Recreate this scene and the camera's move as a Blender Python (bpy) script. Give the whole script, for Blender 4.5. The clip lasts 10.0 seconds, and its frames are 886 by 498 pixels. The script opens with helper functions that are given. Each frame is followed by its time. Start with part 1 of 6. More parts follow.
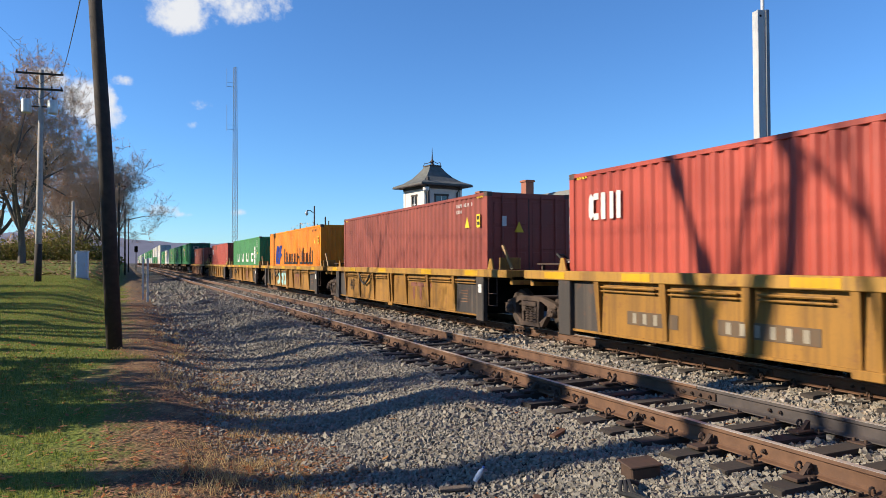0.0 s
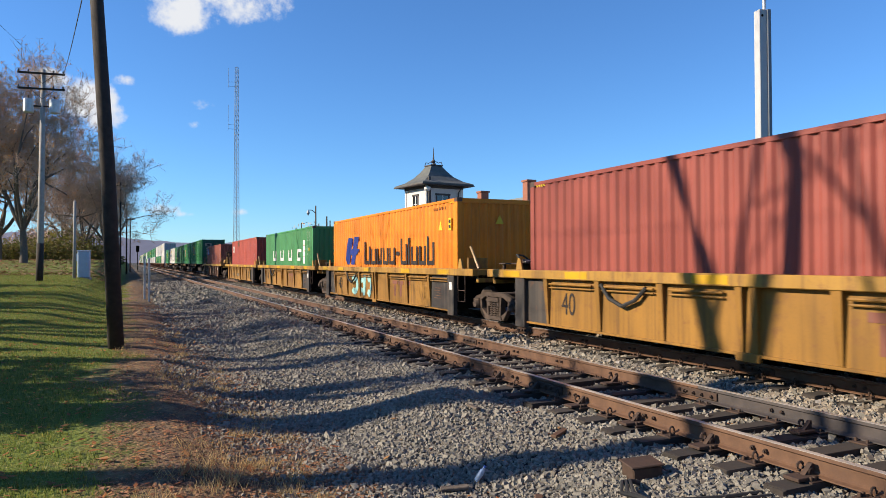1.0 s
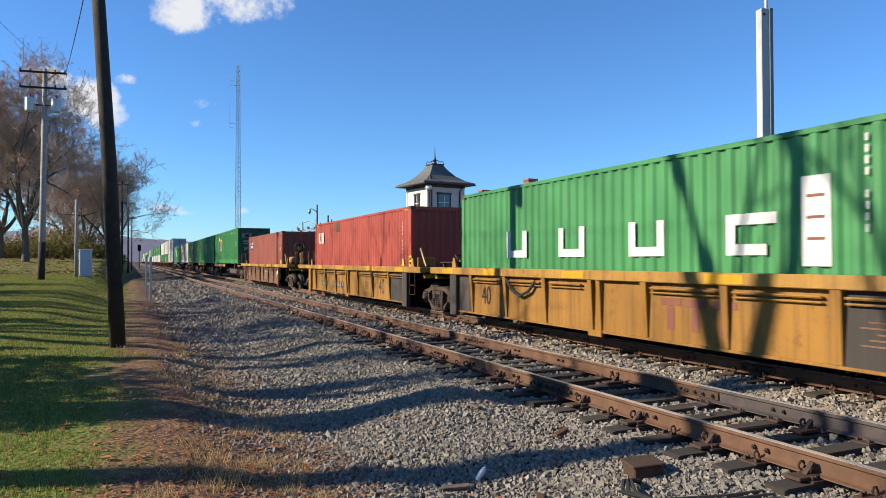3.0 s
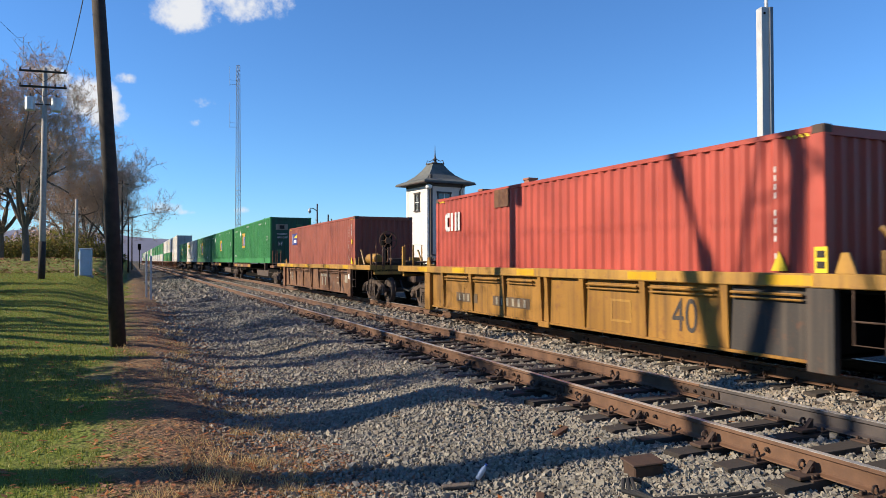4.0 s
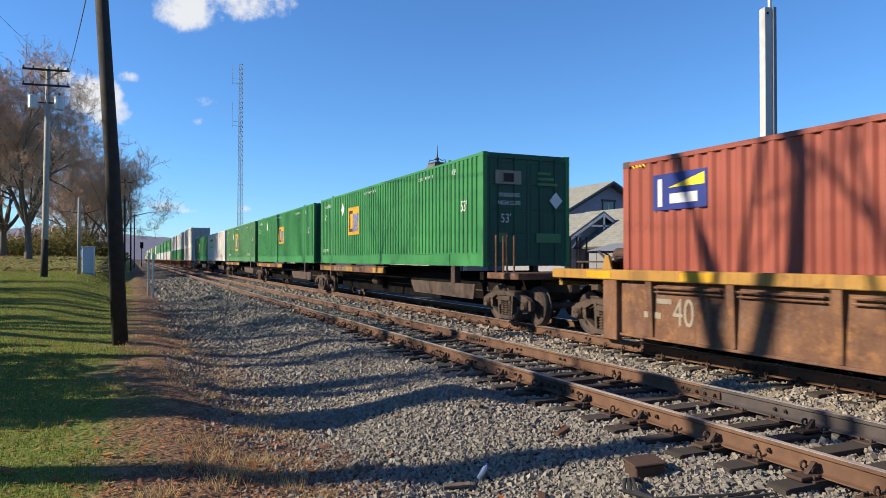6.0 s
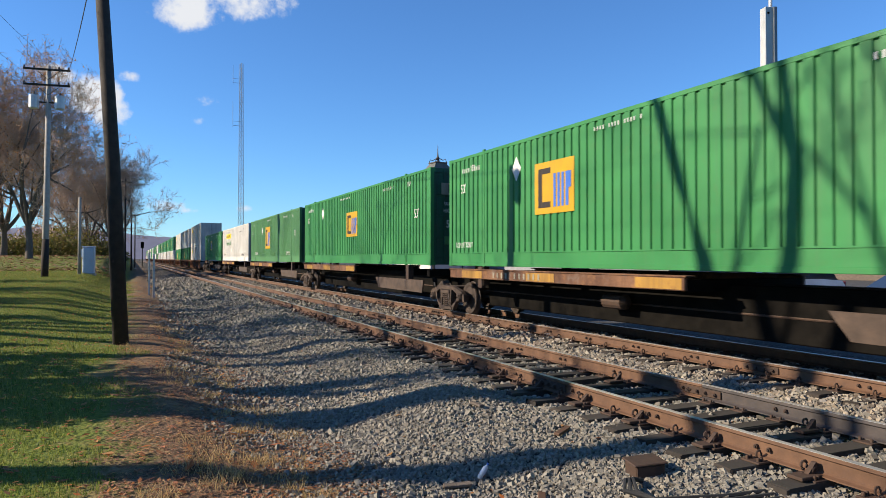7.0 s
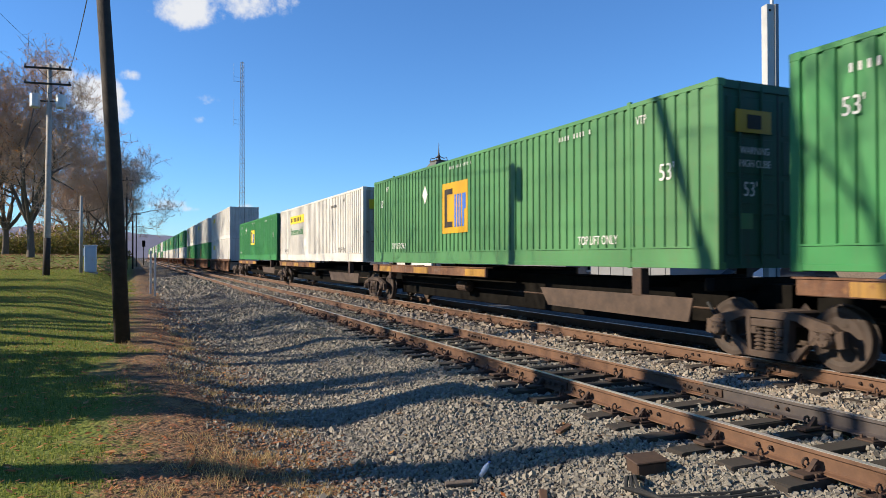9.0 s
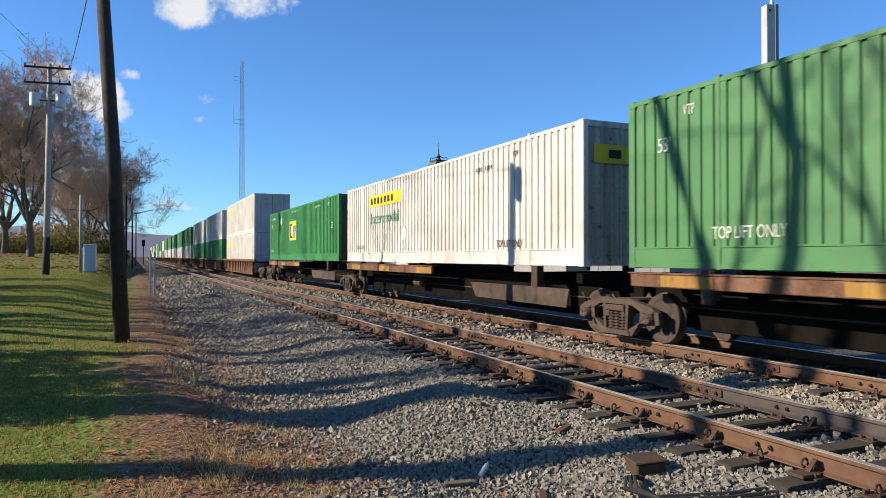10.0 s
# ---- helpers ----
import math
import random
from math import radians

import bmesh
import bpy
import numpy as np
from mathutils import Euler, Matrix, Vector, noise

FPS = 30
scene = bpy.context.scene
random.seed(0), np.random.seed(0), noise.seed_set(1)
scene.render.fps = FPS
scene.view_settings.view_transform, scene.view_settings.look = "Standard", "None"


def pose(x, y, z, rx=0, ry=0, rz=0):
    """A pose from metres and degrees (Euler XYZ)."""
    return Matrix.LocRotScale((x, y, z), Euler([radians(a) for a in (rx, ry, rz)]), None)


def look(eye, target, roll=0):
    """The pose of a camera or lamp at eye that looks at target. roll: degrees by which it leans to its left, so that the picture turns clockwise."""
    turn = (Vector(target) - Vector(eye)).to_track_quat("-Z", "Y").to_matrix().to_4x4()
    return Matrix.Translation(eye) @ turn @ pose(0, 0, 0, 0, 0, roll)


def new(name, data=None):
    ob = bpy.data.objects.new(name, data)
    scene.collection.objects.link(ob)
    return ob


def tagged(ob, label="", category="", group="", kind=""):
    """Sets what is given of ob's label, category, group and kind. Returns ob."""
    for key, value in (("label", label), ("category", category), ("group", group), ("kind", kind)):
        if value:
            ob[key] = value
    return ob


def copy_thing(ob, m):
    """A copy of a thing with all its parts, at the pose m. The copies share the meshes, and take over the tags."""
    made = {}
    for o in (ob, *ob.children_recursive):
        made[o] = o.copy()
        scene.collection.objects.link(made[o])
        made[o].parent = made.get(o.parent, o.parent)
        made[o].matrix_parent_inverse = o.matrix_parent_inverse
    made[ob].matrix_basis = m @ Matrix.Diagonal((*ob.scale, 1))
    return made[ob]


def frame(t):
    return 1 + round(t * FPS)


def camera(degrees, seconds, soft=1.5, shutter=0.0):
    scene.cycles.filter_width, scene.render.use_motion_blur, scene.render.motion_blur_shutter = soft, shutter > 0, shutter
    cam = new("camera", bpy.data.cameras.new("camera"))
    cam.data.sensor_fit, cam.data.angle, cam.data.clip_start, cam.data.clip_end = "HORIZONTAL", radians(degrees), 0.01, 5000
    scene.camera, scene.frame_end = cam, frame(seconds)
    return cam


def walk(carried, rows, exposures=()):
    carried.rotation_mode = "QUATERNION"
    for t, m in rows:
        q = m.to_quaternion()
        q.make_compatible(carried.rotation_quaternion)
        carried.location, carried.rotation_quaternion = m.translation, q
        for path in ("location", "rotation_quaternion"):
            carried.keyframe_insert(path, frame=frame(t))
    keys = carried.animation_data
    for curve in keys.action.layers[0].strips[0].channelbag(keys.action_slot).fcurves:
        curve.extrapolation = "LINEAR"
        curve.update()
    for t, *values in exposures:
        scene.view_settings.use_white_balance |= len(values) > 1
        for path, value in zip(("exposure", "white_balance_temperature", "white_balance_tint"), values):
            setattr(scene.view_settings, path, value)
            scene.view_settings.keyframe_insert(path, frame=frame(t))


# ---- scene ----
XC = 9.27          # centre line of the train's track
XN = 6.02          # centre line of the empty track
ZN = -0.10         # rail top of the empty track (train's rail top is 0)
SPEED = 14.12      # metres per second, towards the camera

# ---------------------------------------------------------------- camera
cam = camera(65.7, 10.0, soft=0.6, shutter=0.1)
EYE = (0.0, 0.0, 1.53)
TURNS = [(0.0, 24.779, 1.060, -0.212), (0.5, 24.730, 1.042, -0.247), (1.0, 24.669, 1.033, -0.192),
         (1.5, 24.646, 1.043, -0.155), (2.0, 24.579, 0.992, -0.148), (2.5, 24.564, 0.974, -0.149),
         (4.0, 24.545, 0.878, -0.180), (4.5, 24.563, 0.874, -0.090), (5.0, 24.566, 0.868, -0.01),
         (5.5, 24.454, 0.844, -0.010), (7.0, 24.339, 0.804, 0.030), (7.5, 24.344, 0.804, 0.010),
         (8.0, 24.325, 0.786, -0.090), (8.5, 24.262, 0.712, -0.110), (9.0, 24.244, 0.651, -0.056),
         (9.5, 24.221, 0.630, -0.017), (10.0, 24.269, 0.636, 0.010)]


def aim(yaw, pitch, roll):
    y, p = radians(yaw), radians(pitch)
    way = Vector((math.sin(y) * math.cos(p), math.cos(y) * math.cos(p), math.sin(p)))
    return look(EYE, Vector(EYE) + way * 10, roll)


walk(cam, [(t, aim(a, b, c)) for t, a, b, c in TURNS])

# ---------------------------------------------------------------- world, sun
SUN_AZ, SUN_EL = -72.0, 27.0       # degrees from +Y (negative: towards -X), and above the horizon
world = bpy.data.worlds.new("sky")
scene.world = world
world.use_nodes = True


def build_sky():
    nt = world.node_tree
    nt.nodes.clear()
    N, L = nt.nodes.new, nt.links.new
    out, bg, sky = N("ShaderNodeOutputWorld"), N("ShaderNodeBackground"), N("ShaderNodeTexSky")
    sky.sky_type, sky.sun_disc = "NISHITA", False
    sky.sun_elevation, sky.sun_rotation = radians(SUN_EL), radians(SUN_AZ)
    sky.air_density, sky.dust_density, sky.ozone_density = 1.0, 0.0, 5.0
    bg.inputs["Strength"].default_value = 0.0545
    geo = N("ShaderNodeTexCoord")
    # clouds: soft puffs at their bearings in the sky
    noise1 = N("ShaderNodeTexNoise")
    noise1.inputs["Scale"].default_value, noise1.inputs["Detail"].default_value = 22.0, 9.0
    noise1.inputs["Roughness"].default_value = 0.62
    L(geo.outputs["Generated"], noise1.inputs["Vector"])
    total = None
    # bearing (degrees right of +Y), height (degrees), half widths, density
    for az, el, wa, we, amount in CLOUDS:
        a, e = radians(az), radians(el)
        d = Vector((math.sin(a) * math.cos(e), math.cos(a) * math.cos(e), math.sin(e)))
        right = Vector((math.cos(a), -math.sin(a), 0))
        up = right.cross(d)
        sub = N("ShaderNodeVectorMath"); sub.operation = "SUBTRACT"; sub.inputs[1].default_value = d
        L(geo.outputs["Generated"], sub.inputs[0])
        sq = []
        for axis, half in ((right, wa), (up, we), (d, 20)):
            dot = N("ShaderNodeVectorMath"); dot.operation = "DOT_PRODUCT"; dot.inputs[1].default_value = axis
            L(sub.outputs[0], dot.inputs[0])
            m = N("ShaderNodeMath"); m.operation = "DIVIDE"; m.inputs[1].default_value = radians(half)
            L(dot.outputs["Value"], m.inputs[0])
            s = N("ShaderNodeMath"); s.operation = "MULTIPLY"
            L(m.outputs[0], s.inputs[0]); L(m.outputs[0], s.inputs[1])
            sq.append(s)
        add = N("ShaderNodeMath"); add.operation = "ADD"
        L(sq[0].outputs[0], add.inputs[0]); L(sq[1].outputs[0], add.inputs[1])
        add2 = N("ShaderNodeMath"); add2.operation = "ADD"
        L(add.outputs[0], add2.inputs[0]); L(sq[2].outputs[0], add2.inputs[1])
        rng = N("ShaderNodeMapRange"); rng.clamp = True
        rng.inputs["From Min"].default_value, rng.inputs["From Max"].default_value = 1.0, 0.0
        rng.inputs["To Min"].default_value, rng.inputs["To Max"].default_value = 0.0, amount
        L(add2.outputs[0], rng.inputs["Value"])
        if total is None:
            total = rng
        else:
            mx = N("ShaderNodeMath"); mx.operation = "MAXIMUM"
            L(total.outputs[0], mx.inputs[0]); L(rng.outputs[0], mx.inputs[1])
            total = mx
    n2 = N("ShaderNodeMath"); n2.operation = "MULTIPLY_ADD"
    n2.inputs[1].default_value, n2.inputs[2].default_value = 2.6, -1.55
    L(noise1.outputs["Fac"], n2.inputs[0])
    s = N("ShaderNodeMath"); s.operation = "ADD"
    L(n2.outputs[0], s.inputs[0]); L(total.outputs[0], s.inputs[1])
    gate = N("ShaderNodeMath"); gate.operation = "GREATER_THAN"; gate.inputs[1].default_value = 0.001
    L(total.outputs[0], gate.inputs[0])
    fac = N("ShaderNodeMapRange"); fac.interpolation_type = "SMOOTHSTEP"
    fac.inputs["From Min"].default_value, fac.inputs["From Max"].default_value = 0.12, 0.85
    L(s.outputs[0], fac.inputs["Value"])
    g2 = N("ShaderNodeMath"); g2.operation = "MULTIPLY"
    L(fac.outputs[0], g2.inputs[0]); L(gate.outputs[0], g2.inputs[1])
    mix = N("ShaderNodeMix"); mix.data_type = "RGBA"
    mix.inputs["B"].default_value = (8.2, 8.4, 8.8, 1)
    tint = N("ShaderNodeMix"); tint.data_type = "RGBA"; tint.blend_type = "MULTIPLY"
    tint.inputs["Factor"].default_value, tint.inputs["B"].default_value = 1.0, (0.98, 1.42, 1.83, 1)
    L(sky.outputs[0], tint.inputs["A"])
    L(g2.outputs[0], mix.inputs["Factor"]); L(tint.outputs["Result"], mix.inputs["A"])
    L(mix.outputs["Result"], bg.inputs["Color"]); L(bg.outputs[0], out.inputs[0])


CLOUDS = [(3.9, 19.0, 3.4, 2.2, 1.15), (8.5, 20.1, 3.9, 2.1, 1.1), (2.2, 20.2, 2.2, 1.4, 0.9), (6.1, 20.6, 3.0, 1.4, 1.0),
          (-2.6, 12.2, 2.3, 2.2, 1.2), (-1.6, 10.9, 1.8, 1.5, 1.0), (-5.0, 13.2, 2.4, 0.9, 0.9), (-0.3, 13.5, 1.3, 0.6, 0.85),
          (5.0, 12.3, 1.7, 0.75, 0.72), (4.5, 10.7, 0.9, 0.5, 0.62), (2.2, 4.1, 2.6, 0.75, 0.95), (3.8, 3.8, 2.0, 0.4, 0.7),
          (8.3, 4.0, 1.2, 0.4, 0.7), (14.8, 6.1, 0.8, 0.4, 0.5), (47.0, 5.2, 2.4, 0.5, 0.45)]
build_sky()

sun = new("sun", bpy.data.lights.new("sun", "SUN"))
sun.data.energy, sun.data.angle, sun.data.color = 5.0, radians(0.53), (1.0, 0.86, 0.66)
az, el = radians(SUN_AZ), radians(SUN_EL)
sun.matrix_world = look((math.sin(az) * 50, math.cos(az) * 50, 50 * math.tan(el)), (0, 0, 0))
scene.view_settings.exposure = 0.89

# ---------------------------------------------------------------- materials


class Nodes:
    """A small writer for node materials."""

    def __init__(self, name, rough=0.6, metal=0.0):
        self.m = bpy.data.materials.new(name)
        self.m.use_nodes = True
        self.t = self.m.node_tree
        self.b = self.t.nodes["Principled BSDF"]
        self.b.inputs["Roughness"].default_value, self.b.inputs["Metallic"].default_value = rough, metal
        self.co = self.t.nodes.new("ShaderNodeTexCoord")

    def add(self, kind, **values):
        n = self.t.nodes.new(kind)
        for k, v in values.items():
            n.inputs[k.replace("_", " ")].default_value = v
        return n

    def link(self, a, b):
        self.t.links.new(a, b)

    def noise(self, scale, detail=5.0, rough=0.55, stretch=None):
        n = self.add("ShaderNodeTexNoise", Scale=scale, Detail=detail, Roughness=rough)
        src = self.co.outputs["Object"]
        if stretch:
            mp = self.add("ShaderNodeMapping", Scale=stretch)
            self.link(src, mp.inputs["Vector"])
            src = mp.outputs[0]
        self.link(src, n.inputs["Vector"])
        return n.outputs["Fac"]

    def ramp(self, fac, lo, hi, a=0.0, b=1.0):
        r = self.add("ShaderNodeMapRange", From_Min=lo, From_Max=hi, To_Min=a, To_Max=b)
        self.link(fac, r.inputs["Value"])
        return r.outputs[0]

    def math(self, op, a, b):
        n = self.t.nodes.new("ShaderNodeMath")
        n.operation = op
        for i, v in enumerate((a, b)):
            if isinstance(v, (int, float)):
                n.inputs[i].default_value = v
            else:
                self.link(v, n.inputs[i])
        return n.outputs[0]

    def mix(self, fac, a, b):
        n = self.t.nodes.new("ShaderNodeMix")
        n.data_type = "RGBA"
        for key, v in (("Factor", fac), ("A", a), ("B", b)):
            if isinstance(v, tuple):
                n.inputs[key].default_value = (*v, 1)
            elif isinstance(v, (int, float)):
                n.inputs[key].default_value = v
            else:
                self.link(v, n.inputs[key])
        return n.outputs["Result"]

    def bump(self, height, strength=0.3, distance=0.01):
        n = self.add("ShaderNodeBump", Strength=strength, Distance=distance)
        self.link(height, n.inputs["Height"])
        self.link(n.outputs[0], self.b.inputs["Normal"])

    def colour(self, c):
        if isinstance(c, tuple):
            self.b.inputs["Base Color"].default_value = (*c, 1)
        else:
            self.link(c, self.b.inputs["Base Color"])
        return self.m


def scaled(c, k):
    return tuple(min(1.0, v * k) for v in c)


def paint(name, c, rough=0.5, dirt=0.35, rust=0.0, dirt_colour=(0.09, 0.07, 0.055), metal=0.0):
    """Weathered paint: fading in patches, dirt running down, rust in spots."""
    n = Nodes(name, rough, metal)
    streak = n.noise(1.0, 6, 0.6, (3.5, 3.5, 0.25))
    patch = n.noise(0.7, 5)
    grain = n.noise(30, 3)
    col = n.mix(n.ramp(patch, 0.35, 0.7), scaled(c, 0.82), scaled(c, 1.12))
    col = n.mix(n.math("MULTIPLY", n.ramp(streak, 0.48, 0.78), dirt), col, dirt_colour)
    fine_runs = n.noise(1.0, 5, 0.6, (14.0, 14.0, 0.35))
    col = n.mix(n.math("MULTIPLY", n.ramp(fine_runs, 0.52, 0.74), 0.25 + 0.5 * dirt), col, dirt_colour)
    col = n.mix(n.math("MULTIPLY", n.ramp(grain, 0.5, 0.75), 0.12 + 0.1 * dirt), col, dirt_colour)
    if rust:
        spots = n.noise(4.0, 8, 0.7)
        col = n.mix(n.math("MULTIPLY", n.ramp(spots, 0.56, 0.66), rust), col, (0.13, 0.05, 0.022))
    n.b.inputs["Specular IOR Level"].default_value = 0.3
    n.link(n.ramp(patch, 0.3, 0.7, rough - 0.08, rough + 0.14), n.b.inputs["Roughness"])
    n.bump(grain, 0.12, 0.002)
    return n.colour(col)


def rusted(name):
    """Brown paint gone to rust: pale worn patches, dark runs, orange bloom and scratches."""
    n = Nodes(name, 0.8)
    n.b.inputs["Specular IOR Level"].default_value = 0.2
    big, mid, fine = n.noise(0.9, 7, 0.68), n.noise(3.2, 7, 0.7), n.noise(26, 4, 0.65)
    runs = n.noise(1.0, 6, 0.65, (4.0, 4.0, 0.3))
    col = n.mix(n.ramp(big, 0.38, 0.62), (0.075, 0.036, 0.024), (0.17, 0.088, 0.05))
    col = n.mix(n.math("MULTIPLY", n.ramp(mid, 0.54, 0.66), 0.75), col, (0.24, 0.12, 0.05))
    col = n.mix(n.math("MULTIPLY", n.ramp(mid, 0.46, 0.36), 0.6), col, (0.15, 0.115, 0.095))
    col = n.mix(n.math("MULTIPLY", n.ramp(runs, 0.52, 0.72), 0.7), col, (0.035, 0.02, 0.015))
    col = n.mix(n.math("MULTIPLY", n.ramp(fine, 0.5, 0.72), 0.4), col, (0.05, 0.026, 0.018))
    n.bump(fine, 0.25, 0.003)
    return n.colour(col)


def plain(name, a, b, scale=8.0, rough=0.7, metal=0.0, bump=0.2, dist=0.005, detail=6.0):
    n = Nodes(name, rough, metal)
    f = n.noise(scale, detail, 0.6)
    g = n.noise(scale * 9, 3)
    col = n.mix(n.ramp(f, 0.3, 0.7), a, b)
    col = n.mix(n.math("MULTIPLY", n.ramp(g, 0.4, 0.8), 0.25), col, scaled(a, 0.6))
    n.bump(g, bump, dist)
    return n.colour(col)


def island(name, cols, rough=0.85, obj=False, grain=60.0, thin=0.0):
    """A material whose pieces differ: by loose piece, or by object."""
    n = Nodes(name, rough)
    r = n.add("ShaderNodeValToRGB")
    r.color_ramp.interpolation = "CONSTANT" if len(cols) > 6 else "LINEAR"
    while len(r.color_ramp.elements) < len(cols):
        r.color_ramp.elements.new(0.5)
    for i, c in enumerate(cols):
        r.color_ramp.elements[i].position = i / max(1, len(cols) - 1)
        r.color_ramp.elements[i].color = (*c, 1)
    src = n.t.nodes.new("ShaderNodeObjectInfo" if obj else "ShaderNodeNewGeometry")
    n.link(src.outputs["Random" if obj else "Random Per Island"], r.inputs["Fac"])
    g = n.noise(grain, 4)
    col = n.mix(n.math("MULTIPLY", n.ramp(g, 0.4, 0.75), 0.45), r.outputs["Color"], scaled(cols[0], 0.45))
    n.bump(g, 0.35, 0.006)
    if thin:
        through_light = n.t.nodes.new("ShaderNodeBsdfTranslucent")
        n.link(col, through_light.inputs["Color"])
        both = n.t.nodes.new("ShaderNodeMixShader")
        both.inputs[0].default_value = thin
        n.link(n.b.outputs[0], both.inputs[1])
        n.link(through_light.outputs[0], both.inputs[2])
        n.link(both.outputs[0], n.t.nodes["Material Output"].inputs["Surface"])
    return n.colour(col)


def ground_material():
    """Lawn, leaf-strewn dirt, grey stone and asphalt, by where they lie across the tracks."""
    n = Nodes("ground_cover", 0.95)
    n.b.inputs["Specular IOR Level"].default_value = 0.15
    sep = n.add("ShaderNodeSeparateXYZ")
    n.link(n.co.outputs["Object"], sep.inputs[0])
    x = sep.outputs["X"]
    big, mid, fine, grit = n.noise(0.55, 6, 0.65), n.noise(3.0, 6, 0.65), n.noise(28, 5, 0.7), n.noise(90, 4, 0.7)
    wob = n.math("ADD", x, n.math("MULTIPLY", n.math("SUBTRACT", big, 0.5), 2.4))
    wob = n.math("ADD", wob, n.math("MULTIPLY", n.math("SUBTRACT", mid, 0.5), 1.2))
    wob = n.math("ADD", wob, n.math("MULTIPLY", n.math("SUBTRACT", fine, 0.5), 0.9))
    grass = n.mix(n.ramp(fine, 0.3, 0.7), (0.055, 0.085, 0.014), (0.17, 0.20, 0.036))
    grass = n.mix(n.math("MULTIPLY", n.ramp(mid, 0.5, 0.7), 0.5), grass, (0.17, 0.15, 0.04))
    dirt = n.mix(n.ramp(grit, 0.35, 0.65), (0.035, 0.023, 0.016), (0.22, 0.145, 0.09))
    dirt = n.mix(n.math("MULTIPLY", n.ramp(mid, 0.48, 0.62), 0.65), dirt, (0.31, 0.205, 0.105))
    dirt = n.mix(n.math("MULTIPLY", n.ramp(fine, 0.5, 0.7), 0.6), dirt, (0.085, 0.045, 0.028))
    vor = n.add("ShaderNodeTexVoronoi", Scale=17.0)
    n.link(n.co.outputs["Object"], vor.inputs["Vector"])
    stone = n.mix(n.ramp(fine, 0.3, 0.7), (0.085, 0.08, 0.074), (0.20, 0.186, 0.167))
    # Shade in the gaps between stones, painted into the colour along the cells.
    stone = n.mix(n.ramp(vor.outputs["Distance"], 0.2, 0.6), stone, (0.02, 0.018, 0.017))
    asphalt = n.mix(n.ramp(mid, 0.3, 0.7), (0.05, 0.05, 0.052), (0.09, 0.09, 0.09))
    c = n.mix(n.ramp(wob, -0.6, 0.2), grass, dirt)
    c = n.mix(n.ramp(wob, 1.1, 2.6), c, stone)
    c = n.mix(n.ramp(x, 12.6, 13.0), c, asphalt)
    h = n.math("ADD", n.math("MULTIPLY", fine, 0.5), n.math("SUBTRACT", 1.0, vor.outputs["Distance"]))
    n.bump(h, 0.6, 0.03)
    return n.colour(c)


M = {}
M["ground"] = ground_material()
M["stone"] = island("ballast_stone", [(0.115, 0.105, 0.0889), (0.195, 0.177, 0.146), (0.248, 0.224, 0.182), (0.156, 0.142, 0.119), (0.277, 0.25, 0.204), (0.138, 0.112, 0.0872)], 0.95)
M["stone_rusty"] = island("ballast_stone_rusty", [(0.124, 0.0998, 0.0761), (0.286, 0.233, 0.172), (0.371, 0.314, 0.238), (0.199, 0.152, 0.114), (0.324, 0.294, 0.266)], 0.9)
M["tie"] = island("weathered_tie", [(0.0195, 0.0152, 0.0122), (0.0369, 0.0282, 0.0217), (0.026, 0.0195, 0.0152)], 0.9, True, 25)
M["rail"] = plain("rusty_rail", (0.0718, 0.0342, 0.0177), (0.132, 0.0651, 0.0331), 5, 0.75, 0.0, 0.3, 0.002)
M["rail_dark"] = plain("dark_oiled_rail", (0.035, 0.03, 0.03), (0.07, 0.055, 0.05), 5, 0.6, 0.1, 0.3, 0.002)
M["railtop"] = plain("polished_railhead", (0.496, 0.48, 0.456), (0.368, 0.328, 0.296), 3, 0.3, 0.25, 0.05, 0.001)
M["iron"] = plain("rusty_iron", (0.029, 0.0158, 0.0105), (0.0606, 0.0306, 0.0168), 14, 0.8, 0.0, 0.3, 0.002)
M["truck"] = plain("dusty_cast_steel", (0.033, 0.0209, 0.0143), (0.077, 0.0484, 0.033), 3, 0.85, 0.0, 0.3, 0.003)
M["wheel"] = plain("brown_wheel_steel", (0.0275, 0.0187, 0.0143), (0.066, 0.044, 0.033), 4, 0.75, 0.2, 0.2, 0.002)
# Black parts; deepened so the colour also carries the shade under the cars.
M["black"] = plain("black_and_shade", (0.0035, 0.00315, 0.0028), (0.0098, 0.0084, 0.007), 4, 0.75)
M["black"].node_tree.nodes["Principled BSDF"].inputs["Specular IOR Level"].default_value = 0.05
M["yellow"] = paint("well_car_yellow", (0.249, 0.122, 0.0206), 0.6, 0.85, 0.5, (0.0704, 0.0368, 0.0141))
M["sill"] = paint("sill_yellow", (0.33, 0.178, 0.033), 0.55, 0.8, 0.6, (0.112, 0.0594, 0.0264))
M["sill_letter"] = paint("dull_cream_marking", (0.252, 0.222, 0.168), 0.6, 0.4)
M["number_ground"] = paint("faded_dark_band", (0.085, 0.06, 0.04), 0.7, 0.6, 0.4, (0.15, 0.085, 0.03))
M["bright"] = paint("reflector_yellow", (0.477, 0.269, 0.00842), 0.4, 0.15)
M["grey_panel"] = paint("grey_panel", (0.0367, 0.0326, 0.0306), 0.75, 0.7, 0.35)
M["rust_car"] = rusted("rusted_well_car")
M["white_mark"] = paint("white_marking", (0.585, 0.578, 0.555), 0.5, 0.12)
M["dark_mark"] = paint("dark_marking", (0.016, 0.0112, 0.0096), 0.6, 0.2)
M["brown_mark"] = paint("faded_brown_marking", (0.192, 0.068, 0.044), 0.6, 0.2)
M["warn"] = paint("yellow_marking", (0.68, 0.496, 0.024), 0.5, 0.1)
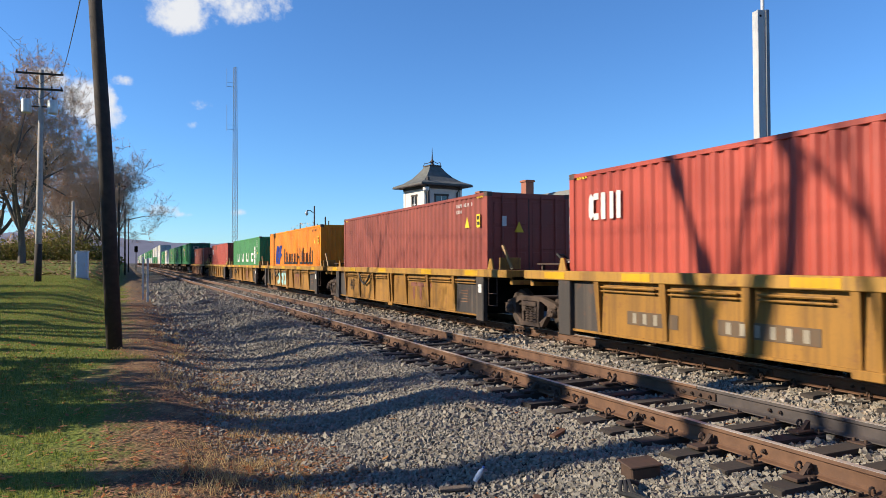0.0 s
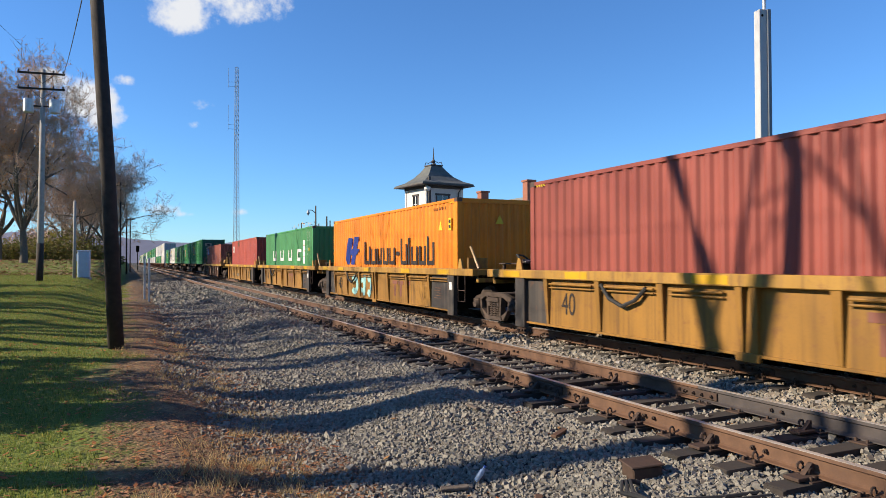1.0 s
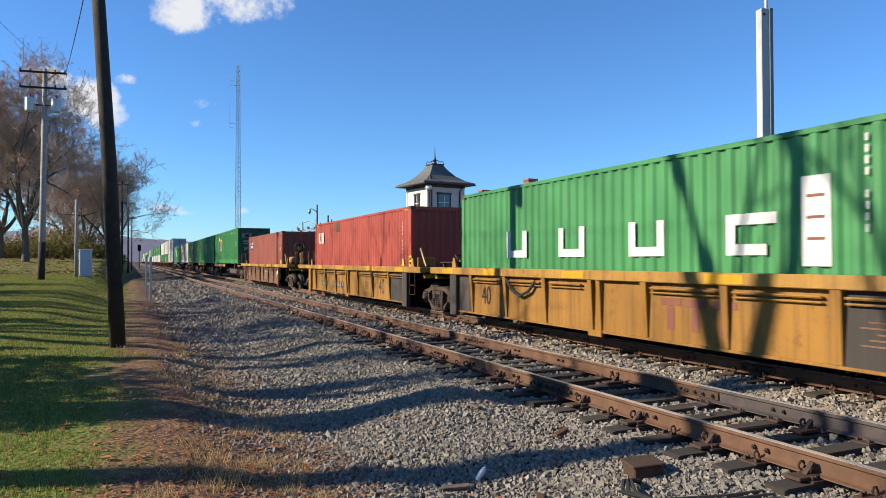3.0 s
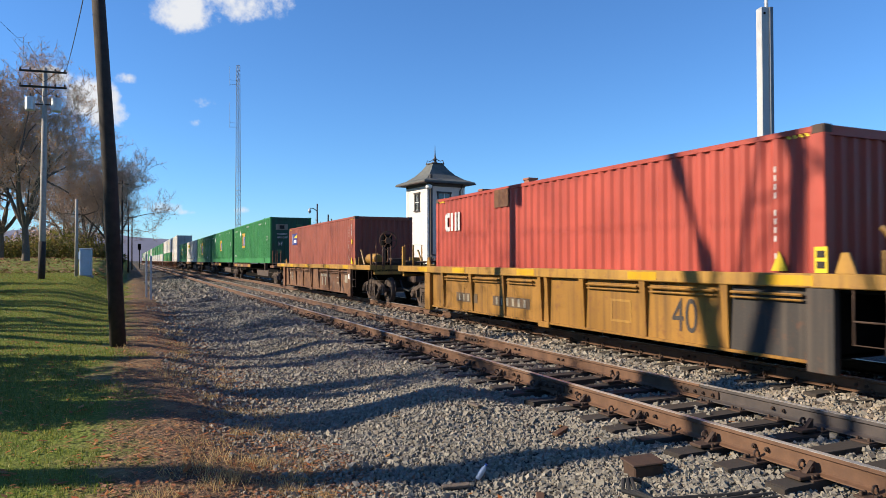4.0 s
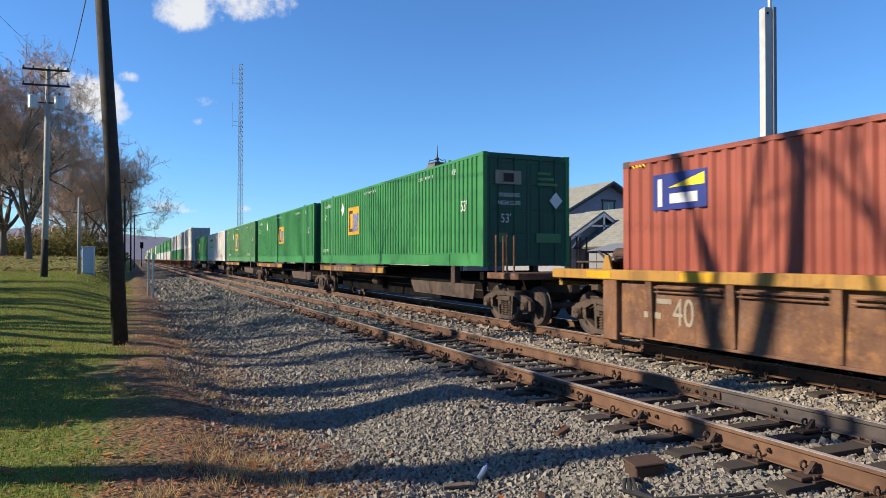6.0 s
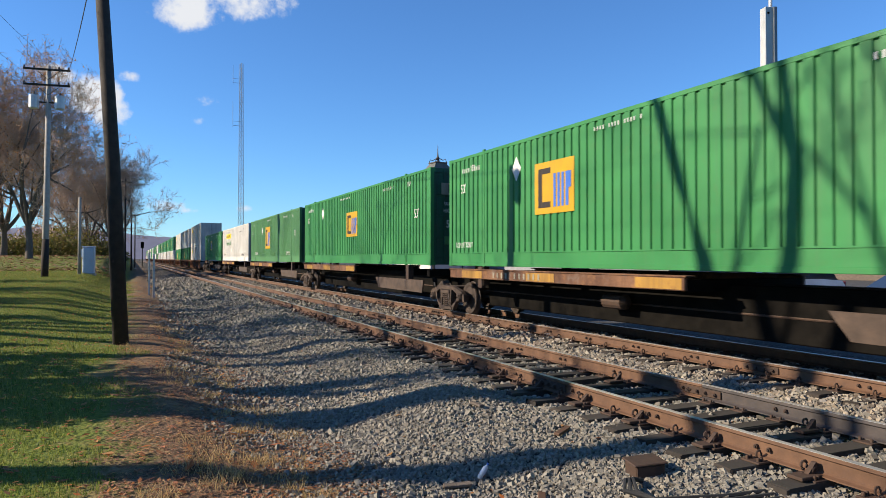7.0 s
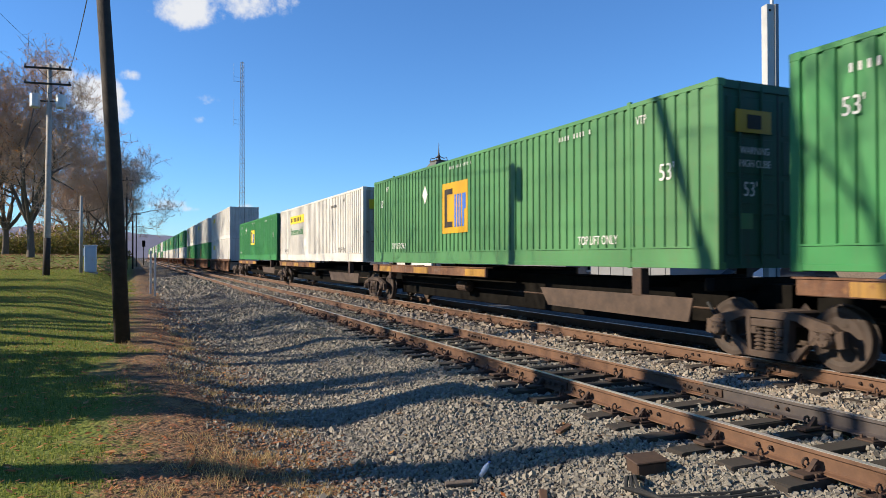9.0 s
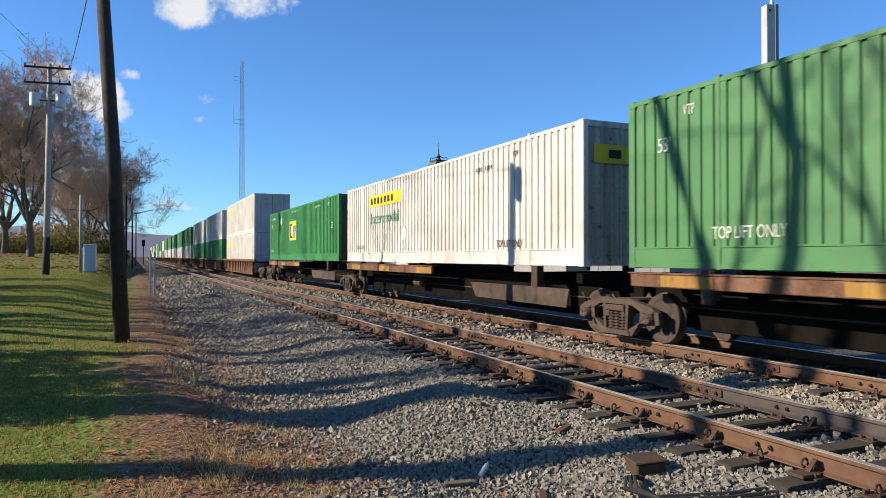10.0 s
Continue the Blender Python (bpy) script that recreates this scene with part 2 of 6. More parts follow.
M["blue_mark"] = paint("blue_marking", (0.00576, 0.0216, 0.173), 0.5, 0.1)
M["cyan_mark"] = paint("pale_cyan_paint", (0.264, 0.496, 0.48), 0.5, 0.2)
M["red"] = paint("faded_red_paint", (0.336, 0.0544, 0.036), 0.5, 0.28, 0.12, (0.16, 0.04, 0.032))
M["maroon"] = paint("brown_red_paint", (0.232, 0.0532, 0.0386), 0.5, 0.3, 0.12, (0.0944, 0.0343, 0.0257))
M["rustred"] = paint("rust_red_paint", (0.245, 0.059, 0.0374), 0.5, 0.3, 0.15, (0.108, 0.036, 0.0252))
M["orange"] = paint("orange_paint", (0.66, 0.195, 0.006), 0.5, 0.22, 0.08, (0.30, 0.10, 0.02))
M["green"] = paint("green_paint", (0.0462, 0.21, 0.0714), 0.5, 0.28, 0.05, (0.042, 0.101, 0.042))
M["emp"] = paint("domestic_green_paint", (0.0258, 0.17, 0.0478), 0.5, 0.28, 0.06, (0.0552, 0.138, 0.0552))
M["emp_dull"] = paint("dusty_green_paint", (0.0559, 0.172, 0.0645), 0.5, 0.35, 0.1, (0.086, 0.138, 0.0688))
M["white"] = paint("white_paint", (0.533, 0.516, 0.477), 0.55, 0.32, 0.12, (0.344, 0.284, 0.224))
M["grey_box"] = paint("grey_white_paint", (0.462, 0.454, 0.437), 0.5, 0.3, 0.08, (0.21, 0.185, 0.16))
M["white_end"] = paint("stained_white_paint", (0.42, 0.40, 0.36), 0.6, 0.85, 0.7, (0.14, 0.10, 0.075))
# Door ends: a darker, greyer green than the side walls.
M["emp_end"] = paint("dark_green_paint", (0.02, 0.085, 0.05), 0.6, 0.7, 0.15, (0.028, 0.04, 0.034))
M["casting"] = paint("worn_corner_steel", (0.075, 0.05, 0.04), 0.7, 0.6, 0.6)
M["gasket"] = plain("dark_gasket", (0.016, 0.016, 0.016), (0.028, 0.028, 0.028), 8, 0.8)
M["galv"] = plain("galvanised_steel", (0.368, 0.376, 0.384), (0.464, 0.472, 0.48), 5, 0.45, 0.5, 0.05)
M["pole"] = plain("creosoted_pole", (0.0154, 0.0115, 0.00896), (0.041, 0.0294, 0.023), 6, 0.9, 0, 0.5, 0.01)
M["pole_grey"] = plain("weathered_pole", (0.24, 0.216, 0.192), (0.336, 0.312, 0.28), 6, 0.9, 0, 0.4, 0.01)
M["bark"] = plain("bark", (0.068, 0.052, 0.0416), (0.152, 0.12, 0.096), 9, 0.95, 0, 0.5, 0.02)
M["twig"] = plain("twigs", (0.31, 0.213, 0.155), (0.483, 0.345, 0.253), 9, 0.95)
M["leaf"] = island("autumn_leaf", [(0.483, 0.218, 0.069), (0.368, 0.161, 0.0575), (0.598, 0.345, 0.127), (0.276, 0.138, 0.0633)], 0.8, thin=0.4)
M["fallen"] = island("fallen_leaf", [(0.397, 0.146, 0.0366), (0.261, 0.105, 0.0366), (0.522, 0.283, 0.105), (0.47, 0.125, 0.0262), (0.188, 0.0941, 0.047)], 0.8, thin=0.4)
M["litter"] = island("leaf_litter", [(0.25, 0.115, 0.048), (0.144, 0.0672, 0.0346), (0.346, 0.192, 0.0864), (0.288, 0.096, 0.0384), (0.096, 0.0528, 0.0326)], 0.9)
M["blade"] = island("grass_blade", [(0.075, 0.12, 0.018), (0.14, 0.19, 0.03), (0.23, 0.26, 0.045), (0.33, 0.29, 0.085)], 0.7, thin=0.4)
M["straw"] = island("dry_grass", [(0.439, 0.303, 0.125), (0.543, 0.397, 0.188), (0.314, 0.209, 0.0941)], 0.8, thin=0.4)
M["bush"] = island("bush_leaf", [(0.063, 0.0765, 0.0162), (0.126, 0.131, 0.027), (0.216, 0.171, 0.045), (0.126, 0.081, 0.0405)], 0.8, thin=0.4)
M["stucco"] = plain("cream_stucco", (0.528, 0.48, 0.448), (0.592, 0.544, 0.512), 3, 0.9)
M["shingle"] = plain("grey_shingles", (0.144, 0.149, 0.135), (0.225, 0.225, 0.203), 2.5, 0.9, 0, 0.4, 0.02)
M["slate"] = plain("dark_slate", (0.068, 0.072, 0.068), (0.112, 0.116, 0.108), 2.5, 0.8, 0, 0.4, 0.02)
M["trim"] = plain("dark_trim", (0.036, 0.028, 0.028), (0.056, 0.044, 0.04), 4, 0.7)
M["whitetrim"] = plain("white_trim", (0.576, 0.56, 0.528), (0.64, 0.624, 0.6), 4, 0.7)
M["siding"] = plain("lilac_grey_siding", (0.272, 0.24, 0.288), (0.336, 0.304, 0.352), 2, 0.85)
M["clap"] = plain("grey_boards", (0.192, 0.192, 0.208), (0.264, 0.264, 0.28), 3, 0.85)
M["brickred"] = plain("chimney_brick", (0.224, 0.08, 0.052), (0.304, 0.128, 0.08), 10, 0.9)
M["signred"] = plain("sign_red", (0.264, 0.028, 0.04), (0.32, 0.04, 0.048), 4, 0.6)
M["signblue"] = plain("sign_blue", (0.016, 0.088, 0.384), (0.024, 0.112, 0.416), 4, 0.6)
M["shed"] = plain("white_sheet_metal", (0.149, 0.158, 0.172), (0.182, 0.188, 0.198), 3, 0.6)
M["cabinet"] = plain("pale_blue_cabinet", (0.32, 0.4, 0.512), (0.384, 0.464, 0.576), 3, 0.5)
M["wire"] = plain("cable", (0.016, 0.016, 0.016), (0.024, 0.024, 0.024), 5, 0.6)
# Distance haze is mixed into the ridge's base colour as blue-grey.
M["hill"] = plain("hazy_wooded_hill", (0.0969, 0.109, 0.169), (0.138, 0.141, 0.194), 0.004, 1.0, 0, 0, 0.1)
M["brownhill"] = plain("autumn_hillside", (0.22, 0.138, 0.0825), (0.371, 0.255, 0.165), 0.03, 1.0, 0, 0.3, 0.5)
M["hill_tree"] = island("bare_hill_tree", [(0.20, 0.135, 0.10), (0.30, 0.21, 0.16), (0.36, 0.24, 0.15), (0.25, 0.20, 0.17)], 0.95, grain=0.5)
M["lattice"] = plain("mast_steel", (0.264, 0.288, 0.32), (0.336, 0.36, 0.384), 2, 0.5, 0.4)
M["post"] = plain("white_post_paint", (0.359, 0.364, 0.37), (0.413, 0.419, 0.419), 4, 0.5, 0.0, 0.05)
M["post_dark"] = plain("grey_post_groove", (0.128, 0.144, 0.168), (0.176, 0.192, 0.216), 4, 0.5, 0.2, 0.05)
M["rubber"] = plain("rubber", (0.012, 0.012, 0.0128), (0.024, 0.024, 0.024), 8, 0.85)


def glass(name, c):
    n = Nodes(name, 0.08)
    n.b.inputs["Coat Weight"].default_value = 0.5
    return n.colour(c)


M["pane"] = glass("window_glass", (0.02, 0.025, 0.03))

# ---------------------------------------------------------------- mesh writer


class Mesh:
    """Collects faces of one mesh."""

    def __init__(self):
        self.v, self.f = [], []

    def put(self, verts, faces, m=None):
        k = len(self.v)
        self.v += [tuple(m @ Vector(p)) for p in verts] if m else [tuple(p) for p in verts]
        self.f += [tuple(i + k for i in f) for f in faces]
        return self

    def box(self, x0, x1, y0, y1, z0, z1, m=None):
        p = [(x, y, z) for z in (z0, z1) for y in (y0, y1) for x in (x0, x1)]
        return self.put(p, [(0, 2, 3, 1), (4, 5, 7, 6), (0, 1, 5, 4), (2, 6, 7, 3), (0, 4, 6, 2), (1, 3, 7, 5)], m)

    def chamfer(self, x0, x1, y0, y1, z0, z1, c=0.01, m=None):
        """A box with bevelled edges."""
        lo, hi = (x0, y0, z0), (x1, y1, z1)
        bm = bmesh.new()
        bmesh.ops.create_cube(bm, size=1.0)
        for v in bm.verts:
            v.co = [lo[i] + (v.co[i] + 0.5) * (hi[i] - lo[i]) for i in range(3)]
        bmesh.ops.bevel(bm, geom=bm.edges[:], offset=c, segments=1, affect="EDGES")
        self.put([v.co.copy() for v in bm.verts], [[v.index for v in f.verts] for f in self.index(bm)], m)
        bm.free()
        return self

    @staticmethod
    def index(bm):
        bm.verts.index_update()
        return list(bm.faces)

    def prism(self, ring, a, b, axis="x", m=None):
        """Extrudes a polygon of 2D points along an axis from a to b."""
        def at(p, d):
            return {"x": (d, p[0], p[1]), "y": (p[0], d, p[1]), "z": (p[0], p[1], d)}[axis]
        n = len(ring)
        v = [at(p, a) for p in ring] + [at(p, b) for p in ring]
        f = [tuple(reversed(range(n))), tuple(range(n, 2 * n))]
        f += [(i, (i + 1) % n, n + (i + 1) % n, n + i) for i in range(n)]
        return self.put(v, f, m)

    def tube(self, pts, radii, n=6, cap=True):
        """A round bar along points."""
        pts = [Vector(p) for p in pts]
        if isinstance(radii, (int, float)):
            radii = [radii] * len(pts)
        k = len(self.v)
        for i, p in enumerate(pts):
            d = (pts[min(i + 1, len(pts) - 1)] - pts[max(i - 1, 0)]).normalized()
            a = d.cross(Vector((0, 0, 1)) if abs(d.z) < 0.9 else Vector((1, 0, 0))).normalized()
            b = d.cross(a)
            for j in range(n):
                w = 2 * math.pi * j / n
                self.v.append(tuple(p + (a * math.cos(w) + b * math.sin(w)) * radii[i]))
        for i in range(len(pts) - 1):
            for j in range(n):
                q = k + i * n
                self.f.append((q + j, q + (j + 1) % n, q + n + (j + 1) % n, q + n + j))
        if cap:
            self.f.append(tuple(k + j for j in reversed(range(n))))
            self.f.append(tuple(k + (len(pts) - 1) * n + j for j in range(n)))
        return self

    def lathe(self, profile, n=20, m=None, axis="x"):
        """Turns (distance along the axis, radius) pairs about an axis."""
        v = []
        for d, r in profile:
            for j in range(n):
                w = 2 * math.pi * j / n
                c, s = r * math.cos(w), r * math.sin(w)
                v.append({"x": (d, c, s), "y": (c, d, s), "z": (c, s, d)}[axis])
        f = [(i * n + j, i * n + (j + 1) % n, (i + 1) * n + (j + 1) % n, (i + 1) * n + j)
             for i in range(len(profile) - 1) for j in range(n)]
        f += [tuple(reversed(range(n))), tuple((len(profile) - 1) * n + j for j in range(n))]
        return self.put(v, f, m)

    def data(self, name, material, smooth=False):
        me = bpy.data.meshes.new(name)
        me.from_pydata(self.v, [], self.f)
        me.materials.append(material)
        bm = bmesh.new()
        bm.from_mesh(me)
        bmesh.ops.recalc_face_normals(bm, faces=bm.faces[:])
        bm.to_mesh(me)
        bm.free()
        if smooth:
            me.polygons.foreach_set("use_smooth", [True] * len(me.polygons))
        return me


def part(name, mesh, material, parent=None, label="", smooth=False):
    data = mesh if isinstance(mesh, bpy.types.Mesh) else mesh.data(name, material, smooth)
    ob = new(name, data)
    ob.parent = parent
    return tagged(ob, label)


def thing(name, label, category, m=None, group="", kind=""):
    ob = new(name)
    ob.empty_display_size = 0.2
    if m:
        ob.matrix_world = m
    return tagged(ob, label, category, group, kind)


def fast_mesh(name, verts, faces, material, smooth=False):
    """A mesh from numpy arrays: verts (n, 3), faces (k, 3 or 4)."""
    me = bpy.data.meshes.new(name)
    n, k = faces.shape
    me.vertices.add(len(verts))
    me.vertices.foreach_set("co", np.ascontiguousarray(verts, dtype=np.float32).ravel())
    me.loops.add(n * k)
    me.loops.foreach_set("vertex_index", np.ascontiguousarray(faces, dtype=np.int32).ravel())
    me.polygons.add(n)
    me.polygons.foreach_set("loop_start", np.arange(0, n * k, k, dtype=np.int32))
    me.materials.append(material)
    me.update(calc_edges=True)
    me.validate()
    me.polygons.foreach_set("use_smooth", np.full(n, smooth, dtype=bool))
    return me


def text_mesh(words, size, material, squeeze=1.0):
    """Lettering as a thin mesh that stands in the x-z plane and reads from -y."""
    cu = bpy.data.curves.new("lettering", "FONT")
    cu.body, cu.size, cu.extrude = words, size, 0.001
    cu.align_x, cu.align_y = "CENTER", "CENTER"
    ob = bpy.data.objects.new("lettering", cu)
    scene.collection.objects.link(ob)
    bpy.context.view_layer.update()
    me = bpy.data.meshes.new_from_object(ob.evaluated_get(bpy.context.evaluated_depsgraph_get()))
    bpy.data.objects.remove(ob)
    me.transform(Matrix.Rotation(radians(90), 4, "X") @ Matrix.Diagonal((squeeze, 1, 1, 1)))
    me.materials.clear()
    me.materials.append(material)
    return me

# ---------------------------------------------------------------- ground


def smooth(a, b, t):
    t = min(1.0, max(0.0, (t - a) / (b - a)))
    return t * t * (3 - 2 * t)


def ground_z(x, y):
    """Height of the ground sheet."""
    lawn = -0.50 + 0.15 * smooth(2, 14, y) + 0.026 * min(max(0.0, y - 15), 85) * smooth(-0.2, -3.0, x)
    z = lawn + 0.03 * noise.noise((x * 0.5, y * 0.5, 0))
    z += (-0.60 - z) * smooth(0.3, 1.6, x) * (1 - 0.35 * smooth(10, 30, y))
    shoulder = smooth(2.3, 4.3, x)
    lumps = 0.17 * noise.noise((x * 0.42, y * 0.36, 3.1)) + 0.08 * noise.noise((x * 0.9, y * 0.7, 7.7))
    z += (ZN - 0.268 + 0.035 * smooth(11, 22, y) + 0.03 * noise.noise((x * 1.3, y * 1.1, 4.2)) - z) * shoulder
    crest = math.exp(-((x - 3.9) / 0.55) ** 2) * (0.05 + 0.11 * noise.noise((1.3, y * 0.42, 5.5)))
    z += (lumps * smooth(0.8, 2.2, x) * 0.9 + crest) * (1 - smooth(4.1, 4.7, x))
    z += (-0.25 + 0.02 * noise.noise((x, y, 9.0)) - z) * smooth(7.2, 8.2, x)
    z += (-0.35 - z) * smooth(11.0, 12.8, x)
    return z


def build_ground():
    def steps(parts):
        out = []
        for a, b, n in parts:
            out += list(np.linspace(a, b, n, endpoint=False))
        return out + [parts[-1][1]]
    xs = steps([(-1500, -100, 6), (-100, -20, 12), (-20, -6, 14), (-6, 5, 90), (5, 13, 40), (13, 40, 8), (40, 200, 6), (200, 1800, 6)])
    ys = steps([(-400, -30, 5), (-30, 2, 16), (2, 22, 130), (22, 60, 110), (60, 200, 60), (200, 4000, 10)])
    v = np.array([(x, y, ground_z(x, y)) for y in ys for x in xs])
    w = len(xs)
    q = np.array([(j * w + i, j * w + i + 1, (j + 1) * w + i + 1, (j + 1) * w + i) for j in range(len(ys) - 1) for i in range(w - 1)])
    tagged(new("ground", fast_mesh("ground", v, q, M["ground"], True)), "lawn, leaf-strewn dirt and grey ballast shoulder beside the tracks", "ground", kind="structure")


build_ground()

# ---------------------------------------------------------------- tracks


def rail_ring(x, top):
    """Section of a flat-bottomed rail with its running surface at height top."""
    h = [(0.036, 0), (0.037, -0.03), (0.012, -0.045), (0.009, -0.145), (0.03, -0.158), (0.07, -0.168), (0.07, -0.18)]
    return [(x + a, top + b) for a, b in h] + [(x - a, top + b) for a, b in reversed(h)]


def build_track(name, xc, top, label, y1):
    track = thing(name, label, "railway track", kind="structure")
    for s in (-0.752, 0.752):
        joint = 6.75 if name == "railway_track_1" and s > 0 else -12
        r = part("rail", Mesh().prism(rail_ring(xc + s, top), joint, y1, "y"), M["rail"], track, "rust-brown steel rail")
        if joint > -12:
            part("rail", Mesh().prism(rail_ring(xc + s, top - 0.002), -12, joint - 0.006, "y"), M["rail_dark"], track, "dark grey-brown length of rail")
        part("running_surface", Mesh().box(xc + s - 0.033, xc + s + 0.033, -12, y1, top, top + 0.003), M["railtop"], r, "worn shiny top of the rail")
    return track


near_track = build_track("railway_track_1", XN, ZN, "empty railway track with rusty rails on worn wooden ties", 520)
far_track = build_track("railway_track_2", XC, 0.0, "railway track that carries the container train", 620)

# ---------------------------------------------------------------- containers
TRAIN = []        # (thing, y at the clip's start, height): all that rolls with the train
WHEELS = []       # (wheelset, y in its parent, height)


def strip(ring, z0, z1):
    """A folded sheet: points across, straight up."""
    m = Mesh()
    n = len(ring)
    m.put([(x, y, z0) for x, y in ring] + [(x, y, z1) for x, y in ring], [(i, i + 1, n + i + 1, n + i) for i in range(n - 1)])
    return m


def folds(a, b, pitch, depth, flat=0.27, steep=None):
    """Trapezoid corrugation from a to b: (distance, depth) pairs; steep: the share of a sloping flank."""
    n = max(1, round((b - a) / pitch))
    p = (b - a) / n
    out = []
    for i in range(n):
        s = a + i * p
        if steep:
            out += [(s, 0), (s + p * flat, 0), (s + p * (flat + steep), depth), (s + p * (1 - steep), depth)]
        else:
            out += [(s, 0), (s + p * flat, 0), (s + p * 0.5, depth), (s + p * (0.5 + flat), depth)]
    return out + [(b, 0)]


def corner_castings(box, L, W, H, mat, y_list):
    for y in y_list:
        for x in (-W / 2, W / 2 - 0.16):
            for z in (0, H - 0.12):
                m = Mesh().chamfer(x - 0.004, x + 0.164, y - 0.004, y + 0.182, z - 0.001, z + 0.121, 0.012)
                part("corner_casting", m, mat, box)


def box_side(box, L, W, H, mat, x_out, sign, style):
    """One long wall: corrugated sheet between rails and posts."""
    pitch, depth = (0.278, 0.040) if style == "iso" else (0.255, 0.032)
    ring = [(x_out + sign * (0.006 + d), y) for y, d in folds(0.14, L - 0.14, pitch, depth, 0.30 if style == "iso" else 0.60, None if style == "iso" else 0.06)]
    z0 = 0.16 if style == "iso" else 0.34
    part("side_wall", strip(ring, z0, H - 0.09), mat, box)


def container(label, L, W, H, mat, style="iso", front="folds", dark=None):
    """A shipping container; origin at the middle of its near end, on its base."""
    box = thing("shipping_container", label, "shipping container", group="containers on the train")
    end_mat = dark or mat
    posts = [0.0, L - 0.16]
    lifts = [] if style == "iso" else [(L - 12.19) / 2, L - (L - 12.19) / 2 - 0.1]
    box_side(box, L, W, H, mat, -W / 2, 1, style)
    box_side(box, L, W, H, mat, W / 2, -1, style)
    part("roof", Mesh().box(-W / 2 + 0.03, W / 2 - 0.03, 0.05, L - 0.05, H - 0.05, H - 0.02), mat, box)
    part("floor", Mesh().box(-W / 2 + 0.03, W / 2 - 0.03, 0.05, L - 0.05, 0.03, 0.16), M["black"], box)
    for y in posts:
        for x in (-W / 2, W / 2 - 0.12):
            part("corner_post", Mesh().chamfer(x, x + 0.12, y, y + 0.16, 0.1, H - 0.1, 0.01), mat, box)
    for y in lifts:
        part("lift_post", Mesh().chamfer(-W / 2 - 0.006, -W / 2 + 0.05, y, y + 0.1, 0.0, H + 0.03, 0.008), mat, box)
        part("lift_post", Mesh().chamfer(W / 2 - 0.05, W / 2 + 0.006, y, y + 0.1, 0.0, H + 0.03, 0.008), mat, box)
    hb = 0.16 if style == "iso" else 0.10
    for x in (-W / 2, W / 2 - 0.06):
        part("top_rail", Mesh().chamfer(x, x + 0.06, 0.16, L - 0.16, H - 0.09, H - 0.012, 0.006), mat, box)
        part("bottom_rail", Mesh().chamfer(x + 0.002, x + 0.06, 0.16, L - 0.16, 0.012, hb, 0.006), mat, box)
        if style != "iso":
            part("skirt", Mesh().box(x + 0.012, x + 0.05, 0.14, L - 0.14, hb, 0.34), mat, box)
            part("skirt_rib", Mesh().box(x - 0.003, x + 0.06, 0.14, L - 0.14, 0.335, 0.36), mat, box)
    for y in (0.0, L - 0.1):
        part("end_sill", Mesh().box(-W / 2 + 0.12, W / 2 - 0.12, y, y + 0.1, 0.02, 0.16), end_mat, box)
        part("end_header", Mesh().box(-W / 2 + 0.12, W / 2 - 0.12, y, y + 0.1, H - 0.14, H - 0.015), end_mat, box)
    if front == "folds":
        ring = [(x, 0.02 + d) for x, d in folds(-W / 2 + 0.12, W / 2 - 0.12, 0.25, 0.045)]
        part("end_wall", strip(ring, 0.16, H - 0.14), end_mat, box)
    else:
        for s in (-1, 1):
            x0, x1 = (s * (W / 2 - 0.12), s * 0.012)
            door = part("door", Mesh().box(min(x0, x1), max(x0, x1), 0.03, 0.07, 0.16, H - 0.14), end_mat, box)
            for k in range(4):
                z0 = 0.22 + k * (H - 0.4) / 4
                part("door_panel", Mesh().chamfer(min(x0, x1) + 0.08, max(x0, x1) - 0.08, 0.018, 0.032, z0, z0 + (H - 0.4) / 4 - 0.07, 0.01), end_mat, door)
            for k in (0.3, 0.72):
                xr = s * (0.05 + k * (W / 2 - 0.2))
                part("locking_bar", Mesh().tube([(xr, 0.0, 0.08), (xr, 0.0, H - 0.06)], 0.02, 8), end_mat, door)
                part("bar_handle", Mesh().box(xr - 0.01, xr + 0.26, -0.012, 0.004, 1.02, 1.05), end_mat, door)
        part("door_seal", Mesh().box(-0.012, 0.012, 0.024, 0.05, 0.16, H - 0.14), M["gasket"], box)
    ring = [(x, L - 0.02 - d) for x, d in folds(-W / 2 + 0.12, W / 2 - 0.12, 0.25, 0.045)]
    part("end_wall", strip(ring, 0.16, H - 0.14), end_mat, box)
    corner_castings(box, L, W, H, M["casting"] if style == "iso" else mat, (0.0, L - 0.178))
    box["w"], box["h"], box["l"] = W, H, L
    return box


def side_bar(box, mat, y0, y1, z0, z1, name="marking", label="", slant=0.0, dx=0.0):
    """A flat painted shape on the wall towards the lawn; y counted from the near end."""
    x = -box["w"] / 2 - 0.003 - dx
    ring = [(y0, z0), (y1, z0), (y1 - slant, z1), (y0 - slant, z1)]
    return part(name, Mesh().prism(ring, x - 0.002, x + 0.004, "x"), mat, box, label)


def side_shape(box, mat, rings, name="emblem", label="", dx=0.0):
    m = Mesh()
    x = -box["w"] / 2 - 0.003 - dx
    for r in rings:
        m.prism(r, x - 0.002, x + 0.004, "x")
    return part(name, m, mat, box, label)


def side_text(box, words, size, y, z, mat, squeeze=0.8, label=""):
    me = text_mesh(words, size, mat, squeeze)
    ob = part("lettering", me, mat, box, label)
    ob.matrix_local = Matrix.Translation((-box["w"] / 2 - 0.006, y, z)) @ Matrix.Rotation(radians(-90), 4, "Z")
    return ob


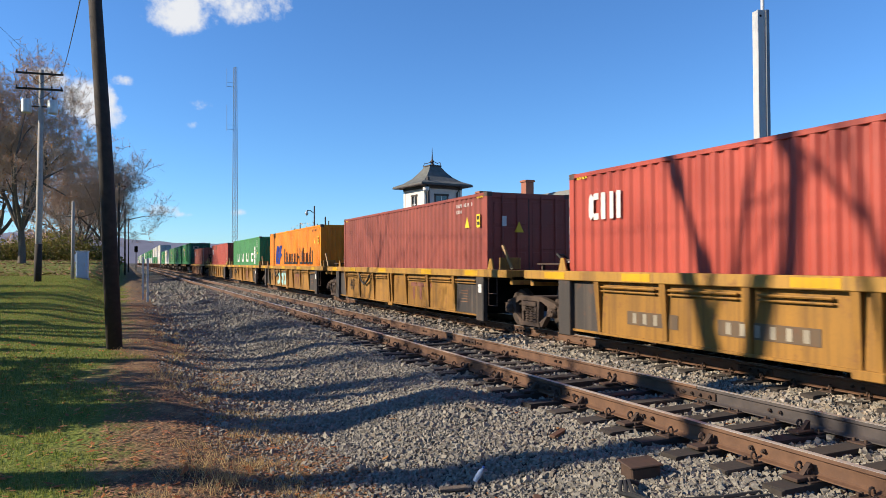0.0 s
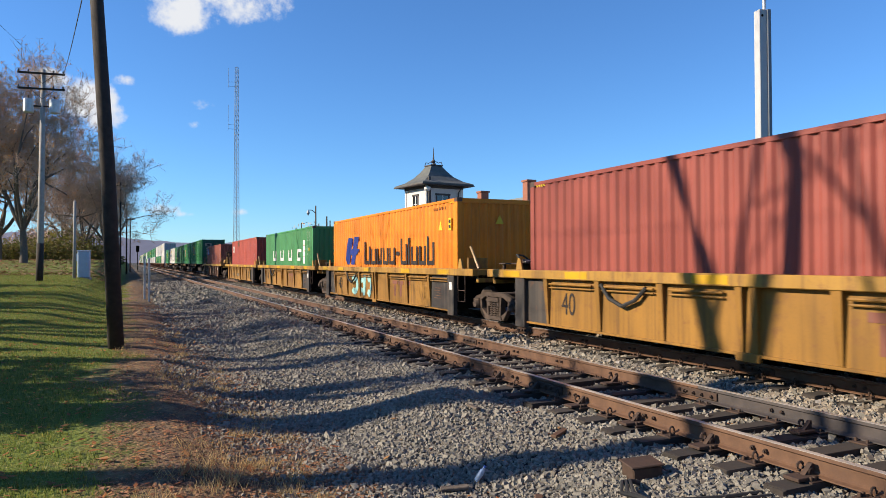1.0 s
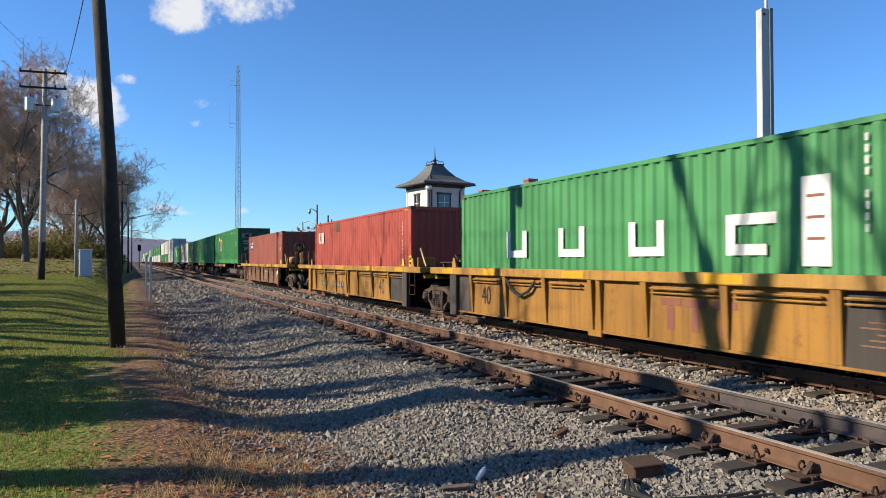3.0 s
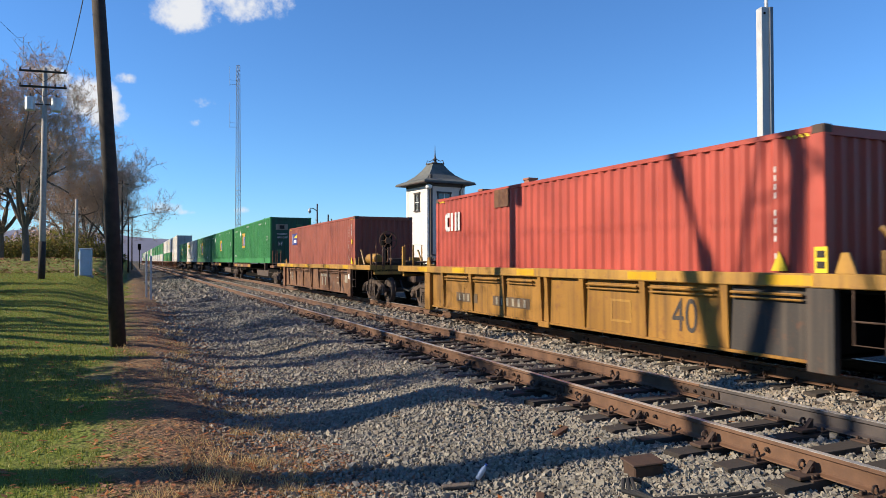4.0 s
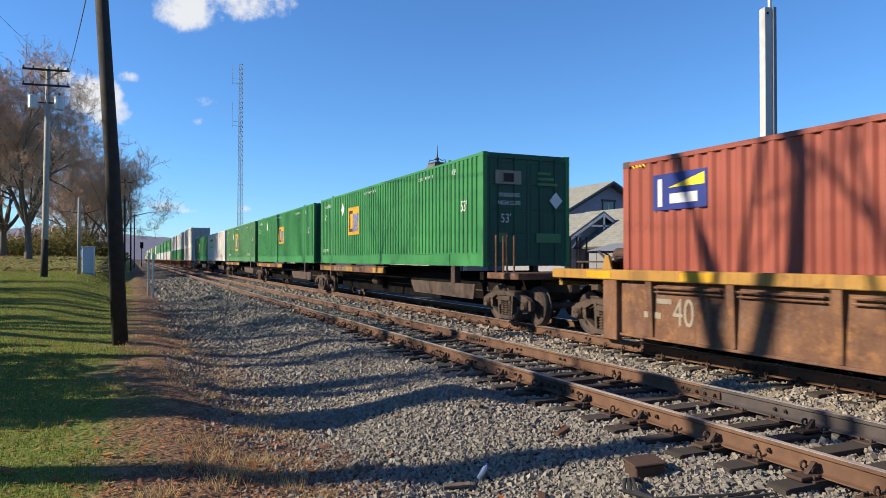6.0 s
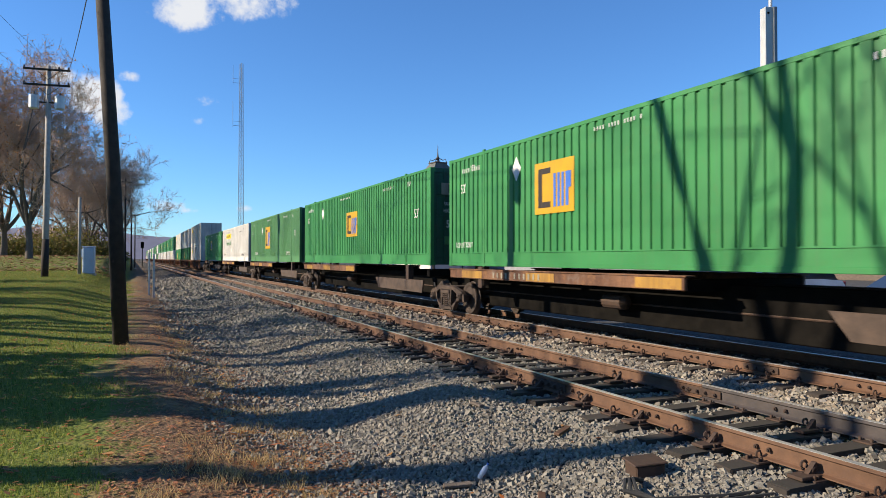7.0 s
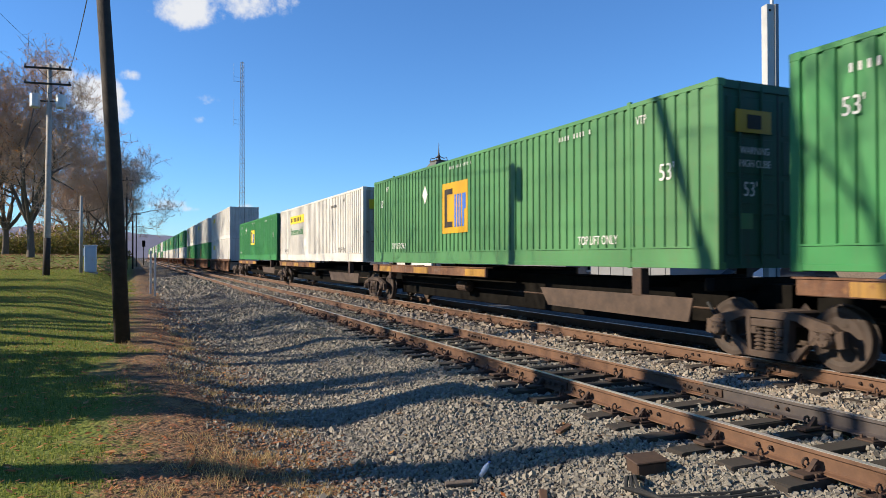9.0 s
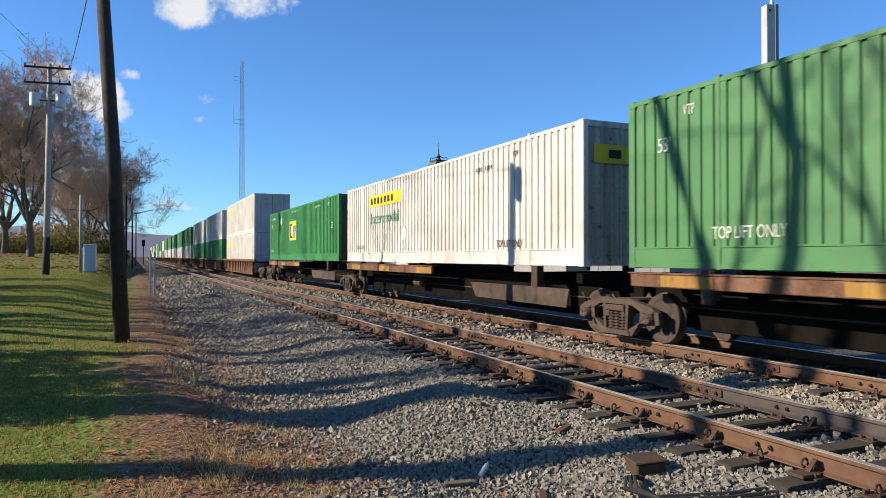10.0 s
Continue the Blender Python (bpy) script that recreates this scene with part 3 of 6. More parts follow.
def end_bar(box, mat, x0, x1, z0, z1, name="marking", label=""):
    return part(name, Mesh().box(x0, x1, -0.022, -0.016, z0, z1), mat, box, label)


BARS = {}


def number_bars(box, y, z, n, mat, h=0.13, w=0.075, down=False):
    """Painted numbers too small or private to letter: a row of plain bars."""
    key = (round(w, 3), round(h, 3), mat.name)
    if key not in BARS:
        BARS[key] = Mesh().box(-0.002, 0.004, -w * 0.5, 0, 0, h * 0.85).data("number_bar", mat)
    x = -box["w"] / 2 - 0.003
    for i in range(n):
        if i % 5 != 4:
            a, b = (y, z - i * h * 1.25) if down else (y - i * w * 1.45, z)
            part("number_bar", BARS[key], None, box).location = (x, a, b)


def hazard_marks(box):
    L, H = box["l"], box["h"]
    m = Mesh()
    for i in range(4):
        y = 0.2 + i * 0.09
        m.prism([(y, H - 0.135), (y + 0.04, H - 0.135), (y + 0.075, H - 0.09), (y + 0.035, H - 0.09)], -box["w"] / 2 - 0.006, -box["w"] / 2, "x")
    part("height_marking", m, M["warn"], box)
    m = Mesh()
    for i in range(4):
        y = L - 0.6 + i * 0.09
        m.prism([(y, H - 0.135), (y + 0.04, H - 0.135), (y + 0.075, H - 0.09), (y + 0.035, H - 0.09)], -box["w"] / 2 - 0.006, -box["w"] / 2, "x")
    part("height_marking", m, M["warn"], box)


def small_signs(box, y=1.0, z=1.15):
    side_shape(box, M["warn"], [[(y, z), (y + 0.26, z), (y + 0.13, z + 0.27)]], "warning_triangle")
    side_bar(box, M["warn"], y - 0.58, y - 0.40, z - 0.02, z + 0.32, "height_label")
    for k in range(2):
        side_bar(box, M["dark_mark"], y - 0.55, y - 0.43, z + 0.04 + 0.14 * k, z + 0.13 + 0.14 * k, "dark_stroke", dx=0.004)


Z_WELL, H_HC = 0.36, 2.9


def roll(box, y0, z):
    TRAIN.append((box, y0, z))
    return box


def build_iso_containers():
    # red
    for y0 in (-0.79, 62.4):
        c = container("faded red steel container with white block emblem, in a well car", 12.19, 2.438, H_HC, M["red"])
        z = 1.95
        side_shape(c, M["white_mark"], [[(11.25, z), (11.40, z), (11.40, z + 0.12), (11.25, z + 0.12)], [(11.40, z + 0.08), (11.48, z), (11.54, z + 0.08), (11.54, z + 0.42), (11.48, z + 0.50), (11.40, z + 0.42)],
                                        [(11.25, z + 0.38), (11.40, z + 0.38), (11.40, z + 0.50), (11.25, z + 0.50)]], "white_emblem", "white painted block emblem")
        side_bar(c, M["white_mark"], 11.05, 11.17, z, z + 0.50, "white_emblem")
        side_bar(c, M["white_mark"], 10.82, 10.92, z, z + 0.50, "white_emblem")
        side_bar(c, M["white_mark"], 10.62, 10.73, z, z + 0.50, "white_emblem")
        hazard_marks(c)
        number_bars(c, 0.75, 2.35, 11, M["white_mark"], 0.095, 0.055, True)
        small_signs(c, 0.55, 1.0)
        if y0 > 0:
            side_bar(c, M["rust_car"], 8.0, 8.7, 2.42, 2.84, "repair_patch", "brown repair patch", dx=0.001)
        roll(c, y0, Z_WELL)
    # brown-red with doors
    c = container("brown-red steel container with doors facing forward", 12.19, 2.438, H_HC, M["maroon"], front="doors")
    hazard_marks(c)
    number_bars(c, 1.7, 2.60, 11, M["white_mark"], 0.105, 0.06)
    number_bars(c, 1.7, 2.44, 4, M["white_mark"], 0.105, 0.06)
    small_signs(c, 0.95, 2.05)
    part("warning_triangle", Mesh().prism([(-0.45, 1.9), (-0.19, 1.9), (-0.32, 2.17)], -0.03, -0.024, "y"), M["warn"], c)
    end_bar(c, M["white_mark"], -0.80, -0.68, 2.05, 2.30, "data_plate")
    roll(c, 14.85, Z_WELL)
    # orange with blue emblem
    c = container("orange steel container with large blue emblem and dark letter blocks", 12.19, 2.438, H_HC, M["orange"])
    e = [[(10.36, 1.28), (10.15, 1.06), (9.86, 1.06), (9.42, 2.08), (9.98, 2.13), (10.2, 1.8)], [(9.66, 1.06), (9.2, 1.06), (8.62, 2.13), (9.22, 2.13)], [(9.9, 1.44), (8.86, 1.44), (8.52, 1.66), (9.8, 1.66)]]
    for i, ring in enumerate(e):
        side_shape(c, M["blue_mark"], [ring], "blue_emblem", "large blue slanted emblem", dx=0.002 * i)
    y = 7.97
    for w, h, d, gap in ((0.62, 0.98, 0, 0.1), (0.5, 0.66, 0, 0.1), (0.5, 0.66, 0.25, 0.1), (0.5, 0.66, 0, 0.1), (0.5, 0.66, 0.25, 0.1), (0.32, 0.13, -0.3, 0.1), (0.52, 0.98, 0, 0.08), (0.16, 0.98, 0, 0.08), (0.5, 0.66, 0.25, 0.1), (0.5, 0.66, 0, 0.08), (0.5, 0.98, 0, 0.1)):
        z, w, gap = 1.07, w * 1.07, gap * 1.03
        h *= 0.86
        if d < 0:
            rings = [[(y, z + 0.3), (y - w, z + 0.3), (y - w, z + 0.43), (y, z + 0.43)]]
        else:
            s = 0.13
            rings = [[(y, z), (y - s, z), (y - s, z + h), (y, z + h)]]
            if w > 0.2:
                rings += [[(y - w + s, z - d * 0.0), (y - w, z), (y - w, z + min(h, 0.66)), (y - w + s, z + min(h, 0.66))],
                          [(y - s, z + 0.0), (y - w + s, z + 0.0), (y - w + s, z + 0.12), (y - s, z + 0.12)] if h < 0.9 else [(y - s, z + 0.40), (y - w + s, z + 0.40), (y - w + s, z + 0.53), (y - s, z + 0.53)]]
        side_shape(c, M["dark_mark"], rings, "letter_block")
        y -= w + gap
    number_bars(c, 1.55, 2.62, 11, M["dark_mark"], 0.10, 0.055)
    small_signs(c, 0.95, 2.05)
    hazard_marks(c)
    part("warning_triangle", Mesh().prism([(-0.05, 2.2), (0.2, 2.2), (0.075, 2.45)], -0.03, -0.024, "y"), M["warn"], c)
    roll(c, 30.73, Z_WELL)
    # green with white letter blocks
    c = container("green steel container with four white letter blocks", 12.19, 2.438, H_HC, M["green"])
    for y in (9.78, 7.65, 5.46, 3.28):
        w, h, s, z = 0.88, 0.60, 0.17, 1.23
        rings = [[(y, z), (y - s, z), (y - s, z + h), (y, z + h)], [(y - w + s, z), (y - w, z), (y - w, z + h), (y - w + s, z + h)] if y != 3.28 else [(y - s, z + h - 0.16), (y - w, z + h - 0.16), (y - w, z + h), (y - s, z + h)],
                 [(y - s, z), (y - w + s, z), (y - w + s, z + 0.16), (y - s, z + 0.16)]]
        side_shape(c, M["white_mark"], rings, "letter_block")
    side_bar(c, M["white_mark"], 1.60, 2.02, 1.08, 2.26, "white_panel", "white panel with small red marks")
    for k in range(3):
        side_bar(c, M["brown_mark"], 1.68, 1.94, 1.42 + 0.28 * k, 1.46 + 0.28 * k, "red_stroke", dx=0.003)
    number_bars(c, 1.15, 2.6, 9, M["white_mark"], 0.11, 0.08, True)
    number_bars(c, 0.75, 2.6, 5, M["white_mark"], 0.11, 0.08, True)
    side_bar(c, M["warn"], 0.68, 0.82, 1.72, 1.86, "yellow_label")
    part("number_marking", Mesh().box(0.62, 0.68, -0.024, -0.018, 1.5, 2.6), M["white_mark"], c)
    roll(c, 46.59, Z_WELL)
    # rust red with small blue sign
    c = container("rust-red steel container with a small blue and yellow sign", 12.19, 2.438, H_HC, M["rustred"])
    side_bar(c, M["blue_mark"], 10.2, 11.4, 1.98, 2.58, "blue_sign", "blue sign with yellow wedge")
    side_shape(c, M["warn"], [[(10.25, 2.34), (10.25, 2.53), (11.05, 2.34)]], "yellow_wedge", dx=0.004)
    side_bar(c, M["white_mark"], 10.4, 11.0, 2.08, 2.24, "white_stroke", dx=0.004)
    side_bar(c, M["white_mark"], 11.18, 11.28, 2.04, 2.5, "white_stroke", dx=0.004)
    number_bars(c, 0.80, 2.45, 12, M["white_mark"], 0.095, 0.055, True)
    number_bars(c, 0.46, 2.5, 5, M["white_mark"], 0.095, 0.055, True)
    side_bar(c, M["warn"], 0.36, 0.48, 1.80, 1.98, "yellow_label")
    side_shape(c, M["warn"], [[(0.3, 1.02), (0.56, 1.02), (0.43, 1.28)]], "warning_triangle")
    hazard_marks(c)
    part("warning_triangle", Mesh().prism([(-0.15, 1.95), (0.1, 1.95), (-0.02, 2.2)], -0.03, -0.024, "y"), M["warn"], c)
    roll(c, 82.44, Z_WELL)


Z_SPINE = 1.33


def build_domestic_containers():
    # y at the start, paint, emblem's near edge, width, foot and height
    specs = [(99.9, "emp", 10.25, 1.46, 1.15, 1.1), (117.37, "emp", 7.2, 1.48, 1.08, 0.98), (134.75, "emp_dull", 8.45, 1.62, 0.85, 1.4), (169.7, "emp", 8.4, 1.7, 1.1, 1.05)]
    for k, (y0, mat, ey, ew, ez, eh) in enumerate(specs):
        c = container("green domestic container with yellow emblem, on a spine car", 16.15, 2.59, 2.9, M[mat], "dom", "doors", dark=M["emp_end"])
        e = part("emblem_plate", Mesh().box(-1.295 - 0.006, -1.295, ey, ey + ew, ez, ez + eh), M["bright"] if k != 3 else M["warn"], c, "yellow emblem plate with dark and blue blocks")

        def block(u0, u1, v0, v1, mm):
            part("letter_block", Mesh().box(-1.306, -1.30, ey + ew * (1 - u1), ey + ew * (1 - u0), ez + eh * v0, ez + eh * v1), mm, e)
        block(0.10, 0.20, 0.12, 0.88, M["dark_mark"])
        for v in (0.12, 0.77):
            block(0.20, 0.42, v, v + 0.11, M["dark_mark"])
        for u in (0.50, 0.60, 0.70):
            block(u, u + 0.06, 0.12, 0.75, M["signblue"])
        block(0.80, 0.87, 0.12, 0.75, M["signblue"])
        block(0.87, 0.93, 0.45, 0.75, M["signblue"])
        side_text(c, "53'", 0.40, 1.08, 1.58, M["white_mark"], 0.8)
        side_text(c, "53'", 0.34, 15.25, 2.03, M["white_mark"], 0.8)
        side_text(c, "VTP", 0.22, 1.7, 2.55, M["white_mark"], 0.7)
        side_text(c, "VTP", 0.24, 14.7, 2.52, M["white_mark"], 0.6)
        side_text(c, "TOP LIFT ONLY", 0.24, 2.95, 0.50, M["white_mark"], 0.72) if k == 2 else None
        side_text(c, "TOP LIFT ONLY", 0.20 if k != 2 else 0.26, 15.2 if k != 2 else 13.57, 0.55, M["white_mark"], 0.72) if k != 1 else None
        number_bars(c, 4.2, 2.55, 11, M["white_mark"], 0.11, 0.07)
        if k != 2:
            number_bars(c, 15.3, 2.45, 11, M["white_mark"], 0.13, 0.08)
        number_bars(c, 9.6, 2.62, 16, M["white_mark"], 0.09, 0.06)
        d, dz = (12.5, 2.25) if k != 2 else (11.35, 2.06)
        side_shape(c, M["white_mark"], [[(d, dz - 0.28), (d + 0.2, dz), (d, dz + 0.28), (d - 0.2, dz)]], "placard", "white diamond placard holder")
        # door end
        pl = part("emblem_plate", Mesh().box(-0.95, -0.2, -0.024, -0.018, 2.1, 2.45), M["bright"] if k == 2 else M["sill_letter"], c)
        part("letter_block", Mesh().box(-0.72, -0.42, -0.03, -0.026, 2.16, 2.38), M["dark_mark"], pl)
        t = part("lettering", text_mesh("WARNING", 0.16, M["white_mark"], 0.8), M["white_mark"], c)
        t.matrix_local = Matrix.Translation((-0.55, -0.022, 1.82))
        t = part("lettering", text_mesh("HIGH CUBE", 0.16, M["white_mark"], 0.8), M["white_mark"], c)
        t.matrix_local = Matrix.Translation((-0.55, -0.022, 1.62))
        t = part("lettering", text_mesh("53'", 0.32, M["white_mark"], 0.8), M["white_mark"], c)
        t.matrix_local = Matrix.Translation((-0.65, -0.022, 1.22))
        end_bar(c, M["emp_dull"], -0.85, -0.60, 0.62, 0.86, "data_plate")
        end_bar(c, M["emp_dull"], 0.25, 1.0, 0.62, 0.86, "data_plate")
        part("placard", Mesh().prism([(0.85, 1.5), (1.05, 1.72), (0.85, 1.94), (0.65, 1.72)], -0.03, -0.022, "y"), M["galv"], c, "grey diamond placard holder")
        for j in range(3):
            end_bar(c, M["emp_dull"], 0.3, 0.9 - 0.1 * j, 2.1 + 0.14 * j, 2.17 + 0.14 * j, "number_bar")
        roll(c, y0, Z_SPINE)
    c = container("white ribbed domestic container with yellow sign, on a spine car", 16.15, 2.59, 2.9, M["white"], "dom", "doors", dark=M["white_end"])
    side_bar(c, M["warn"], 10.0, 13.3, 2.0, 2.42, "yellow_sign", "yellow sign with dark letter blocks")
    for i in range(7):
        side_bar(c, M["dark_mark"], 12.9 - i * 0.36, 13.1 - i * 0.36, 2.1, 2.32, "letter_block", dx=0.005)
    side_text(c, "Intermodal", 0.56, 11.65, 1.56, M["green"], 1.2)
    side_text(c, "TOP LIFT ONLY", 0.24, 2.9, 0.5, M["dark_mark"], 0.72)
    side_text(c, "TOP LIFT ONLY", 0.19, 14.4, 0.55, M["dark_mark"], 0.72)
    side_text(c, "VTP", 0.2, 2.6, 2.55, M["dark_mark"], 0.7)
    number_bars(c, 4.6, 2.35, 9, M["dark_mark"], 0.12, 0.07)
    part("round_plate", Mesh().lathe([(-1.306, 0.02), (-1.304, 0.2), (-1.298, 0.21)], 20, Matrix.Translation((0, 9.7, 0.95))), M["white_mark"], c)
    pl = end_bar(c, M["warn"], -1.05, -0.1, 2.05, 2.42, "yellow_sign")
    part("letter_block", Mesh().box(-0.7, -0.4, -0.03, -0.026, 2.15, 2.32), M["dark_mark"], pl)
    roll(c, 152.24, Z_SPINE)


build_iso_containers()
build_domestic_containers()

# ---------------------------------------------------------------- railcars
WHEEL_R = 0.44


def wheelset_data():
    m = Mesh()
    for s in (-1, 1):
        prof = [(0.80, 0.10), (0.80, 0.30), (0.815, 0.36), (0.815, WHEEL_R - 0.012), (0.78, WHEEL_R), (0.715, WHEEL_R), (0.70, WHEEL_R + 0.026), (0.675, WHEEL_R + 0.022),
                (0.675, 0.36), (0.73, 0.32), (0.73, 0.10)]
        m.lathe([(s * a, r) for a, r in prof], 28)
    m.lathe([(-0.98, 0.075), (0.98, 0.075)], 12)
    for s in (-1, 1):
        for k in range(3):
            w = 2 * math.pi * k / 3
            m.box(s * 0.806 - 0.004, s * 0.806 + 0.004, 0.2 * math.cos(w) - 0.03, 0.2 * math.cos(w) + 0.03, 0.2 * math.sin(w) - 0.03, 0.2 * math.sin(w) + 0.03)
    return m.data("wheelset", M["wheel"])


def sideframe_data():
    """Cast side frame: arched top, sloping lower arms, open windows, pedestal jaws over the bearings."""
    m = Mesh()
    a, b = -0.06, 0.06
    m.prism([(-1.08, 0.55), (-0.96, 0.64), (-0.42, 0.76), (0.42, 0.76), (0.96, 0.64), (1.08, 0.55), (0.70, 0.545), (0.44, 0.655), (-0.44, 0.655), (-0.70, 0.545)], a, b)
    for s in (-1, 1):
        def q(*pts):
            return [(s * y, z) for y, z in pts]
        m.prism(q((1.00, 0.57), (1.12, 0.57), (1.14, 0.36), (1.05, 0.34)), a + 0.01, b - 0.01)
        m.prism(q((0.66, 0.57), (0.78, 0.57), (0.74, 0.36), (0.64, 0.34)), a + 0.01, b - 0.01)
        m.prism(q((0.64, 0.36), (0.74, 0.46), (0.44, 0.10), (0.30, 0.10), (0.32, 0.19)), a, b)
        m.prism(q((0.27, 0.18), (0.33, 0.18), (0.37, 0.68), (0.29, 0.68)), a - 0.01, b + 0.01)
        m.chamfer(-0.09, 0.04, s * 0.89 - 0.13, s * 0.89 + 0.13, 0.53, 0.585, 0.012)
    m.prism([(-0.42, 0.10), (0.42, 0.10), (0.36, 0.19), (-0.36, 0.19)], a - 0.03, b + 0.03)
    m.chamfer(-0.10, 0.10, -0.26, 0.26, 0.53, 0.64, 0.015)
    for s in (-1, 1):
        m.chamfer(-0.085, 0.0, s * 0.22 - 0.05, s * 0.22 + 0.05, 0.42, 0.53, 0.01)
    return m.data("sideframe", M["truck"])


def spring_data():
    m = Mesh()
    for y in (-0.17, 0.0, 0.17):
        prof = []
        for i in range(6):
            z = 0.19 + i * 0.056
            prof += [(z, 0.055), (z + 0.013, 0.078), (z + 0.03, 0.078), (z + 0.042, 0.055)]
        m.lathe(prof, 10, Matrix.Translation((0, y, 0)), "z")
    return m.data("spring_nest", M["truck"])


def cap_data():
    m = Mesh().lathe([(-0.13, 0.03), (-0.13, 0.085), (-0.10, 0.10), (-0.07, 0.115), (0.06, 0.115)], 16)
    for k in range(3):
        w = 2 * math.pi * k / 3 + 0.4
        m.lathe([(-0.145, 0.018), (-0.12, 0.018)], 6, Matrix.Translation((0, 0.055 * math.cos(w), 0.055 * math.sin(w))))
    return m.data("bearing_cap", M["truck"])


D_WHEEL, D_FRAME, D_SPRING, D_CAP = wheelset_data(), sideframe_data(), spring_data(), cap_data()


def truck(car, y, spin=True):
    """A two-axle truck under a car, its middle at y."""
    b = part("truck", Mesh().chamfer(-0.95, 0.95, -0.22, 0.22, 0.52, 0.76, 0.03).lathe([(0.74, 0.35), (1.02, 0.30)], 16, None, "z"), M["truck"], car)
    b.location = (0, y, 0)
    for s in (-1, 1):
        f = part("sideframe", D_FRAME, None, b, "dusty cast-steel truck frame")
        f.location = (s * 1.05, 0, 0)
        n = part("spring_nest", D_SPRING, None, b)
        n.location = (s * 1.05, 0, 0)
        for d in (-0.89, 0.89):
            c = part("bearing_cap", D_CAP, None, b)
            c.matrix_local = Matrix.Translation((s * 1.05, d, WHEEL_R)) @ (Matrix.Identity(4) if s < 0 else Matrix.Rotation(math.pi, 4, "Z"))
    for d in (-0.89, 0.89):
        w = part("wheelset", D_WHEEL, None, b)
        w.location = (0, d, WHEEL_R)
        if spin:
            WHEELS.append((w, d))
    return b


def side_gusset(parent, y, mat, side, wide=0.07, z0=0.24, z1=1.16):
    """A tapered upright rib on the car's side."""
    x = side * 1.40
    m = Mesh()
    m.put([(x, y - wide / 2, z0), (x, y + wide / 2, z0), (x, y + wide, z1), (x, y - wide, z1),
           (x + side * 0.03, y - wide / 2, z0), (x + side * 0.03, y + wide / 2, z0), (x + side * 0.10, y + wide, z1), (x + side * 0.10, y - wide, z1)],
          [(0, 1, 2, 3), (4, 7, 6, 5), (0, 4, 5, 1), (1, 5, 6, 2), (2, 6, 7, 3), (3, 7, 4, 0)])
    return part("rib", m, mat, parent)


def well_unit(label, y_truck, front_truck=True, rear_truck=False, panel="yellow", sill="sill", deck_gear=True, marks="", front_end=0.35, rear_end=15.45, truck_front_y=0.0, truck_rear_y=15.85, grey_rear=True):
    """One well of an articulated car; origin above its front truck."""
    car = thing("well_car", label, "railcar", group="well cars of the train")
    P, S, G = M[panel], M[sill], M["grey_panel"] if panel == "yellow" else M[panel]
    for s in (-1, 1):
        part("side_sill", Mesh().chamfer(min(s * 1.36, s * 1.52), max(s * 1.36, s * 1.52), front_end, rear_end, 1.16, 1.34, 0.012), S, car, "worn yellow top sill")
        ends = (1.60, 3.2, 13.0, 14.10)
        part("end_panel", Mesh().box(min(s * 1.37, s * 1.40), max(s * 1.37, s * 1.40), ends[0], ends[1], 0.22, 1.16), G, car, "dark grey end panel")
        part("side_panel", Mesh().box(min(s * 1.37, s * 1.40), max(s * 1.37, s * 1.40), ends[1], ends[2], 0.22, 1.16), P, car)
        part("end_panel", Mesh().box(min(s * 1.37, s * 1.40), max(s * 1.37, s * 1.40), ends[2], ends[3], 0.22, 1.16), G if grey_rear else P, car)
        part("bottom_flange", Mesh().chamfer(min(s * 1.30, s * 1.44), max(s * 1.30, s * 1.44), 1.6, 14.1, 0.19, 0.235, 0.008), P, car)
        for y in (1.68, 14.0):
            part("end_post", Mesh().chamfer(min(s * 1.38, s * 1.50), max(s * 1.38, s * 1.50), y - 0.19, y + 0.19, 0.10, 1.16, 0.01), G if grey_rear or y < 5 else P, car)
        for y in (3.2, 4.93, 6.63, 9.67, 11.3, 13.0):
            side_gusset(car, y, P, s)
        for y in (7.85, 8.1):
            side_gusset(car, y, P, s, 0.06, 0.12, 1.20)
        part("centre_plate", Mesh().chamfer(min(s * 1.40, s * 1.47), max(s * 1.40, s * 1.47), 7.78, 8.18, 0.12, 0.24, 0.01), P, car)
        for y0, y1 in ((1.95, 3.1), (3.4, 4.8), (5.1, 6.5), (8.4, 9.5), (9.85, 11.2), (11.5, 12.9)):
            part("tie_rod", Mesh().tube([(s * 1.455, y0, 1.06), (s * 1.455, y1, 1.06)], 0.022, 6), P, car)
            part("tie_rod", Mesh().tube([(s * 1.45, y0, 0.99), (s * 1.45, y1, 0.99)], 0.016, 6), P, car)
        for y in (2.1, 4.9, 8.6, 11.9, 14.3):
            part("reflector", Mesh().box(min(s * 1.52, s * 1.524), max(s * 1.52, s * 1.524), y - 0.35, y + 0.35, 1.185, 1.315), M["bright"], car)
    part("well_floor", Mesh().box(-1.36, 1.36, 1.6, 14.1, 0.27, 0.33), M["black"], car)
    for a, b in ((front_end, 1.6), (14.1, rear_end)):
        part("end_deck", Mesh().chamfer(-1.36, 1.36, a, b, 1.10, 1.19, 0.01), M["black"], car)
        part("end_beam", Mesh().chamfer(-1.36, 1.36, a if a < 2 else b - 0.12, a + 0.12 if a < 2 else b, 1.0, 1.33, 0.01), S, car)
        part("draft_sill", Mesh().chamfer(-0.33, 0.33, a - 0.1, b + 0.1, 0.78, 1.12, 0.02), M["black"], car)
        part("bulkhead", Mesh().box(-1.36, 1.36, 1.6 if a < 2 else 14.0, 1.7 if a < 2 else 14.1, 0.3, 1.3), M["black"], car)
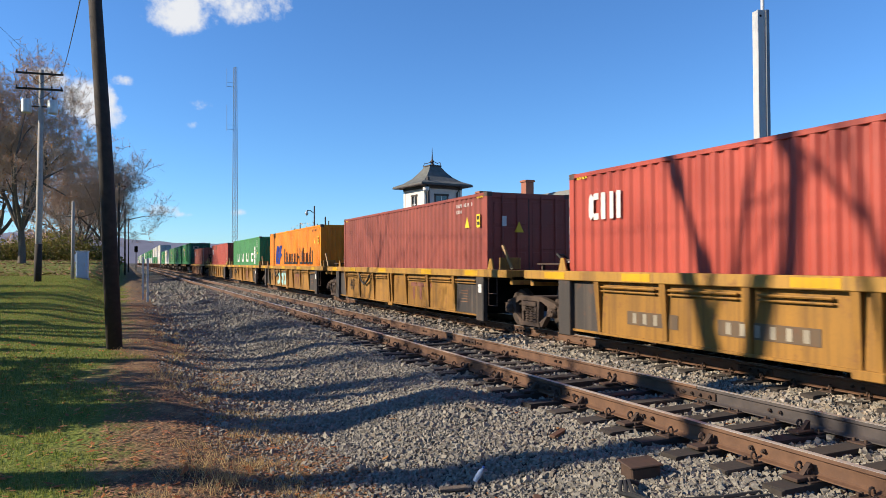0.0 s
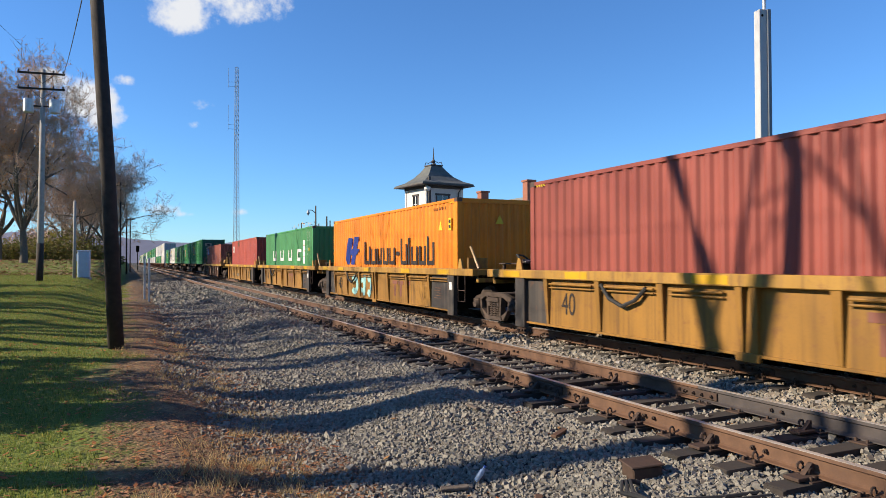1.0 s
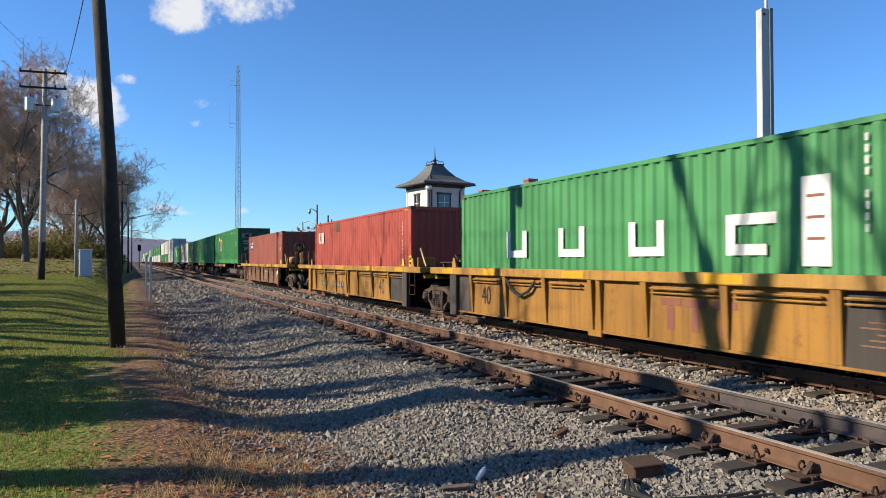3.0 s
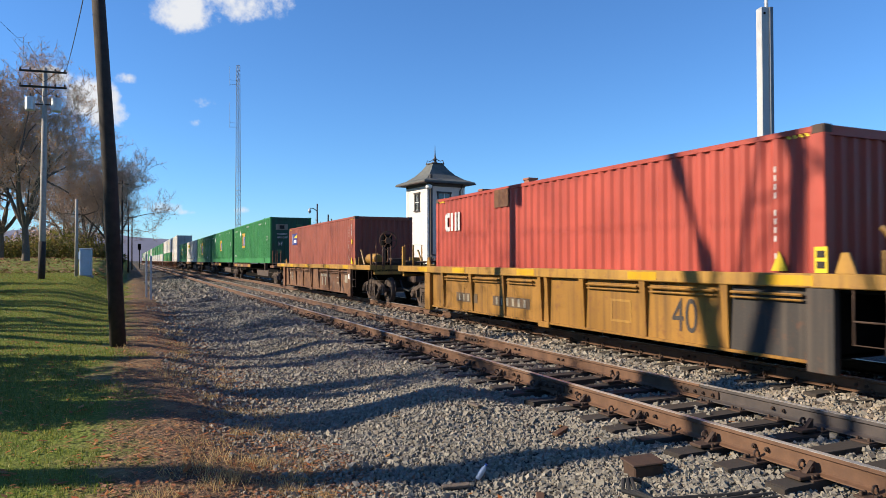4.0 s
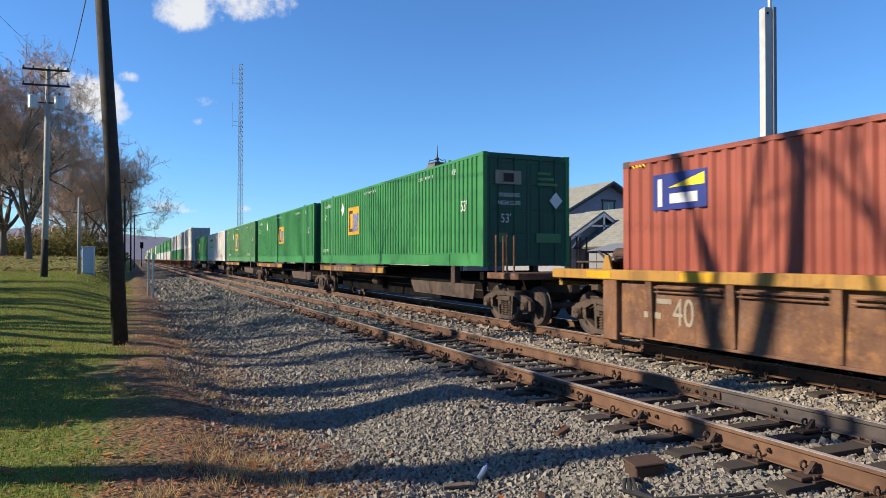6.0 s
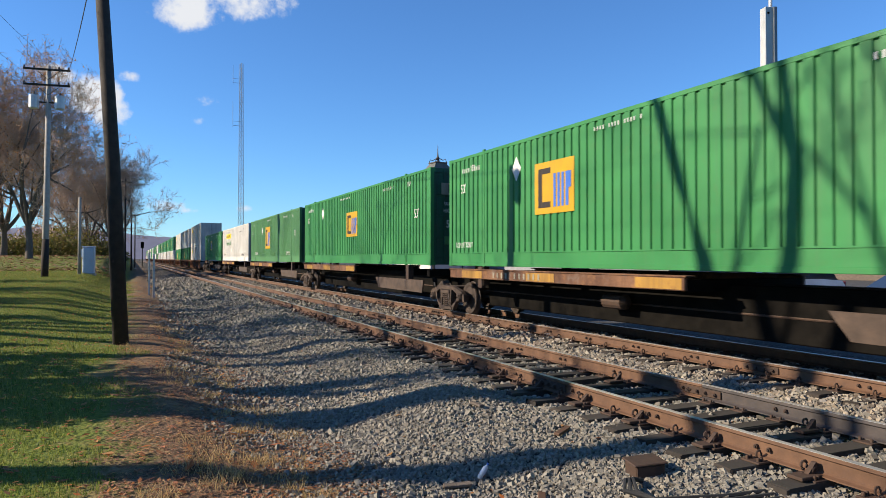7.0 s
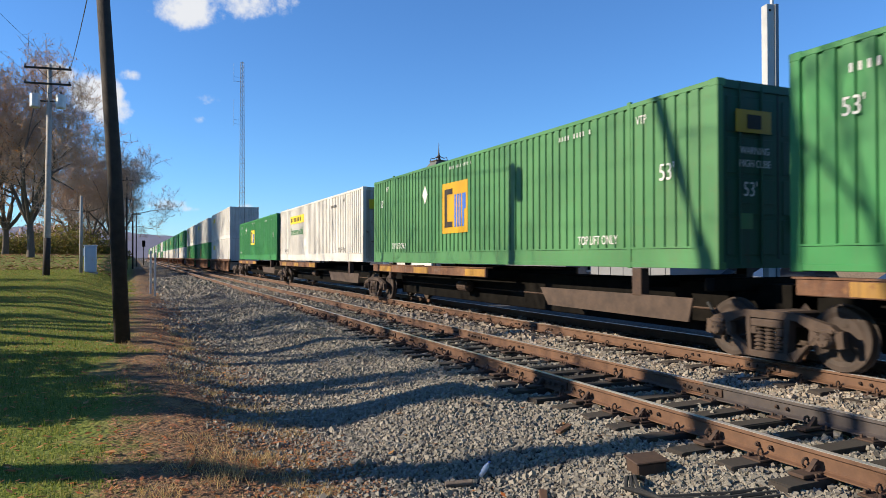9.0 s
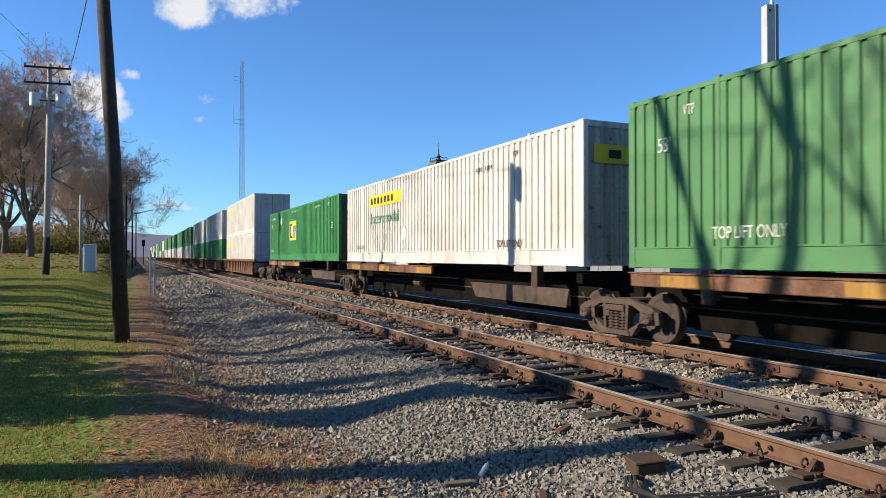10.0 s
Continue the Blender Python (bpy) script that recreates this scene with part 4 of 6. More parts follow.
    if deck_gear:
        for s in (-1, 1):
            for y, d in ((1.45, 1), (14.3, -1)):
                m = Mesh().prism([(y - 0.13, 1.34), (y + 0.15, 1.34), (y + 0.06, 1.6), (y - 0.03, 1.6)], s * 1.30 - 0.02, s * 1.30 + 0.02)
                part("guide_bracket", m, S, car)
            part("guide_arm", Mesh().tube([(s * 1.18, 0.65, 1.34), (s * 1.18, 1.05, 1.85), (s * 1.18, 1.1, 1.9)], 0.04, 6), M["sill"], car)
            part("guide_plate", Mesh().chamfer(s * 1.05 - 0.28, s * 1.05 + 0.28, 0.95, 1.02, 1.34, 1.62, 0.01), S, car)
        part("step_ladder", Mesh().tube([(-1.48, 1.25, 1.15), (-1.48, 1.25, 0.5), (-1.48, 0.85, 0.5), (-1.48, 0.85, 1.15)], 0.015, 6).tube([(-1.48, 1.25, 0.78), (-1.48, 0.85, 0.78)], 0.013, 6), M["iron"], car)
        # brake rigging on the rear deck
        part("brake_valve", Mesh().chamfer(-0.8, -0.35, 14.75, 15.1, 1.19, 1.58, 0.04).lathe([(14.6, 0.10), (14.68, 0.13), (15.2, 0.13), (15.26, 0.09)], 12, Matrix.Translation((-0.35, 0, 1.62)), "y"), M["iron"], car)
        part("walkway", Mesh().box(-1.25, 1.25, 14.45, 15.35, 1.46, 1.49).box(-1.2, -1.14, 14.5, 14.56, 1.19, 1.46).box(-1.2, -1.14, 15.2, 15.26, 1.19, 1.46), M["iron"], car)
        part("brake_hose", Mesh().tube([(-0.9, 14.9, 1.55), (-0.9, 15.1, 1.68), (-0.6, 15.3, 1.66), (-0.3, 15.4, 1.5), (-0.3, 15.6, 1.2)], 0.025, 6), M["rubber"], car)
        part("air_pipe", Mesh().tube([(-1.1, 14.4, 1.52), (-0.4, 14.5, 1.60), (0.4, 14.5, 1.60)], 0.02, 6), M["galv"], car)
    if front_truck:
        truck(car, truck_front_y)
    if rear_truck:
        truck(car, truck_rear_y)
    x = -1.404
    if marks == "numbers":
        me = text_mesh("40", 0.75, M["grey_panel"], 0.75)
        o = part("lettering", me, None, car)
        o.matrix_local = Matrix.Translation((x - 0.003, 4.05, 0.62)) @ Matrix.Rotation(radians(-90), 4, "Z")
        for y0, y1 in ((11.05, 12.25), (8.6, 10.25)):
            part("number_panel", Mesh().box(x - 0.004, x, y0, y1, 0.44, 0.67), M["number_ground"], car, "dark brown band with bars")
        for y in (12.1, 11.85, 11.6, 11.35, 10.1, 9.85, 9.6, 9.35, 9.1, 8.85):
            part("letter_block", Mesh().box(x - 0.008, x - 0.003, y - 0.09, y, 0.47, 0.64), M["sill_letter"], car)
        part("stencil_frame", Mesh().box(x - 0.003, x, 5.3, 5.85, 0.42, 0.46).box(x - 0.003, x, 5.3, 5.85, 0.78, 0.82).box(x - 0.003, x, 5.3, 5.34, 0.42, 0.82).box(x - 0.003, x, 5.81, 5.85, 0.42, 0.82), M["sill"], car)
    elif marks:
        me = text_mesh("40", 0.62, M["dark_mark"] if marks != "pale" else M["sill_letter"], 0.75)
        o = part("lettering", me, None, car)
        o.matrix_local = Matrix.Translation((x - 0.003, 12.3, 0.66)) @ Matrix.Rotation(radians(-90), 4, "Z")
        c = M["brown_mark"] if marks != "pale" else M["sill_letter"]
        for y in (6.3, 5.78, 5.2):
            part("letter_block", Mesh().box(x - 0.004, x, y - 0.44, y, 0.80, 0.92).box(x - 0.004, x, y - 0.30, y - 0.14, 0.42, 0.78), c, car)
        for k in range(5):
            part("stencil_line", Mesh().box(x - 0.003, x, 2.5, 2.95 - 0.1 * (k % 3), 0.5 + 0.07 * k, 0.52 + 0.07 * k), M["rust_car"], car)
        part("data_plate", Mesh().box(-1.504, -1.50, 1.58, 1.74, 0.78, 0.98), M["white_mark"], car)
        if marks == "pale":
            for words, y in (("FORGE", 8.15), ("REM", 5.3)):
                o = part("lettering", text_mesh(words, 0.23, M["dark_mark"], 1.1), None, car, "dark hand-painted letters")
                o.matrix_local = Matrix.Translation((-1.527, y, 1.25)) @ Matrix.Rotation(radians(-90), 4, "Z")
            for k, (y, z, w, h) in enumerate(((2.55, 0.62, 0.42, 0.3), (3.7, 0.55, 0.55, 0.04), (3.7, 0.78, 0.55, 0.04), (13.2, 0.55, 0.4, 0.1), (12.9, 0.8, 0.35, 0.08))):
                part("stencil_patch", Mesh().box(x - 0.004, x, y - w, y, z, z + h), M["sill_letter"], car)
        else:
            part("lashing_chain", Mesh().tube([(-1.47, 11.2, 1.1), (-1.49, 10.95, 0.86), (-1.49, 10.6, 0.74), (-1.49, 10.25, 0.86), (-1.47, 10.0, 1.08)], 0.035, 6), M["rubber"], car)
    if marks == "graffiti":
        for y, w, h in ((10.9, 0.95, 0.75), (9.85, 0.75, 0.55), (8.95, 0.5, 0.8)):
            ring = [(y - w / 2 + w / 2 * math.cos(a), 0.66 + h / 2 * math.sin(a)) for a in np.linspace(0.7, 5.6, 14)]
            ring += [(y - w / 2 + w / 5 * math.cos(a), 0.66 + h / 5 * math.sin(a)) for a in np.linspace(5.6, 0.7, 14)]
            part("spray_paint", Mesh().prism(ring, x - 0.005, x - 0.001), M["cyan_mark"], car, "pale cyan spray-painted shape")
        part("spray_paint", Mesh().prism([(9.4, 0.3), (9.15, 0.3), (9.05, 1.05), (9.3, 1.05)], x - 0.006, x - 0.001), M["cyan_mark"], car)
    TRAIN.append((car, y_truck, 0.0))
    return car


def brake_stand(car, y):
    """Hand-brake wheel on a stand, with air tank and grab irons, on the end of a car."""
    m = Mesh()
    for a in range(24):
        u, v = 2 * math.pi * a / 24, 2 * math.pi * (a + 1) / 24
        m.tube([(-0.75 + 0.33 * math.cos(u), y, 2.22 + 0.33 * math.sin(u)), (-0.75 + 0.33 * math.cos(v), y, 2.22 + 0.33 * math.sin(v))], 0.02, 6, False)
    for a in range(6):
        u = 2 * math.pi * a / 6
        m.tube([(-0.75, y + 0.03, 2.22), (-0.75 + 0.33 * math.cos(u), y, 2.22 + 0.33 * math.sin(u))], 0.016, 5)
    m.lathe([(y - 0.02, 0.12), (y + 0.05, 0.12)], 14, Matrix.Translation((-0.75, 0, 2.22)), "y")
    part("brake_wheel", m, M["rust_car"], car, "rusty spoked hand-brake wheel")
    part("brake_housing", Mesh().chamfer(-0.95, -0.55, y + 0.06, y + 0.3, 2.0, 2.45, 0.05).box(-0.82, -0.68, y + 0.1, y + 0.25, 1.2, 2.0), M["black"], car)
    part("air_tank", Mesh().lathe([(y + 0.5, 0.05), (y + 0.53, 0.16), (y + 0.62, 0.2), (y + 1.45, 0.2), (y + 1.54, 0.16), (y + 1.57, 0.05)], 16, Matrix.Translation((-0.95, 0, 1.56)), "y"), M["sill"], car, "dirty yellow air tank")
    for x in (-1.3, -1.0, 1.2):
        part("grab_post", Mesh().tube([(x, y - 0.25, 1.2), (x, y - 0.25, 2.05), (x + 0.25, y - 0.25, 2.05), (x + 0.25, y - 0.25, 1.2)], 0.018, 6), M["rust_car"], car)
    part("corner_post", Mesh().chamfer(-1.42, -1.35, y + 0.0, y + 0.07, 1.2, 1.75, 0.01), M["rust_car"], car)
    part("brake_valve", Mesh().chamfer(-0.45, 0.0, y + 0.5, y + 0.95, 1.2, 1.6, 0.04).chamfer(0.1, 0.5, y + 0.4, y + 0.8, 1.2, 1.5, 0.04), M["iron"], car)
    part("cross_walk", Mesh().box(-1.3, 1.3, y - 0.2, y + 0.15, 1.42, 1.45), M["iron"], car)
    part("chain", Mesh().tube([(-0.75, y + 0.05, 2.0), (-0.72, y + 0.08, 1.6), (-0.8, y + 0.05, 1.25)], 0.03, 6), M["rust_car"], car)
    for k in range(3):
        part("pipe_run", Mesh().tube([(-1.2, y + 0.2 + 0.1 * k, 1.3 + 0.05 * k), (0.9, y + 0.25 + 0.1 * k, 1.3 + 0.05 * k)], 0.022, 6), M["iron"], car)
    part("coupler", Mesh().chamfer(-0.14, 0.14, y - 0.95, y - 0.2, 0.74, 0.98, 0.03).chamfer(-0.22, 0.22, y - 1.2, y - 0.9, 0.70, 1.02, 0.05), M["iron"], car)
    part("air_hose", Mesh().tube([(-0.4, y - 0.3, 0.8), (-0.42, y - 0.6, 0.5), (-0.3, y - 0.9, 0.42), (-0.15, y - 1.1, 0.6)], 0.03, 6), M["rubber"], car)
    part("sill_step", Mesh().tube([(-1.42, y + 0.25, 1.15), (-1.42, y + 0.25, 0.45), (-1.42, y - 0.1, 0.45), (-1.42, y - 0.1, 1.15)], 0.016, 6), M["iron"], car)


def build_well_cars():
    lab = "yellow articulated well car with grey end panels and ribs"
    w = well_unit(lab, 13.05 - 15.85, marks="numbers")
    well_unit(lab, 13.05, marks="plain")
    well_unit(lab + ", spray-painted", 28.90, marks="graffiti")
    well_unit(lab, 44.75, marks="plain")
    w = well_unit(lab, 60.60, rear_truck=True, marks="numbers", rear_end=16.3, truck_rear_y=15.1, grey_rear=False)
    c = Mesh().chamfer(-0.14, 0.14, 16.2, 17.4, 0.74, 0.98, 0.03)
    part("coupler", c, M["iron"], w)
    for x in (-1.3, -1.0, 1.1):
        part("grab_post", Mesh().tube([(x, 16.25, 1.2), (x, 16.25, 2.0), (x + 0.28, 16.25, 2.0), (x + 0.28, 16.25, 1.2)], 0.02, 6), M["sill"], w)
    part("corner_post", Mesh().chamfer(-1.43, -1.35, 16.1, 16.2, 1.2, 1.95, 0.01), M["sill"], w)
    w = well_unit("rust-brown well car with yellow sill and hand-brake wheel", 80.66, rear_truck=True, panel="rust_car", marks="pale", front_end=-1.0, rear_end=15.8, truck_front_y=0.0, truck_rear_y=14.6)
    brake_stand(w, -0.75)
    part("coupler", Mesh().chamfer(-0.14, 0.14, 15.7, 16.4, 0.74, 0.98, 0.03), M["iron"], w)


def spine_unit(y_truck, first=False, last=False):
    """A spine car platform: centre beam, side beam at the rear half, skirt plate at the front half."""
    car = thing("spine_car", "brown and yellow spine car on open centre sill", "railcar", group="spine cars of the train")
    S = M["rust_car"]
    # Sill made deeper and near-black to stand for the shade beneath the platform.
    part("centre_sill_and_shade", Mesh().chamfer(-0.45, 0.45, 1.3, 16.2, 0.27, 1.12, 0.02).box(-0.33, 0.33, -0.2, 17.6, 0.72, 1.10), M["black"], car)
    for s in (-1, 1):
        x0, x1 = sorted((s * 1.30, s * 1.38))
        part("side_beam", Mesh().chamfer(x0, x1, 8.0, 16.7, 1.02, 1.24, 0.012), S, car, "rusty beam with yellow reflectors")
        for y in (8.6, 12.2, 15.4):
            part("reflector", Mesh().box(min(s * 1.38, s * 1.385), max(s * 1.38, s * 1.385), y - 0.55, y + 0.55, 1.04, 1.22), M["sill"], car)
        part("top_strip", Mesh().box(min(s * 1.2, s * 1.395), max(s * 1.2, s * 1.395), 7.95, 16.75, 1.24, 1.265), S, car)
        m = Mesh().prism([(1.3, 0.50), (1.2, 0.88), (5.6, 0.88), (5.3, 0.52)], *sorted((s * 1.28, s * 1.32)))
        part("skirt_plate", m, M["truck"], car, "plain grey-brown skirt plate")
        for y in (2.5, 15.0):
            part("support_bracket", Mesh().chamfer(min(s * 1.15, s * 1.33), max(s * 1.15, s * 1.33), y - 0.12, y + 0.12, 0.86, 1.33, 0.01), M["iron"], car)
    for y in (0.9, 2.5, 8.1, 12.0, 15.0, 16.5):
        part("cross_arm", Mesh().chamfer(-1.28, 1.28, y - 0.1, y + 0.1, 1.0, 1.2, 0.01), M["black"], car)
    part("support_bracket", Mesh().chamfer(-1.36, -1.24, 14.9, 15.1, 0.8, 1.33, 0.01), M["iron"], car)
    part("brake_cylinder", Mesh().lathe([(10.2, 0.05), (10.25, 0.15), (10.8, 0.15), (10.85, 0.05)], 14, Matrix.Translation((-0.7, 0, 0.7)), "y"), M["iron"], car)
    part("air_pipe", Mesh().tube([(-0.45, 0.5, 0.66), (-0.45, 16.5, 0.66)], 0.02, 6), M["iron"], car)
    part("hose", Mesh().tube([(-0.9, 1.3, 0.8), (-0.95, 0.8, 0.25), (-0.9, 0.3, 0.5)], 0.03, 6), M["rubber"], car)
    x = -1.386
    for i in range(11 if first else 0):
        if i != 4:
            part("letter_block", Mesh().box(x - 0.004, x, 14.2 - i * 0.2, 14.27 - i * 0.2, 1.065, 1.195), M["sill_letter"], car)
    truck(car, 0.0)
    if first:
        for sx in (-1.25, -0.95, 0.9, 1.2):
            part("grab_post", Mesh().tube([(sx, 0.2, 1.2), (sx, 0.2, 2.1), (sx + 0.2, 0.2, 2.1), (sx + 0.2, 0.2, 1.2)], 0.025, 6), M["rust_car"], car)
        part("end_platform", Mesh().chamfer(-1.35, 1.35, -1.0, 0.5, 1.05, 1.2, 0.015), M["rust_car"], car)
        part("coupler", Mesh().chamfer(-0.14, 0.14, -1.3, -0.2, 0.74, 0.98, 0.03), M["iron"], car)
    if last:
        truck(car, 17.9)
        part("coupler", Mesh().chamfer(-0.14, 0.14, 18.3, 20.3, 0.74, 0.98, 0.03), M["iron"], car)
    TRAIN.append((car, y_truck, 0.0))


def build_spine_cars():
    for i, y in enumerate((99.1, 116.67, 134.05, 151.5, 168.95)):
        spine_unit(y, i == 0, i == 4)


def far_well(label):
    """A long well car for stacked containers, seen far off; origin at its front truck."""
    car = thing("well_car", label, "railcar", group="well cars of the train")
    P = M["rust_car"]
    for s in (-1, 1):
        part("side_sill", Mesh().chamfer(min(s * 1.36, s * 1.5), max(s * 1.36, s * 1.5), 0.5, 19.3, 1.18, 1.34, 0.012), P, car)
        part("side_panel", Mesh().box(min(s * 1.37, s * 1.4), max(s * 1.37, s * 1.4), 1.7, 18.1, 0.22, 1.18), P, car)
        for k in range(17):
            side_gusset(car, 1.9 + k, P, s, 0.06)
    part("well_floor", Mesh().box(-1.36, 1.36, 1.7, 18.1, 0.27, 0.33), M["black"], car)
    part("draft_sill", Mesh().box(-0.33, 0.33, 0, 19.8, 0.8, 1.12).box(-1.36, 1.36, 0.5, 1.7, 1.08, 1.18).box(-1.36, 1.36, 18.1, 19.3, 1.08, 1.18), M["black"], car)
    t = truck(car, 0.0, False)
    return car


def build_stacks():
    """The double-stacked rear of the train."""
    car = far_well("rust-brown well car with stacked containers")
    kinds = {}
    for name, mat, dark in (("white", "white", "grey_box"), ("grey", "grey_box", "grey_box"), ("green", "emp", "emp"), ("dull", "emp_dull", "emp"), ("red", "maroon", "maroon")):
        c = container({"white": "white", "grey": "grey-white", "green": "green", "dull": "dusty green", "red": "brown-red"}[name] + " domestic container stacked on the train", 16.15, 2.59, 2.9, M[mat], "dom", "doors", dark=M[dark])
        if name in ("white", "grey"):
            side_bar(c, M["warn"], 12.4, 14.2, 1.95, 2.4, "yellow_sign")
        else:
            side_bar(c, M["bright"], 9.4, 10.4, 1.2, 2.2, "emblem_plate")
        kinds[name] = [c, False]
    plan = [("white", "white"), ("green", "grey"), ("green", "white"), ("white", "green"), ("grey", "green"), ("white", "green"), ("white", "dull"), ("grey", "green"), ("dull", "white"),
            ("white", "green"), ("green", "dull"), ("white", "grey"), ("dull", "green"), ("grey", "white"), ("white", "dull"), ("green", "white"), ("dull", "grey"), ("white", "green"), ("grey", "dull")]
    used = False

    def take(k):
        c, was = kinds[k]
        kinds[k][1] = True
        return copy_thing(c, Matrix.Identity(4)) if was else c
    y = 190.4
    for i, (low, high) in enumerate(plan):
        w = copy_thing(car, Matrix.Identity(4)) if used else car
        used = True
        TRAIN.append((w, y, 0.0))
        roll(take(low), y + 1.85, Z_WELL)
        roll(take(high), y + 1.85, Z_WELL + 2.9)
        y += 19.85 + (1.9 if i % 3 == 2 else 0)
    w = kinds["red"][0]
    roll(w, y + 1.85, Z_WELL)
    w = copy_thing(car, Matrix.Identity(4))
    TRAIN.append((w, y, 0.0))


build_well_cars()
build_spine_cars()
build_stacks()

# ---------------------------------------------------------------- trackside: ties, plates, ballast


def tie_data(seed):
    rnd = random.Random(seed)
    m = Mesh().chamfer(-1.30, 1.30, -0.11, 0.11, -0.17, 0.0, 0.012)
    m.v = [(x + rnd.uniform(-0.02, 0.02), y + rnd.uniform(-0.008, 0.008), z + rnd.uniform(-0.006, 0.004)) for x, y, z in m.v]
    return m.data("tie", M["tie"])


def plate_data():
    """Tie plate with spikes and a curled clip, for one rail; x towards the outside."""
    m = Mesh().chamfer(-0.17, 0.20, -0.10, 0.10, 0.0, 0.018, 0.004)
    for x in (-0.11, 0.12, 0.16):
        for y in (-0.06, 0.06):
            m.chamfer(x - 0.014, x + 0.014, y - 0.014, y + 0.014, 0.0, 0.05, 0.005)
    ring = [(0.085 + 0.03 * math.cos(a), 0.0, 0.06 + 0.035 * math.sin(a)) for a in np.linspace(-1.2, 3.6, 8)]
    m.tube(ring, 0.011, 5)
    return m.data("tie_plate", M["iron"])


def brace_data():
    m = Mesh().prism([(0.05, 0.0), (0.17, 0.0), (0.16, 0.03), (0.07, 0.115), (0.05, 0.12)], -0.022, 0.022, "y")
    m.chamfer(0.06, 0.30, -0.075, 0.075, 0.0, 0.03, 0.005)
    m.tube([(0.12 + 0.035 * math.cos(a), -0.05, 0.085 + 0.035 * math.sin(a)) for a in np.linspace(-1.5, 4.0, 9)], 0.013, 5)
    return m.data("rail_brace", M["iron"])


def bolt_data():
    return Mesh().lathe([(0.0, 0.022), (0.03, 0.022)], 6).lathe([(0.02, 0.012), (0.045, 0.012)], 6).data("bolt", M["iron"])


def build_sleepers():
    datas, plate, brace, bolt = [tie_data(i) for i in range(4)], plate_data(), brace_data(), bolt_data()
    rnd = random.Random(5)
    for track, xc, top, y1 in ((near_track, XN, ZN, 62), (far_track, XC, 0.0, 40)):
        y = 0.2
        i = 0
        while y < y1:
            z = top - 0.185 - 0.018
            o = part("tie", datas[i % 4], None, track)
            o.matrix_local = pose(xc + rnd.uniform(-0.05, 0.05), y, z, rnd.uniform(-1, 1), rnd.uniform(-0.3, 0.3), rnd.uniform(-1.2, 1.2))
            if y < 34:
                for s in (-1, 1):
                    p = part("tie_plate", plate, None, track)
                    p.matrix_local = Matrix.Translation((xc + s * 0.752, y, z)) @ (Matrix.Identity(4) if s > 0 else Matrix.Rotation(math.pi, 4, "Z"))
                if track is near_track and y < 22 and i % 2:
                    b = part("rail_brace", brace, None, track)
                    b.matrix_local = Matrix.Translation((xc - 0.752, y + 0.02, z + 0.018)) @ Matrix.Rotation(math.pi, 4, "Z")
                    if i % 3 == 0:
                        b = part("rail_brace", brace, None, track)
                        b.matrix_local = Matrix.Translation((xc + 0.752 - 0.14, y, z + 0.018)) @ Matrix.Rotation(math.pi, 4, "Z")
            y += 0.53 + rnd.uniform(-0.03, 0.03)
            i += 1
    # bolts and joint bars along the rails' webs
    for track, x, top, offs in ((near_track, XN + 0.752, ZN, 0.0), (near_track, XN - 0.752, ZN, 0.4), (far_track, XC - 0.752, 0.0, 0.2)):
        for k in range(16):
            y = 2.6 + offs + k * 1.45
            for d in (0.0, 0.14):
                o = part("bolt", bolt, None, track)
                o.matrix_local = Matrix.Translation((x - 0.010, y + d, top - 0.095)) @ Matrix.Rotation(math.pi, 4, "Z")
        for y in (6.44 + offs * 3, 13.0 + offs * 3, 19.0):
            part("joint_bar", Mesh().chamfer(x - 0.034, x - 0.008, y, y + 0.62, top - 0.145, top - 0.05, 0.006), M["iron"], track, "bolted joint bar")
            for d in (0.08, 0.24, 0.38, 0.54):
                o = part("bolt", bolt, None, track)
                o.matrix_local = Matrix.Translation((x - 0.033, y + d, top - 0.097)) @ Matrix.Rotation(math.pi, 4, "Z")
    m = Mesh()
    for xc, top, y0 in ((XN, ZN, 62.3), (XC, 0.0, 40.3)):
        y = y0
        while y < 260:
            m.box(xc - 1.3, xc + 1.3, y - 0.11, y + 0.11, top - 0.36, top - 0.2)
            y += 0.53
    tagged(part("far_ties", m, M["tie"], near_track), kind="stuff")


